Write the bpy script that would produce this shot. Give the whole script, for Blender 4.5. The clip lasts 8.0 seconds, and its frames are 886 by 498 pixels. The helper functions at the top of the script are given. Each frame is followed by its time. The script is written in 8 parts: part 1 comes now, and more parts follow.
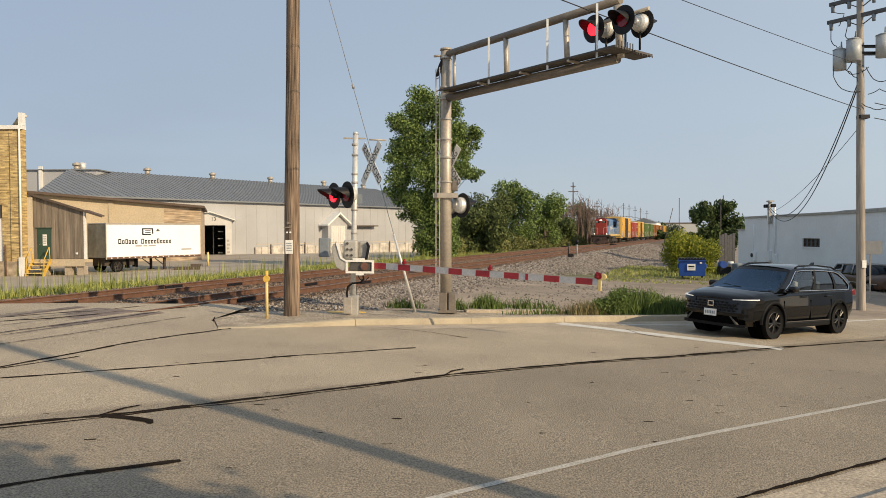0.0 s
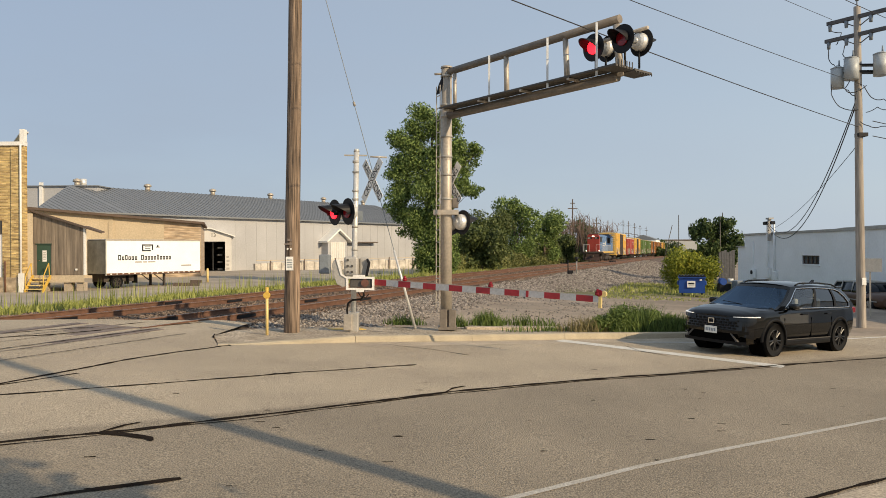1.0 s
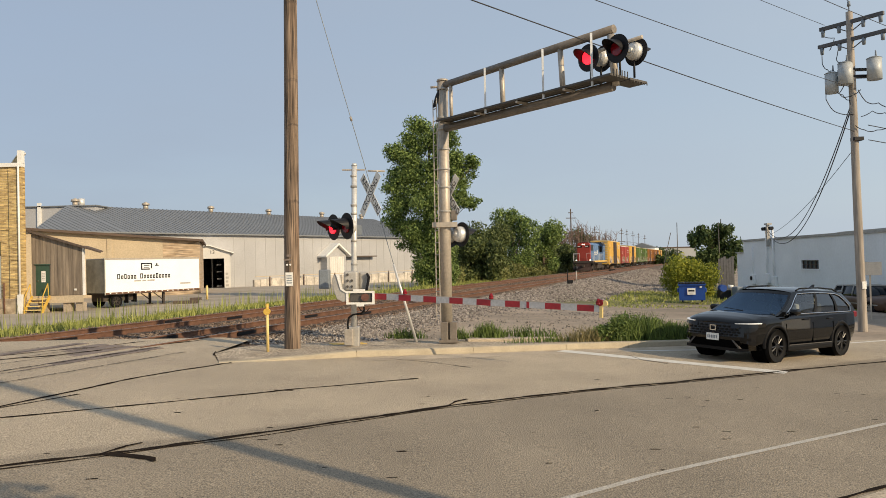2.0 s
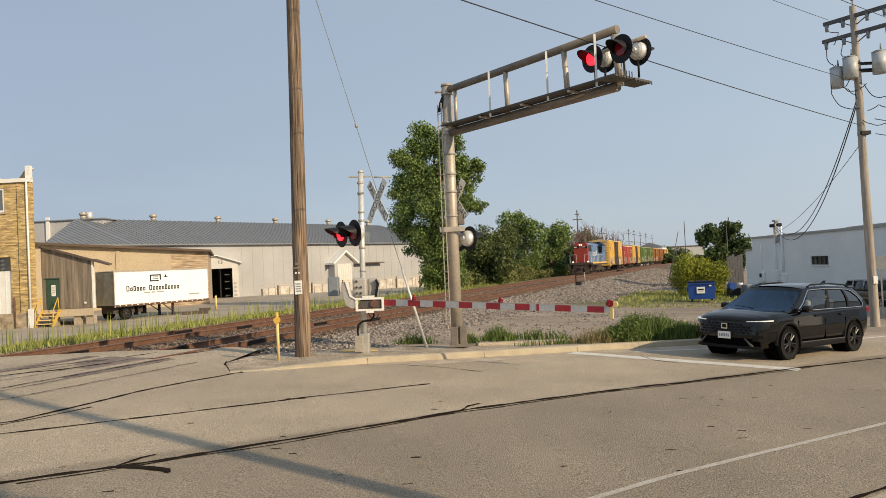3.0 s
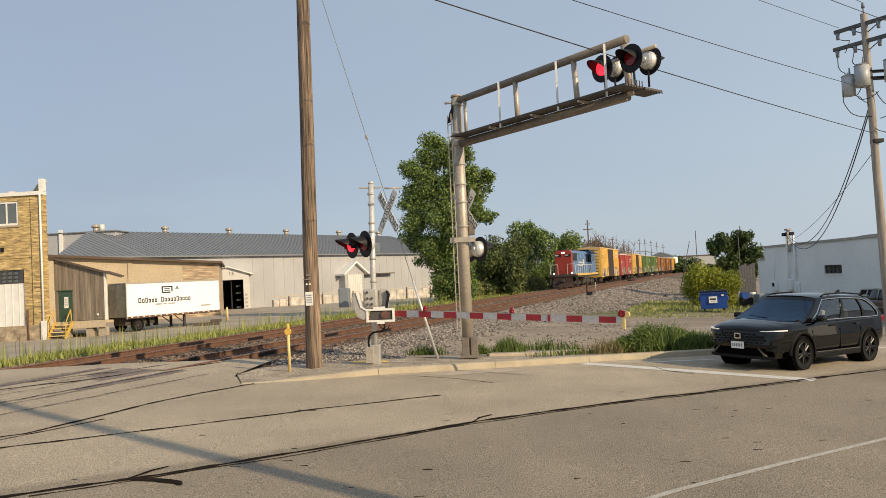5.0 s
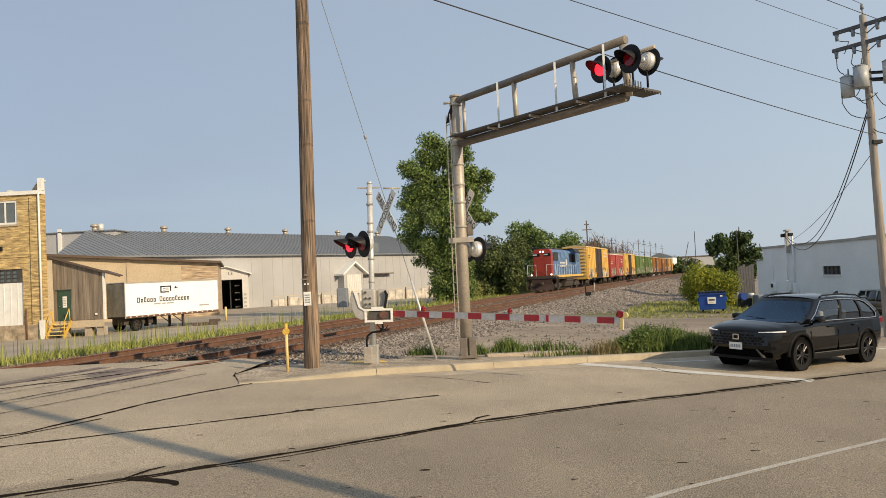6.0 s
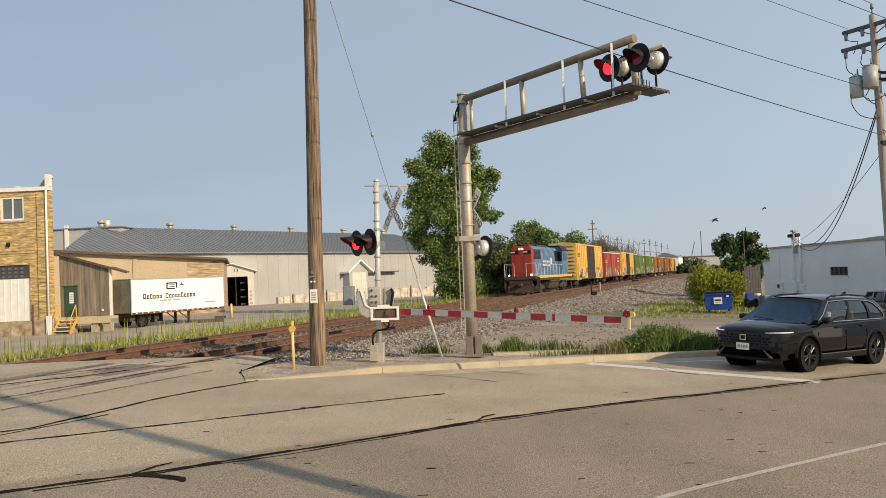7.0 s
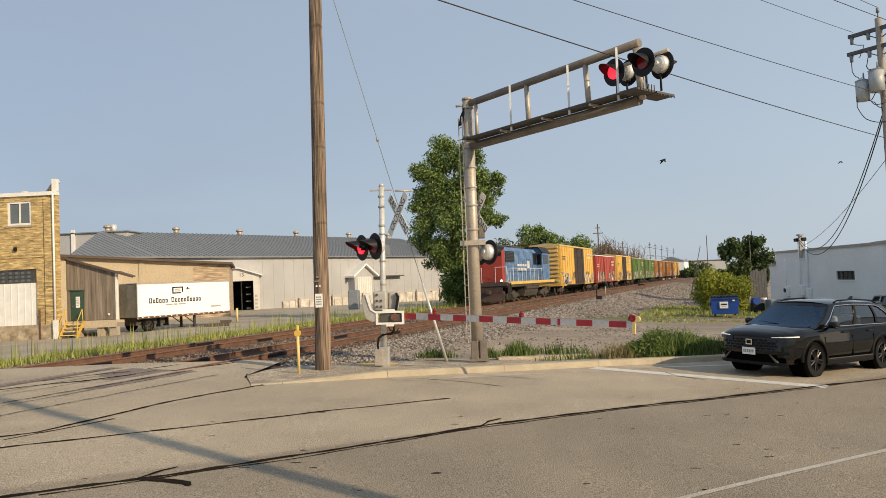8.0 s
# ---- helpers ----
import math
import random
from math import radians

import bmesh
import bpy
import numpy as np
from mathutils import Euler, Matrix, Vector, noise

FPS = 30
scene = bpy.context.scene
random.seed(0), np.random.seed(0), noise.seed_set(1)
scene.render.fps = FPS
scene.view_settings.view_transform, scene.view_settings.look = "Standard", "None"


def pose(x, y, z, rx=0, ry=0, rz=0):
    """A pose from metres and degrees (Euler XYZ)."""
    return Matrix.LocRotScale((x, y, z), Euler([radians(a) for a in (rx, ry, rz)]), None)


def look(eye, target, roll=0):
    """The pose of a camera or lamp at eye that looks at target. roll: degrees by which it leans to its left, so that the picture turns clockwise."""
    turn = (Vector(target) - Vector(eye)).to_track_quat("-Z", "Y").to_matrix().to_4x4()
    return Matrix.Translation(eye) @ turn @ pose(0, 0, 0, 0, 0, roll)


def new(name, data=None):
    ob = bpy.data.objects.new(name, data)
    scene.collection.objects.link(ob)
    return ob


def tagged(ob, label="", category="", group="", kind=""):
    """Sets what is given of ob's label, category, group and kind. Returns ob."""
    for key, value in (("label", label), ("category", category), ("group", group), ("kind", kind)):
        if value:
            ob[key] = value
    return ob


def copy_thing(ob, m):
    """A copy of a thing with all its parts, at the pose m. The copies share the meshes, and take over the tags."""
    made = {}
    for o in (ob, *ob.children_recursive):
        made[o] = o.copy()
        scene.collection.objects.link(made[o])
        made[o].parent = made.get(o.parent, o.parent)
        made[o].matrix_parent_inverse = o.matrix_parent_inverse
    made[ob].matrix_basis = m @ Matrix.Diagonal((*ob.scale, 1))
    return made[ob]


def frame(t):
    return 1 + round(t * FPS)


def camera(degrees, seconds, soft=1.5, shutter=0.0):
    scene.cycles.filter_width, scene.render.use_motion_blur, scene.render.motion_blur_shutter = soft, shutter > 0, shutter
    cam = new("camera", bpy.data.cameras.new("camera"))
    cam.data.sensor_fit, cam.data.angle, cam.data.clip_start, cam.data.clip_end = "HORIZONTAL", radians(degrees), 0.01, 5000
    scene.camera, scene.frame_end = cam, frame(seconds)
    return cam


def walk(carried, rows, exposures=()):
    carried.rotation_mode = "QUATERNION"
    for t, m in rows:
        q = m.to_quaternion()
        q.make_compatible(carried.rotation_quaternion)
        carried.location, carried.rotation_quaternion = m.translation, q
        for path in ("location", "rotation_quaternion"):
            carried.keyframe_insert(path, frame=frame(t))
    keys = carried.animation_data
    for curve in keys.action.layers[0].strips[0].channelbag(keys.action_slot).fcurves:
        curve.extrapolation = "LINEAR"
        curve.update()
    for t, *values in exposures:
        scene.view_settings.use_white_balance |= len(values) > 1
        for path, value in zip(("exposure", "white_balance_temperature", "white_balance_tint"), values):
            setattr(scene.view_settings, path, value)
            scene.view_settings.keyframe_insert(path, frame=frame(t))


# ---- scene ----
# ---- camera ----
cam = camera(62.0, 8.0, soft=0.55)
PATH = [
    (0.0, 0.002, 0.018, 1.932, -0.020, -1.305, 0.358),
    (0.5, 0.000, 0.024, 1.931, -0.205, -0.605, 0.179),
    (1.0, -0.018, 0.002, 1.938, -0.057, -0.019, 0.271),
    (1.5, -0.023, 0.008, 1.945, -0.173, 0.591, 0.672),
    (3.0, -0.057, 0.025, 1.949, 0.440, 1.308, 2.823),
    (3.5, -0.069, 0.027, 1.956, 0.661, 1.668, 2.869),
    (4.0, -0.075, 0.015, 1.960, 1.046, 1.903, 2.893),
    (4.5, -0.074, 0.028, 1.956, 1.251, 2.125, 3.078),
    (6.0, -0.049, 0.052, 1.954, 1.168, 2.172, 2.939),
    (6.5, -0.068, 0.058, 1.949, 1.301, 2.172, 2.706),
    (7.0, -0.078, 0.065, 1.954, 1.563, 2.070, 2.577),
    (7.5, -0.068, 0.064, 1.956, 1.736, 2.321, 2.565),
    (8.0, -0.074, 0.054, 1.958, 1.970, 2.415, 2.587),
]
walk(cam, [(t, pose(x, y, z, 90 + pitch, roll, yaw)) for t, x, y, z, yaw, pitch, roll in PATH])

# ---- world and sun ----
SUN_EL, SUN_DIR = radians(25), Vector((0.782, -0.623, 0))   # towards the sun, on the plan
world = bpy.data.worlds.new("sky")
scene.world = world
world.use_nodes = True
wn = world.node_tree
sky = wn.nodes.new("ShaderNodeTexSky")
sky.sky_type, sky.sun_disc = "NISHITA", False
sky.sun_elevation, sky.sun_rotation = SUN_EL, math.atan2(SUN_DIR.x, SUN_DIR.y)
sky.air_density, sky.dust_density, sky.ozone_density = 1.0, 0.7, 1.2
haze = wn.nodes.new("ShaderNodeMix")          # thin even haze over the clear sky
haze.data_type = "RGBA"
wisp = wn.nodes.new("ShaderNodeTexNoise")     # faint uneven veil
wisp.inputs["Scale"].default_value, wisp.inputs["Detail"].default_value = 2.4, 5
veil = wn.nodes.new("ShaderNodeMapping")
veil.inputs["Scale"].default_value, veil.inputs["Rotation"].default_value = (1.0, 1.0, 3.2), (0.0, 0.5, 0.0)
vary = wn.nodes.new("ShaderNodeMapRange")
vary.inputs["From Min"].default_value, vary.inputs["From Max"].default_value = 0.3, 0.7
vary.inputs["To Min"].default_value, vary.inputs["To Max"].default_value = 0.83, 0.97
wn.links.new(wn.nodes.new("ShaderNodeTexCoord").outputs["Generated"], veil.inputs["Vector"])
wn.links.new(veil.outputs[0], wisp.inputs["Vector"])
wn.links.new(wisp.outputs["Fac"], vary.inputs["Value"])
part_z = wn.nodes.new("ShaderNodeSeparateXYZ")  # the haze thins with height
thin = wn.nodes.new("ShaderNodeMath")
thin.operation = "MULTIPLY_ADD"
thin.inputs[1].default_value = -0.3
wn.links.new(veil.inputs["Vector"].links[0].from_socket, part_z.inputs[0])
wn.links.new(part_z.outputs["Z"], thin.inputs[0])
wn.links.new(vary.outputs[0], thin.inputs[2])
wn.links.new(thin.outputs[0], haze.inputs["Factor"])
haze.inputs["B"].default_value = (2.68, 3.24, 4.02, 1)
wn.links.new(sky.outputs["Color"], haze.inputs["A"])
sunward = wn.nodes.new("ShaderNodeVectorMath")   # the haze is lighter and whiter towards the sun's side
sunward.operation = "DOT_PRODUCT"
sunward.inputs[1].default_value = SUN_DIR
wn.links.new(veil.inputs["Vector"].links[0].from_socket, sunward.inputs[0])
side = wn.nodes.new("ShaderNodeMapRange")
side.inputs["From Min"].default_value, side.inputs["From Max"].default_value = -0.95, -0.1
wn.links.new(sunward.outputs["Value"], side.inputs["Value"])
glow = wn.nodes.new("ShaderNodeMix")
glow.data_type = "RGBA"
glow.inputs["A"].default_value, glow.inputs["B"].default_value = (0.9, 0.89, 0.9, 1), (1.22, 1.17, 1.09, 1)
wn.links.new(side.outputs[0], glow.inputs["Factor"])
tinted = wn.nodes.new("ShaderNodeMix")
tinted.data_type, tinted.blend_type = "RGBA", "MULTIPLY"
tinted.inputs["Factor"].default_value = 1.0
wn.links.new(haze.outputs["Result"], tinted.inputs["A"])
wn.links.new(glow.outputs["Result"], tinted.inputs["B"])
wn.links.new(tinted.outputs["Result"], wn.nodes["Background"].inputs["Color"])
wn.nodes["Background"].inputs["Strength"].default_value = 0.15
sun = new("sun", bpy.data.lights.new("sun", "SUN"))
sun.data.energy, sun.data.angle, sun.data.color = 4.45, radians(0.53), (1.0, 0.785, 0.51)
sun.matrix_world = look(SUN_DIR * math.cos(SUN_EL) + Vector((0, 0, math.sin(SUN_EL))), (0, 0, 0))
scene.view_settings.exposure = 0.0


# ---- materials ----
def mat(name, c, rough=0.7, metal=0.0, var=0.15, scale=1.5, bump=0.15, fine=30.0, c2=None, amount=0.5, stretch=(1, 1, 1), emit=0.0, trans=0.0, grain=0.12):
    """Two-scale procedural surface: broad patches between c and c2, fine grain, relief."""
    m = bpy.data.materials.new(name)
    m.use_nodes = True
    n, l = m.node_tree.nodes, m.node_tree.links
    b = n["Principled BSDF"]
    b.inputs["Roughness"].default_value, b.inputs["Metallic"].default_value = rough, metal
    b.inputs["Transmission Weight"].default_value = trans
    co = n.new("ShaderNodeTexCoord")
    mp = n.new("ShaderNodeMapping")
    mp.inputs["Scale"].default_value = stretch
    l.new(co.outputs["Object"], mp.inputs["Vector"])
    big = n.new("ShaderNodeTexNoise")
    big.inputs["Scale"].default_value, big.inputs["Detail"].default_value, big.inputs["Roughness"].default_value = scale, 6, 0.6
    l.new(mp.outputs[0], big.inputs["Vector"])
    small = n.new("ShaderNodeTexNoise")
    small.inputs["Scale"].default_value, small.inputs["Detail"].default_value = fine, 4
    l.new(mp.outputs[0], small.inputs["Vector"])
    ramp = n.new("ShaderNodeValToRGB")
    ramp.color_ramp.elements[0].position, ramp.color_ramp.elements[1].position = 0.5 - 0.25 * (1 - amount) - 0.05, 0.5 + 0.2
    ca = [v * (1 - var) for v in c]
    cb = [min(1, v * (1 + var)) for v in c] if c2 is None else c2
    ramp.color_ramp.elements[0].color, ramp.color_ramp.elements[1].color = (*ca, 1), (*cb, 1)
    l.new(big.outputs["Fac"], ramp.inputs["Fac"])
    hs = n.new("ShaderNodeHueSaturation")
    ma = n.new("ShaderNodeMapRange")
    ma.inputs["From Min"].default_value, ma.inputs["From Max"].default_value = 0.3, 0.7
    ma.inputs["To Min"].default_value, ma.inputs["To Max"].default_value = 1 - grain, 1 + grain
    l.new(small.outputs["Fac"], ma.inputs["Value"])
    l.new(ma.outputs[0], hs.inputs["Value"])
    l.new(ramp.outputs["Color"], hs.inputs["Color"])
    l.new(hs.outputs["Color"], b.inputs["Base Color"])
    if bump:
        bp = n.new("ShaderNodeBump")
        bp.inputs["Strength"].default_value, bp.inputs["Distance"].default_value = bump, 0.02
        l.new(small.outputs["Fac"], bp.inputs["Height"])
        l.new(bp.outputs["Normal"], b.inputs["Normal"])
    if emit:
        b.inputs["Emission Color"].default_value, b.inputs["Emission Strength"].default_value = (*c, 1), emit
    return m


def masonry(name, c1, c2, mortar, bw, bh, bump=0.4, offset=0.5):
    """Coursed brick or block far off: laid along x and z of the object."""
    m = mat(name, c1, 0.85, var=0.2, scale=0.7, bump=0)
    n, l = m.node_tree.nodes, m.node_tree.links
    b = n["Principled BSDF"]
    co = n.new("ShaderNodeTexCoord")
    mp = n.new("ShaderNodeMapping")
    mp.inputs["Rotation"].default_value = (radians(-90), 0, 0)
    l.new(co.outputs["Object"], mp.inputs["Vector"])
    br = n.new("ShaderNodeTexBrick")
    br.offset = offset
    br.inputs["Scale"].default_value = 1
    br.inputs["Brick Width"].default_value, br.inputs["Row Height"].default_value, br.inputs["Mortar Size"].default_value = bw, bh, 0.012
    br.inputs["Color1"].default_value, br.inputs["Color2"].default_value, br.inputs["Mortar"].default_value = (*c1, 1), (*c2, 1), (*mortar, 1)
    l.new(mp.outputs[0], br.inputs["Vector"])
    no = n.new("ShaderNodeTexNoise")
    no.inputs["Scale"].default_value, no.inputs["Detail"].default_value = 1.6, 10
    st = n.new("ShaderNodeMapping")
    st.inputs["Scale"].default_value = (0.55, 1, 5.0)
    l.new(co.outputs["Object"], st.inputs["Vector"])
    l.new(st.outputs[0], no.inputs["Vector"])
    mx = n.new("ShaderNodeHueSaturation")
    mr = n.new("ShaderNodeMapRange")
    mr.inputs["From Min"].default_value, mr.inputs["From Max"].default_value = 0.3, 0.7
    mr.inputs["To Min"].default_value, mr.inputs["To Max"].default_value = 0.5, 1.42
    l.new(no.outputs["Fac"], mr.inputs["Value"])
    l.new(mr.outputs[0], mx.inputs["Value"])
    l.new(br.outputs["Color"], mx.inputs["Color"])
    l.new(mx.outputs["Color"], b.inputs["Base Color"])
    bp = n.new("ShaderNodeBump")
    bp.inputs["Strength"].default_value, bp.inputs["Distance"].default_value, bp.invert = bump, 0.02, True
    l.new(br.outputs["Fac"], bp.inputs["Height"])
    l.new(bp.outputs["Normal"], b.inputs["Normal"])
    return m


def leafy(name, c, c2):
    """Foliage: every leaf has its own shade."""
    m = bpy.data.materials.new(name)
    m.use_nodes = True
    n, l = m.node_tree.nodes, m.node_tree.links
    b = n["Principled BSDF"]
    geo = n.new("ShaderNodeNewGeometry")
    ramp = n.new("ShaderNodeValToRGB")
    ramp.color_ramp.elements[0].color, ramp.color_ramp.elements[1].color = (*c, 1), (*c2, 1)
    l.new(geo.outputs["Random Per Island"], ramp.inputs["Fac"])
    l.new(ramp.outputs["Color"], b.inputs["Base Color"])
    b.inputs["Roughness"].default_value = 0.55
    b.inputs["Specular IOR Level"].default_value = 0.3
    tr = n.new("ShaderNodeBsdfTranslucent")
    l.new(ramp.outputs["Color"], tr.inputs["Color"])
    mix = n.new("ShaderNodeMixShader")
    mix.inputs[0].default_value = 0.25
    l.new(b.outputs[0], mix.inputs[1])
    l.new(tr.outputs[0], mix.inputs[2])
    l.new(mix.outputs[0], n["Material Output"].inputs["Surface"])
    return m


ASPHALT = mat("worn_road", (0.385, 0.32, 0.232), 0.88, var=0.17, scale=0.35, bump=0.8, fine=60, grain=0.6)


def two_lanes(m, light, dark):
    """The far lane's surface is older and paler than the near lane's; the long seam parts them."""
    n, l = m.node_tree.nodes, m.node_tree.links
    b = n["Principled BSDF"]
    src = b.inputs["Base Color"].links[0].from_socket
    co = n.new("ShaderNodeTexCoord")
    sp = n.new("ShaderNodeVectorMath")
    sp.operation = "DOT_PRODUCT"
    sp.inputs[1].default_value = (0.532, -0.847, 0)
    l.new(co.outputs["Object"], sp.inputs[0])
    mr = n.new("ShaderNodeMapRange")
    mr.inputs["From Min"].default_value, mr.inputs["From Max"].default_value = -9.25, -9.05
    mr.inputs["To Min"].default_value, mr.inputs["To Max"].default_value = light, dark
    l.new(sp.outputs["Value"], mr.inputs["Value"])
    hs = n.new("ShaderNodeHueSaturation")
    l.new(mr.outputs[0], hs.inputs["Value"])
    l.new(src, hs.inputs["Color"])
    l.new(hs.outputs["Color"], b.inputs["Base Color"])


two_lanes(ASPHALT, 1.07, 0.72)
LOT = mat("lot_asphalt", (0.35, 0.3, 0.235), 0.9, var=0.2, scale=0.25, bump=0.3, fine=12)
CONCRETE = mat("concrete", (0.42, 0.35, 0.262), 0.9, var=0.25, scale=1.3, bump=0.6, fine=35, grain=0.35)
KERB = mat("kerb_concrete", (0.42, 0.36, 0.26), 0.85, var=0.15, scale=2, bump=0.25, fine=40)
TAR = mat("tar", (0.022, 0.016, 0.012), 0.9, var=0.3, scale=6, bump=0.2, fine=60)
LINE = mat("worn_line_paint", (0.78, 0.76, 0.7), 0.75, var=0.1, scale=5, bump=0.3, fine=50, c2=(0.55, 0.52, 0.45), grain=0.25)
LINE_OLD = mat("faded_line_paint", (0.56, 0.53, 0.47), 0.8, var=0.15, scale=3, bump=0.3, fine=50, c2=(0.4, 0.36, 0.3), grain=0.35)
GRAVEL = mat("gravel", (0.25, 0.205, 0.165), 0.92, var=0.32, scale=1.2, bump=1.0, fine=13, grain=0.9)
DIRT = mat("dirt_lot", (0.3, 0.242, 0.182), 0.92, var=0.34, scale=0.25, bump=0.5, fine=8, stretch=(0.5, 1.6, 1), grain=0.2)
GRASSY = mat("grass_ground", (0.13, 0.15, 0.045), 0.95, var=0.35, scale=0.6, bump=0.8, fine=8, c2=(0.2, 0.17, 0.08))
BED = mat("rust_stained_bed", (0.12, 0.088, 0.066), 0.95, var=0.32, scale=1.2, bump=1.0, fine=13, grain=0.8)
FARLAND = mat("far_land", (0.1, 0.12, 0.06), 0.95, var=0.3, scale=0.02, bump=0)
RAIL = mat("rusty_rail", (0.155, 0.08, 0.05), 0.75, metal=0.2, var=0.25, scale=3, bump=0.2, fine=40)
SHINE = mat("worn_rail_head", (0.36, 0.27, 0.2), 0.4, metal=0.8, var=0.15, scale=3, bump=0)
TIE = mat("weathered_tie", (0.1, 0.075, 0.06), 0.9, var=0.3, scale=4, bump=0.5, fine=25, stretch=(4, 1, 1))
POLE = mat("weathered_pole", (0.1, 0.068, 0.046), 0.85, var=0.35, scale=5, bump=1.0, fine=22, stretch=(1.5, 1.5, 0.06), c2=(0.27, 0.197, 0.14), grain=0.8)
GREYPOLE = mat("grey_pole", (0.33, 0.29, 0.245), 0.85, var=0.25, scale=4, bump=0.5, fine=14, stretch=(1.5, 1.5, 0.1), grain=0.25)
# weathered timber; for the crossarms the dark grey also holds their shade
ARMGREY = mat("weathered_shade_grey", (0.1, 0.1, 0.105), 0.85, var=0.25, scale=4, bump=0.3, fine=14)
CAN = mat("transformer_grey", (0.42, 0.445, 0.45), 0.5, metal=0.1, var=0.15, scale=3, bump=0.05)
GALV = mat("galvanised_steel", (0.45, 0.4, 0.335), 0.5, metal=0.35, var=0.12, scale=2, bump=0.08, fine=18)
SILVER = mat("aluminium_paint", (0.66, 0.66, 0.64), 0.42, metal=0.35, var=0.1, scale=3, bump=0.05, fine=20)
GREYCASE = mat("grey_case", (0.4, 0.385, 0.355), 0.55, metal=0.2, var=0.12, scale=3, bump=0.05)
DARKCASE = mat("blue_grey_box", (0.2, 0.23, 0.26), 0.55, var=0.15, scale=3, bump=0.05)
BLACK = mat("black_paint", (0.012, 0.012, 0.014), 0.5, var=0.2, scale=3, bump=0.05)
RUBBER = mat("rubber", (0.007, 0.0068, 0.0068), 0.8, var=0.2, scale=5, bump=0.1)
GATERED = mat("gate_red_sheeting", (0.34, 0.02, 0.028), 0.45, var=0.12, scale=5, bump=0.03)
GATEWHITE = mat("gate_white_sheeting", (0.5, 0.49, 0.49), 0.45, var=0.08, scale=5, bump=0.03)
WHITE = mat("white_paint", (0.76, 0.75, 0.71), 0.6, var=0.07, scale=2, bump=0.05)
YELLOW = mat("yellow_paint", (0.62, 0.4, 0.07), 0.6, var=0.15, scale=3, bump=0.08)
REDLENS_ON = mat("lit_red_lens", (1.0, 0.02, 0.035), 0.3, var=0, bump=0, emit=2.2)
REDLENS = mat("dark_red_lens", (0.22, 0.006, 0.012), 0.18, var=0.1, bump=0)
HEADLIGHT = mat("lit_headlight", (1.0, 0.9, 0.72), 0.3, var=0, bump=0, emit=3.0)
DRL = mat("daylight_strip", (0.75, 0.74, 0.72), 0.3, var=0, bump=0, emit=0.2)
PAVING = mat("dirty_pavement", (0.37, 0.305, 0.22), 0.92, var=0.3, scale=1.6, bump=0.9, fine=24, c2=(0.48, 0.4, 0.3), grain=0.75)
WIRE = mat("wire", (0.03, 0.03, 0.033), 0.6, var=0.1, bump=0)

TAR.node_tree.nodes["Principled BSDF"].inputs["Specular IOR Level"].default_value = 0.03
for dull in (RUBBER, BLACK):
    dull.node_tree.nodes["Principled BSDF"].inputs["Specular IOR Level"].default_value = 0.25


# ---- mesh helpers ----
def bx(bm, x0, x1, y0, y1, z0, z1, m=None):
    vs = [bm.verts.new(p) for p in ((x0, y0, z0), (x1, y0, z0), (x1, y1, z0), (x0, y1, z0), (x0, y0, z1), (x1, y0, z1), (x1, y1, z1), (x0, y1, z1))]
    if m is not None:
        for v in vs:
            v.co = m @ v.co
    for f in ((3, 2, 1, 0), (4, 5, 6, 7), (0, 1, 5, 4), (1, 2, 6, 5), (2, 3, 7, 6), (3, 0, 4, 7)):
        bm.faces.new([vs[i] for i in f])
    return bm


def tube(bm, a, b, r0, r1=None, n=12, caps=True):
    a, b = Vector(a), Vector(b)
    r1 = r0 if r1 is None else r1
    q = (b - a).to_track_quat("Z", "Y")
    ra = [bm.verts.new(a + q @ Vector((r0 * math.cos(k * 2 * math.pi / n), r0 * math.sin(k * 2 * math.pi / n), 0))) for k in range(n)]
    rb = [bm.verts.new(b + q @ Vector((r1 * math.cos(k * 2 * math.pi / n), r1 * math.sin(k * 2 * math.pi / n), 0))) for k in range(n)]
    for k in range(n):
        f = bm.faces.new((ra[k], ra[(k + 1) % n], rb[(k + 1) % n], rb[k]))
        f.smooth = n > 6
    if caps:
        bm.faces.new(ra[::-1])
        bm.faces.new(rb)
    return bm


def prism(bm, pts, axis, a, b):
    """Extrude a closed outline; axis 'x': pts are (y, z); 'y': (x, z); 'z': (x, y)."""
    def at(p, k):
        return {"x": (k, p[0], p[1]), "y": (p[0], k, p[1]), "z": (p[0], p[1], k)}[axis]
    lo, hi = [bm.verts.new(at(p, a)) for p in pts], [bm.verts.new(at(p, b)) for p in pts]
    n = len(pts)
    bm.faces.new(lo[::-1])
    bm.faces.new(hi)
    for k in range(n):
        bm.faces.new((lo[k], lo[(k + 1) % n], hi[(k + 1) % n], hi[k]))
    bmesh.ops.recalc_face_normals(bm, faces=bm.faces)
    return bm


def B():
    return bmesh.new()


def soften(bm, w, seg=2):
    bmesh.ops.bevel(bm, geom=[e for e in bm.edges if e.calc_length() > 2.5 * w], offset=w, segments=seg, affect="EDGES", profile=0.5, clamp_overlap=True)
    return bm


def part(name, bm, material, parent=None, label=""):
    me = bpy.data.meshes.new(name)
    bm.to_mesh(me)
    bm.free()
    for m in (material if isinstance(material, (list, tuple)) else (material,)):
        me.materials.append(m)
    ob = new(name, me)
    if parent is not None:
        ob.parent = parent
    if label:
        ob["label"] = label
    return ob


def again(ob, m, parent):
    """Another piece on the same mesh."""
    o = new(ob.name.split(".")[0], ob.data)
    o.parent = parent
    o.matrix_basis = m
    return o


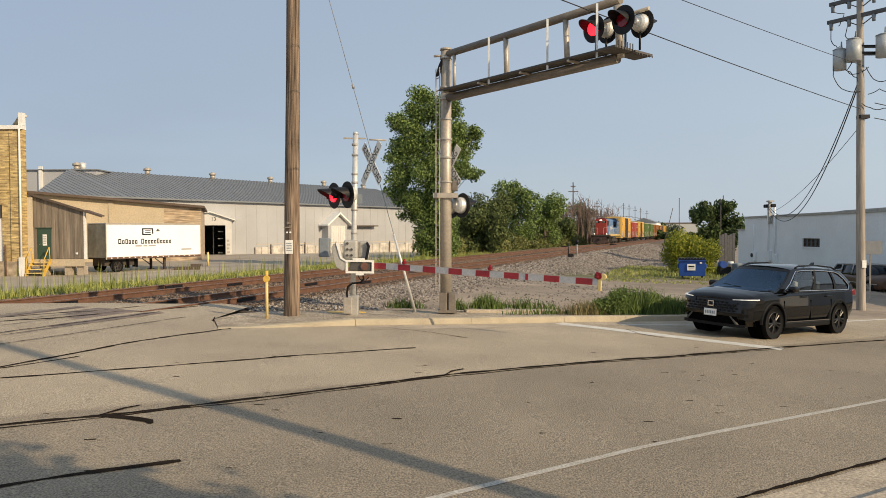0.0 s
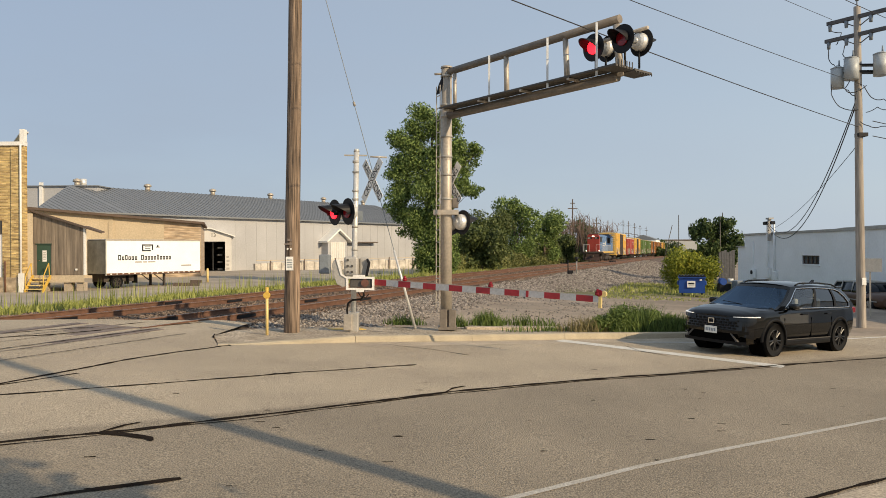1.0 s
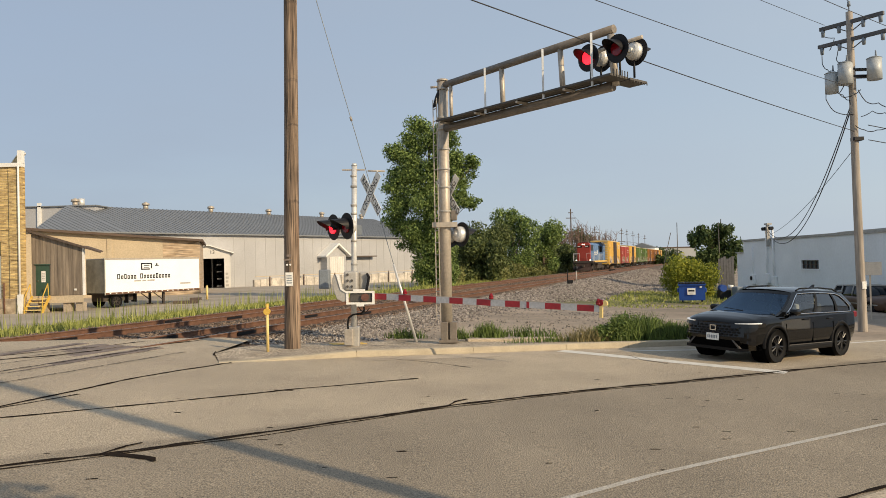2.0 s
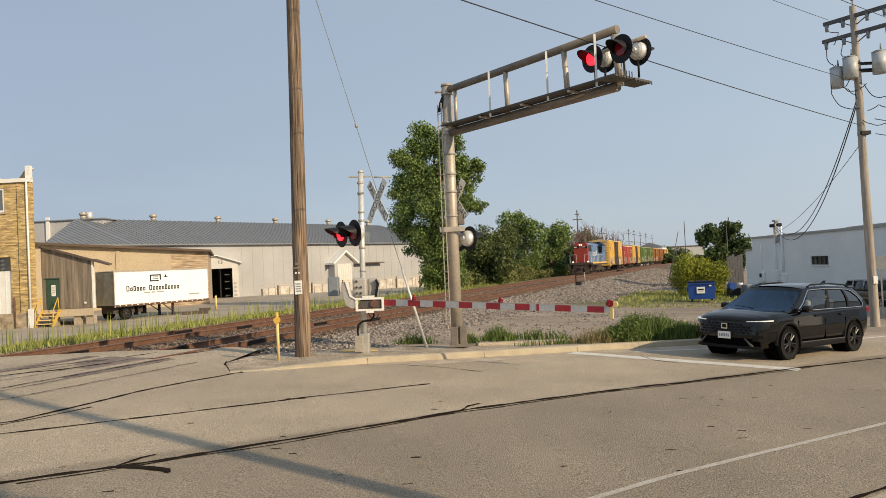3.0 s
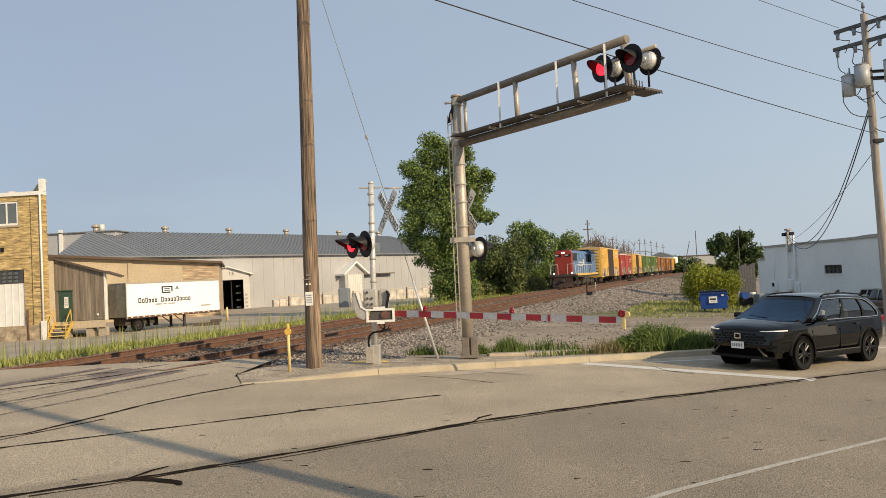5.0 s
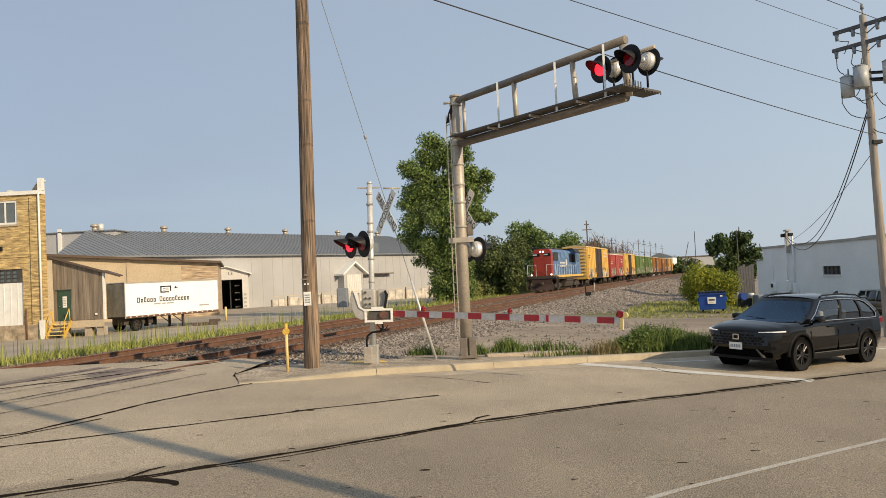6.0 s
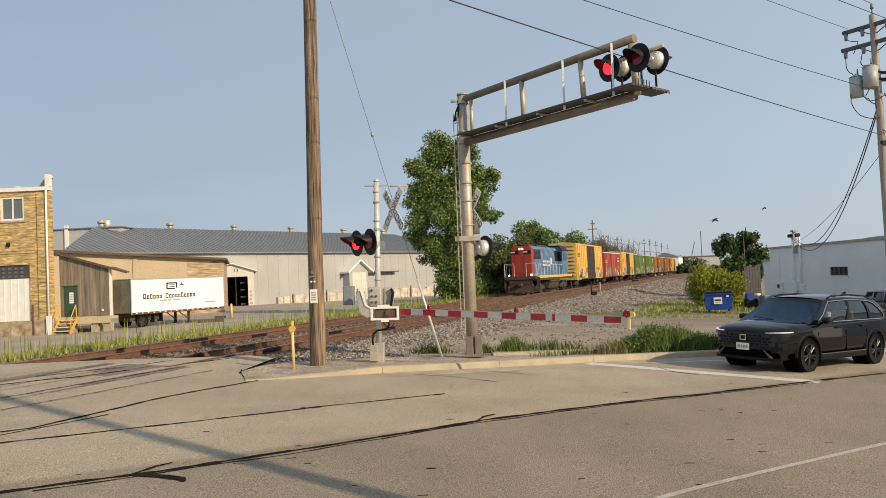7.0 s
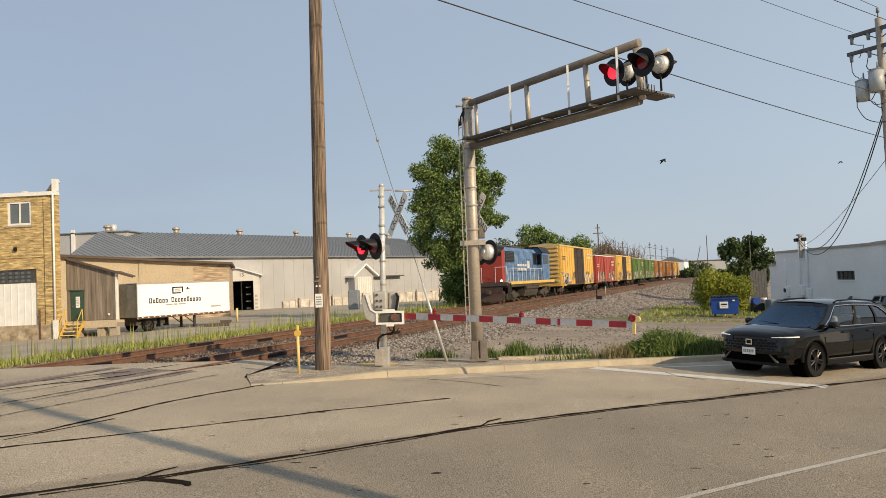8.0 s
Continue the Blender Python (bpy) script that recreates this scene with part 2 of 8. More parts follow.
def thing(name, m, label, category, group="", kind=""):
    e = new(name)
    e.matrix_basis = m
    return tagged(e, label, category, group, kind)


def pydata(name, vs, fs, material, parent=None, label="", smooth=False):
    me = bpy.data.meshes.new(name)
    me.from_pydata(vs, [], fs)
    me.materials.append(material)
    if smooth:
        me.polygons.foreach_set("use_smooth", [True] * len(me.polygons))
    ob = new(name, me)
    if parent is not None:
        ob.parent = parent
    if label:
        ob["label"] = label
    return ob


def letters(name, text, size, m, material, parent, depth=0.004, width=1.0):
    cu = bpy.data.curves.new(name, "FONT")
    cu.body, cu.size, cu.extrude, cu.align_x, cu.align_y = text, size, depth, "CENTER", "CENTER"
    tmp = bpy.data.objects.new(name, cu)
    me = bpy.data.meshes.new_from_object(tmp)
    bpy.data.objects.remove(tmp)
    me.materials.append(material)
    ob = new(name, me)
    ob.parent = parent
    ob.matrix_basis = m @ Matrix.Diagonal((width, 1, 1, 1))
    return ob


def rope(name, pts, r, material, parent=None, label=""):
    cu = bpy.data.curves.new(name, "CURVE")
    cu.dimensions, cu.bevel_depth, cu.bevel_resolution = "3D", r, 1
    sp = cu.splines.new("POLY")
    sp.points.add(len(pts) - 1)
    for p, c in zip(sp.points, pts):
        p.co = (*c, 1)
    tmp = bpy.data.objects.new(name, cu)
    me = bpy.data.meshes.new_from_object(tmp)
    bpy.data.objects.remove(tmp)
    me.materials.append(material)
    ob = new(name, me)
    if parent is not None:
        ob.parent = parent
    if label:
        ob["label"] = label
    return ob


def sag(a, b, drop, n=18):
    a, b = Vector(a), Vector(b)
    return [a.lerp(b, k / n) - Vector((0, 0, drop * 4 * (k / n) * (1 - k / n))) for k in range(n + 1)]


# ---- lie of the land ----
TX, TY, TS = -9.3, 26.6, 0.365          # far track's centre line: x = TX + TS * (y - TY)
TLEN = math.hypot(1, TS)
TRACK_ANGLE = math.degrees(math.atan2(1, TS))


def across(x, y):
    """Metres to the right of the far track's centre line."""
    return (x - (TX + TS * (y - TY))) / TLEN


def rail_z(y):
    return 0.1 - 0.0035 * min(max(y - 25, 0), 250)


def road_z(x):
    return -0.17 - 0.034 * min(max(x, -9), 3) - 0.043 * min(max(x - 3, 0), 27)


def step(a, b, v):
    k = min(max((v - a) / (b - a), 0), 1)
    return k * k * (3 - 2 * k)


def ground_z(x, y):
    q = across(x, y)
    bed = rail_z(y) - 0.2
    right = road_z(x) - 0.05
    left = -1.0 - 0.02 * min(max(y - 100, 0), 60)
    z = bed + (right - bed) * step(6.5, 11, q)
    return z + (left - z) * step(3, 13, -q)


# ---- ground, road, pavement ----
def graded(lo, hi, a, b, fine):
    """Grid lines, fine between a and b and ever wider outside."""
    v = list(np.arange(a, b, fine))
    s, x = fine, b
    while x < hi:
        v.append(x)
        s *= 1.25
        x += s
    v.append(hi)
    s, x = fine, a
    while x > lo:
        s *= 1.25
        x -= s
        v.insert(0, max(x, lo))
    return v


def in_poly(x, y, poly):
    c = False
    for (x0, y0), (x1, y1) in zip(poly, poly[1:] + poly[:1]):
        if (y0 > y) != (y1 > y) and x < (x1 - x0) * (y - y0) / (y1 - y0) + x0:
            c = not c
    return c


def gravel_edge(y):
    """How far the gravel spreads to the right of the tracks."""
    return 9.3 + 6.0 * step(40, 56, y) - 0.05 * max(0, y - 60)


def build_ground():
    xs, ys = graded(-1800, 1800, -48, 44, 0.6), graded(-200, 2600, 6, 112, 0.6)
    vs, fs, ms = [], [], []
    for y in ys:
        for x in xs:
            near = abs(x) < 60 and y < 130
            z = ground_z(x, y) + (0.05 * noise.noise((x * 0.5, y * 0.5, 0)) if near and across(x, y) < -3 else 0)
            if near and y > 19 and across(x, y) > 8:
                z += 0.03 * noise.noise((x * 0.7, y * 0.7, 3))
            vs.append((x, y, z - 0.06 if y < 17 else z))
    n = len(xs)
    for j in range(len(ys) - 1):
        for i in range(n - 1):
            x, y = (xs[i] + xs[i + 1]) / 2, (ys[j] + ys[j + 1]) / 2
            fs.append((j * n + i, j * n + i + 1, (j + 1) * n + i + 1, (j + 1) * n + i))
            q = across(x, y) + 0.9 * noise.noise((x * 0.35, y * 0.35, 7))
            k = noise.noise((x * 0.12, y * 0.12, 1))
            if y > 240 or abs(x) > 110:
                ms.append(4)
            elif -2.9 < q < 6.5 + 2.5 * step(68, 110, y):
                ms.append(5)                      # track bed
            elif 6.5 <= q < 8.3:
                ms.append(0)
            elif q <= -2.9:
                ms.append(2 if q > -8.0 or (x > -3 and q > -30) else 3)   # verge, then the yard
            elif q > 0 and q < gravel_edge(y):
                ms.append(0)
            elif y > 38 + 4 * k and x < 30:
                ms.append(2)
            else:
                ms.append(1)
    me = bpy.data.meshes.new("ground")
    me.from_pydata(vs, [], fs)
    for m in (GRAVEL, DIRT, GRASSY, LOT, FARLAND, BED):
        me.materials.append(m)
    me.polygons.foreach_set("material_index", ms)
    me.polygons.foreach_set("use_smooth", [True] * len(fs))
    tagged(new("ground", me), "gravel, dirt and grass ground beside the railway", "ground", kind="structure")


KERB_LINE = [(-4.6, 15.05), (-4.0, 15.27), (-1.92, 16.16), (0.67, 17.02), (2.95, 17.84), (6.25, 19.14), (8.3, 19.95)]
ROAD_EDGE = [(-40, 2), (-16, 16.6), (-12.6, 19.3), (-10.5, 19.3), (-8.3, 19.4), (-7.2, 19.6), (-6.0, 20.0), (-5.1, 19.6), (-5.2, 16.6)]


def lift(p, h=0.0):
    return (p[0], p[1], road_z(p[0]) + h)


def build_road():
    bm = B()
    outline = ROAD_EDGE + KERB_LINE + [(13.5, 22.0), (30, 32.5), (70, 57), (70, 20), (-0.4, -25), (-40, -25)]
    f = bm.faces.new([bm.verts.new((x, y, 0)) for x, y in outline])
    bmesh.ops.triangulate(bm, faces=[f])
    for x in (-9, 3, 30):
        bmesh.ops.bisect_plane(bm, geom=bm.verts[:] + bm.edges[:] + bm.faces[:], plane_co=(x, 0, 0), plane_no=(1, 0, 0))
    for v in bm.verts:
        v.co.z = road_z(v.co.x)
    bmesh.ops.recalc_face_normals(bm, faces=bm.faces)
    if bm.faces[0].normal.z < 0:
        bmesh.ops.reverse_faces(bm, faces=bm.faces)
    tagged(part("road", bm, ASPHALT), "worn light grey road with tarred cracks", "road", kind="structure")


def ribbon(name, pts, w, h, material, label, wob=0.02, seed=0, step_m=0.12, kind="structure", category="road marking"):
    """A flat strip on the road along a line, a little uneven in width and course."""
    rnd = random.Random(seed)
    fine = []
    for a, b in zip(pts, pts[1:]):
        n = max(1, int(math.dist(a, b) / step_m))
        fine += [(a[0] + (b[0] - a[0]) * k / n, a[1] + (b[1] - a[1]) * k / n) for k in range(n)]
    fine.append(pts[-1])
    vs, fs = [], []
    for k, p in enumerate(fine):
        a, b = fine[max(0, k - 1)], fine[min(len(fine) - 1, k + 1)]
        d = Vector((b[0] - a[0], b[1] - a[1])).normalized()
        o = wob * 2.5 * noise.noise((k * 0.11, seed, 0))
        ww = w * (0.5 + (rnd.uniform(-0.22, 0.22) + 0.3 * noise.noise((k * 0.23, seed, 5)) if wob else 0))
        for s in (-1, 1):
            x, y = p[0] - d.y * (o + s * ww), p[1] + d.x * (o + s * ww)
            vs.append((x, y, road_z(x) + h))
        if k:
            fs.append((2 * k - 2, 2 * k - 1, 2 * k + 1, 2 * k))
    ob = pydata(name, vs, [f[::-1] for f in fs], material)
    return tagged(ob, label, category, kind=kind)


def build_road_marks():
    cr = "dark tar sealing a crack across the road"
    long_crack = [(-4.9, 7.3), (-4.53, 7.5), (-3.6, 8.1), (-2.61, 8.78), (-1.4, 9.7), (0.12, 10.89), (2.1, 12.1), (4.23, 13.27), (7.1, 15.0), (10.03, 16.68), (14, 18.9), (20, 22.6)]
    ribbon("crack_seal", long_crack, 0.085, 0.006, TAR, cr, 0.02, 1)
    ribbon("crack_seal", [(p[0] + 0.05, p[1] - 0.09) for p in long_crack[1:9]], 0.03, 0.006, TAR, cr, 0.03, 2)
    ribbon("crack_seal", [(-3.75, 8.0), (-3.4, 7.93), (-3.15, 7.83), (-3.08, 7.72)], 0.09, 0.01, TAR, cr, 0.02, 3)
    ribbon("crack_seal", [(-3.75, 8.0), (-3.62, 8.35), (-3.5, 8.5)], 0.05, 0.01, TAR, cr, 0.02, 4)
    ribbon("crack_seal", [(0.0, 10.75), (0.12, 11.15), (0.3, 11.35)], 0.05, 0.01, TAR, cr, 0.02, 41)
    ribbon("crack_seal", [(-6.6, 9.18), (-5.99, 9.68), (-4, 11.02), (-2.5, 12.05), (-0.95, 13.03), (-0.5, 13.3)], 0.062, 0.006, TAR, cr, 0.02, 5)
    ribbon("crack_seal", [(-6.8, 10.1), (-6.34, 10.49), (-5.95, 11.62), (-5.44, 13.23), (-4.51, 15.0), (-4.35, 15.08)], 0.075, 0.006, TAR, cr, 0.025, 6)
    ribbon("crack_seal", [(-6.5, 10.0), (-6.1, 10.7), (-5.7, 11.5)], 0.05, 0.006, TAR, cr, 0.02, 7)
    ribbon("crack_seal", [(-11.5, 13.2), (-9.5, 15.0), (-8.6, 15.9), (-7.2, 17.8), (-6.3, 19.3)], 0.1, 0.006, TAR, cr, 0.03, 8)
    ribbon("crack_seal", [(-11.5, 14.2), (-9.6, 16.0), (-8.4, 17.5), (-7.6, 18.9)], 0.07, 0.006, TAR, cr, 0.03, 9)
    ribbon("crack_seal", [(-4.35, 15.05), (-4.7, 15.6), (-5.1, 16.3), (-5.25, 16.9)], 0.022, 0.011, TAR, cr, 0.03, 10)
    ribbon("crack_seal", [(-3.6, 5.7), (-2.9, 6.2), (-2.35, 6.55)], 0.08, 0.006, TAR, cr, 0.02, 12)
    ribbon("crack_seal", [(-1.2, 15.9), (-0.2, 15.35), (0.5, 14.7)], 0.025, 0.006, TAR, cr, 0.02, 13)
    ribbon("crack_seal", [(4.2, 16.9), (4.3, 16.2), (4.7, 15.6)], 0.03, 0.006, TAR, cr, 0.02, 14)
    ribbon("crack_seal", [(2.2, 5.83), (3.2, 6.48), (4.4, 7.25), (6.5, 8.6), (10, 10.9)], 0.045, 0.008, TAR, cr, 0.015, 15)
    for k, (off, y1, w) in enumerate(((2.9, 18.6, 0.035), (3.3, 19.2, 0.03), (5.45, 19.5, 0.045), (5.75, 18.9, 0.025), (6.6, 19.0, 0.03), (2.2, 17.2, 0.03), (4.1, 19.0, 0.03), (4.6, 19.2, 0.025))):
        pts = [along(y, off) for y in (10.5, 13, 15, y1)]
        ribbon("crack_seal", [(q.x, q.y) for q in pts], w, 0.016, TAR, cr, 0.018, 80 + k, 0.06)
    ribbon("lane_line", [(-3.5, 3.45), (-0.12, 5.76), (1.97, 7.35), (6.02, 10.04), (12, 14.0), (24, 22)], 0.08, 0.005, LINE_OLD, "worn white painted lane line", 0, 16)
    ribbon("stop_line", [(2.75, 17.6), (6.73, 14.59)], 0.42, 0.005, LINE, "worn white stop line painted before the crossing", 0, 17)
    ribbon("edge_line", [(4.3, 17.72), (6.2, 18.25), (10.5, 20.1), (24, 28)], 0.12, 0.004, LINE, "worn white edge line", 0, 18)
    ribbon("gutter_pan", [(p[0] + 0.12, p[1] - 0.36) for p in KERB_LINE[2:]], 0.6, 0.003, CONCRETE, "pale concrete gutter along the kerb", 0, 19, 0.5)
    rnd = random.Random(5)
    for k in range(46):      # scattered pits and tar spots
        x = rnd.uniform(-4.5, 7)
        y = rnd.uniform(6.2, 9.5) + 0.62 * max(0, x) + (0 if k % 3 else 3)
        ribbon("tar_spot", [(x, y), (x + rnd.uniform(0.04, 0.12), y + rnd.uniform(0, 0.03))], rnd.uniform(0.015, 0.035), 0.004, TAR, "small dark pit in the road", 0.005, 50 + k, 0.03)


def kerb_h(x):
    return 0.015 + 0.125 * step(-4.6, -1.6, x)


def build_kerb():
    """Kerb stones with joints, the island behind them."""
    w = 0.17
    k = thing("kerb", pose(0, 0, 0), "tan concrete kerb along the island", "kerb", kind="structure")
    line = [Vector(p) for p in KERB_LINE]
    for a, b in zip(line, line[1:]):
        d = (b - a)
        n = max(1, round(d.length / 1.9))
        nor = Vector((-d.y, d.x)).normalized()
        for i in range(n):
            p, q = a + d * (i / n), a + d * ((i + 1) / n - 0.008 / d.length)
            bm = B()
            rows = []
            for e in (p, q):
                h = kerb_h(e.x)
                c = [(e, 0.02 - 0.1), (e + nor * 0.0, 0.0), (e + nor * 0.025, h - 0.02), (e + nor * 0.05, h), (e + nor * w, h + 0.004), (e + nor * w, -0.1)]
                rows.append([bm.verts.new((v.x, v.y, road_z(v.x) + z)) for v, z in c])
            for j in range(6):
                bm.faces.new((rows[0][j], rows[1][j], rows[1][(j + 1) % 6], rows[0][(j + 1) % 6]))
            bm.faces.new(rows[0][::-1])
            bm.faces.new(rows[1])
            bmesh.ops.recalc_face_normals(bm, faces=bm.faces)
            part("kerb_stone", bm, KERB, k)
    # island: a strip of pavement behind the kerb
    inner = [lift((p[0] - 0.05, p[1] + w - 0.01), kerb_h(p[0]) - 0.006) for p in KERB_LINE]
    back = [(-5.1, 16.4), (-4.9, 17.6), (-3.3, 18.6), (0.4, 19.7), (2.8, 19.6), (5.4, 20.4), (8, 21.2)]
    outer = [(x, y, max(ground_z(x, y), road_z(x)) + 0.03) for x, y in back]
    vs = inner + outer
    n = len(inner)
    fs = [(i, i + 1, n + i + 1, n + i) for i in range(n - 1)]
    tagged(pydata("pavement", vs, fs, PAVING), "weathered concrete pavement with gravel on the island", "pavement", kind="structure")
    bm = B()
    bx(bm, -0.42, 0.42, -0.32, 0.32, 0, 0.03)
    p = part("warning_pad", bm, YELLOW)
    p.matrix_basis = pose(-2.4, 18.28, -0.058, -2.0, 1.6, 20)
    tagged(p, "yellow tactile pad let into the pavement", "tactile pad", kind="structure")
    # low concrete step behind the mast
    bm = B()
    bx(bm, -2.6, 2.6, -0.14, 0.14, -0.2, 0.14)
    soften(bm, 0.02)
    p = part("kerb_block", bm, CONCRETE)
    p.matrix_basis = pose(3.1, 19.5, -0.29, 0, 1.9, 12)
    tagged(p, "old concrete edging in the weeds", "kerb", kind="structure")


def build_near_side():
    """Gutter, kerb and pavement under the camera, out of view."""
    u, v = Vector((0.839, 0.545)), Vector((0.545, -0.839))
    o = Vector((2.36, 5.9))
    def strip(name, a, b, ha, hb, material, label):
        vs = []
        for s in np.linspace(-30, 40, 36):
            for w, h in ((a, ha), (b, hb)):
                p = o + u * float(s) + v * w
                vs.append((p.x, p.y, road_z(p.x) + h))
        fs = [(2 * i + 1, 2 * i + 3, 2 * i + 2, 2 * i) for i in range(35)]
        tagged(pydata(name, vs, fs, material), label, name.split("_")[0], kind="structure")
    strip("gutter", 0.03, 0.62, 0.005, 0.008, CONCRETE, "concrete gutter beside the road")
    strip("kerb_near", 0.62, 0.66, 0.008, 0.14, KERB, "concrete kerb of the near pavement")
    strip("pavement_near", 0.66, 14.0, 0.14, 0.2, CONCRETE, "concrete pavement under the viewer")


# ---- railway ----
def along(y, off=0.0, z=0.0):
    """A point on the far track's line at y, off metres to its right."""
    return Vector((TX + TS * (y - TY) + off / TLEN, y - off * TS / TLEN, rail_z(y) + z))


RAILPROFILE = [(-0.07, -0.18), (0.07, -0.18), (0.07, -0.165), (0.012, -0.145), (0.012, -0.045), (0.037, -0.035), (0.037, -0.004), (0.03, 0.0), (-0.03, 0.0), (-0.037, -0.004), (-0.037, -0.035), (-0.012, -0.045), (-0.012, -0.145), (-0.07, -0.165)]


def build_track(off, y0, y1, label):
    t = thing("railway_track", pose(0, 0, 0), label, "railway track", "railway tracks", kind="structure")
    ys = [y0] + [v for v in (25.0, 275.0) if y0 < v < y1] + [y1]
    for s in (-0.7525, 0.7525):
        bm = B()
        rows = []
        for y in ys:
            rows.append([bm.verts.new(along(y, off + s + px, pz)) for px, pz in RAILPROFILE])
        n = len(RAILPROFILE)
        for a, b in zip(rows, rows[1:]):
            for k in range(n):
                f = bm.faces.new((a[k], a[(k + 1) % n], b[(k + 1) % n], b[k]))
                f.material_index = 1 if k == 7 else 0
        bm.faces.new(rows[0])
        bm.faces.new(rows[-1][::-1])
        bmesh.ops.recalc_face_normals(bm, faces=bm.faces)
        part("rail", bm, [RAIL, SHINE], t)
    bm = B()
    bx(bm, -1.3, 1.3, -0.115, 0.115, -0.34, -0.165)
    first = None
    rnd = random.Random(int(off * 10))
    y = y0 + 0.3
    while y < min(y1, 110):
        m = Matrix.Translation(along(y, off, 0)) @ pose(0, 0, rnd.uniform(-0.012, 0.012), 0, 0, TRACK_ANGLE - 90 + rnd.uniform(-1.2, 1.2))
        if first is None:
            first = part("sleeper", bm, TIE, t)
            first.matrix_basis = m
        else:
            again(first, m, t)
        y += 0.54 * TLEN ** -1 * 1.06
    # joint bars on the near end of the rails
    bm = B()
    bx(bm, -0.035, 0.035, -0.46, 0.46, -0.135, -0.05)
    jb = None
    for s in (-0.7525, 0.7525):
        for y in np.arange(y0 + 3.2 + s, 34, 7.4):
            m = Matrix.Translation(along(float(y), off + s, 0)) @ pose(0, 0, 0, 0, 0, TRACK_ANGLE - 90)
            if jb is None:
                jb = part("joint_bar", bm, BLACK, t, "dark steel joint bar")
                jb.matrix_basis = m
            else:
                again(jb, m, t)


def scatter_stones():
    rnd = np.random.RandomState(3)
    base = np.array([(1, 0, 0), (-1, 0, 0), (0, 1, 0), (0, -1, 0), (0, 0, 1), (0, 0, -1)], float)
    faces = [(0, 2, 4), (2, 1, 4), (1, 3, 4), (3, 0, 4), (2, 0, 5), (1, 2, 5), (3, 1, 5), (0, 3, 5)]
    # (count, first y, stretch, crowding, q from, q to, size)
    beds = ((24000, 19.5, 40, 1.7, -3.0, 6.3, 1.0), (6000, 50, 60, 1.2, -3.0, 6.3, 1.7), (9000, 19.5, 26, 1.5, 6.0, 9.8, 1.0), (1500, 20.5, 18, 1.0, 9.5, 16.0, 0.8), (14000, 36, 44, 1.0, 5.8, 15.5, 1.4), (8000, 62, 80, 1.3, 5.8, 15.5, 2.3))
    piles = {"ballast": ([], []), "gravel_stones": ([], [])}
    for count, y0, ry, crowd, q0, q1, size in beds:
        vs, fs = piles["ballast" if q1 < 7 else "gravel_stones"]
        n = 0
        while n < count:
            n += 1
            y, q = y0 + ry * rnd.rand() ** crowd, rnd.uniform(q0, q1)
            if q > gravel_edge(y) + rnd.normal() * 0.5 and size != 0.8:
                continue
            p = along(y, q, 0)
            if in_poly(p.x, p.y, ROAD_EDGE + KERB_LINE + [(40, 0), (-40, -20)]) or p.y < 19.2:
                continue
            s = rnd.uniform(0.025, 0.062) * size
            if -5.3 < p.x < 8 and p.y < 19.9 + 0.2 * p.x:
                if p.y < 17.9 + 0.33 * p.x or rnd.rand() > 0.35:
                    continue
                s *= 0.45
            k = len(vs)
            pts = base * s * rnd.uniform(0.6, 1.3, (6, 1)) * (1, 1, 0.75)
            a = rnd.rand() * 6.28
            z = max(ground_z(p.x, p.y), road_z(p.x) + 0.1 if p.y < 19.9 + 0.2 * p.x and p.x > -5.3 else -9) + s * 0.25
            c, d = math.cos(a), math.sin(a)
            for u in pts:
                vs.append((p.x + u[0] * c - u[1] * d, p.y + u[0] * d + u[1] * c, z + u[2]))
            fs += [tuple(k + i for i in f) for f in faces]
    tagged(pydata("ballast", *piles["ballast"], STONE_RUST), "rust-brown ballast stones between the rails", "ballast", kind="stuff")
    tagged(pydata("gravel_stones", *piles["gravel_stones"], STONE_ISLAND), "loose grey-brown gravel beside the tracks", "gravel", kind="stuff")


def island_mat(name, c, c2, rough=0.9):
    m = leafy(name, c, c2)
    n, l = m.node_tree.nodes, m.node_tree.links
    l.new(n["Principled BSDF"].outputs[0], n["Material Output"].inputs["Surface"])
    n["Principled BSDF"].inputs["Roughness"].default_value = rough
    return m


STONE_ISLAND = island_mat("gravel_stones", (0.09, 0.076, 0.066), (0.39, 0.345, 0.3))
STONE_RUST = island_mat("ballast_stones", (0.06, 0.043, 0.032), (0.26, 0.19, 0.14))


def build_crossing():
    """Timber and asphalt panels where the road crosses the near track."""
    c = thing("crossing_panel", pose(0, 0, 0), "weathered grey timber crossing panels between the rails", "crossing panel", kind="structure")
    for off in (-0.45, 0.0, 0.45, 1.15, -1.15):
        bm = B()
        w = 0.2
        vs = []
        for y in (11.0, 19.4):
            for s in (-w, w):
                p = along(y, 4.32 + off + s, 0)
                vs.append(bm.verts.new((p.x, p.y, road_z(p.x) + 0.012)))
        bm.faces.new((vs[0], vs[1], vs[3], vs[2]))
        g = bmesh.ops.extrude_face_region(bm, geom=bm.faces[:])
        for v in g["geom"]:
            if isinstance(v, bmesh.types.BMVert):
                v.co.z -= 0.06
        bmesh.ops.recalc_face_normals(bm, faces=bm.faces)
        part("plank", bm, TIEGREY, c)


TIEGREY = mat("grey_timber", (0.2, 0.16, 0.135), 0.9, var=0.3, scale=3, bump=0.5, fine=20)
build_ground()
build_road()
build_road_marks()
build_kerb()
build_near_side()
build_track(0.0, 17.0, 420.0, "rusty railway track on ballast carrying the train")
build_track(4.32, 19.3, 300.0, "rusty near railway track on wooden sleepers")
scatter_stones()
build_crossing()


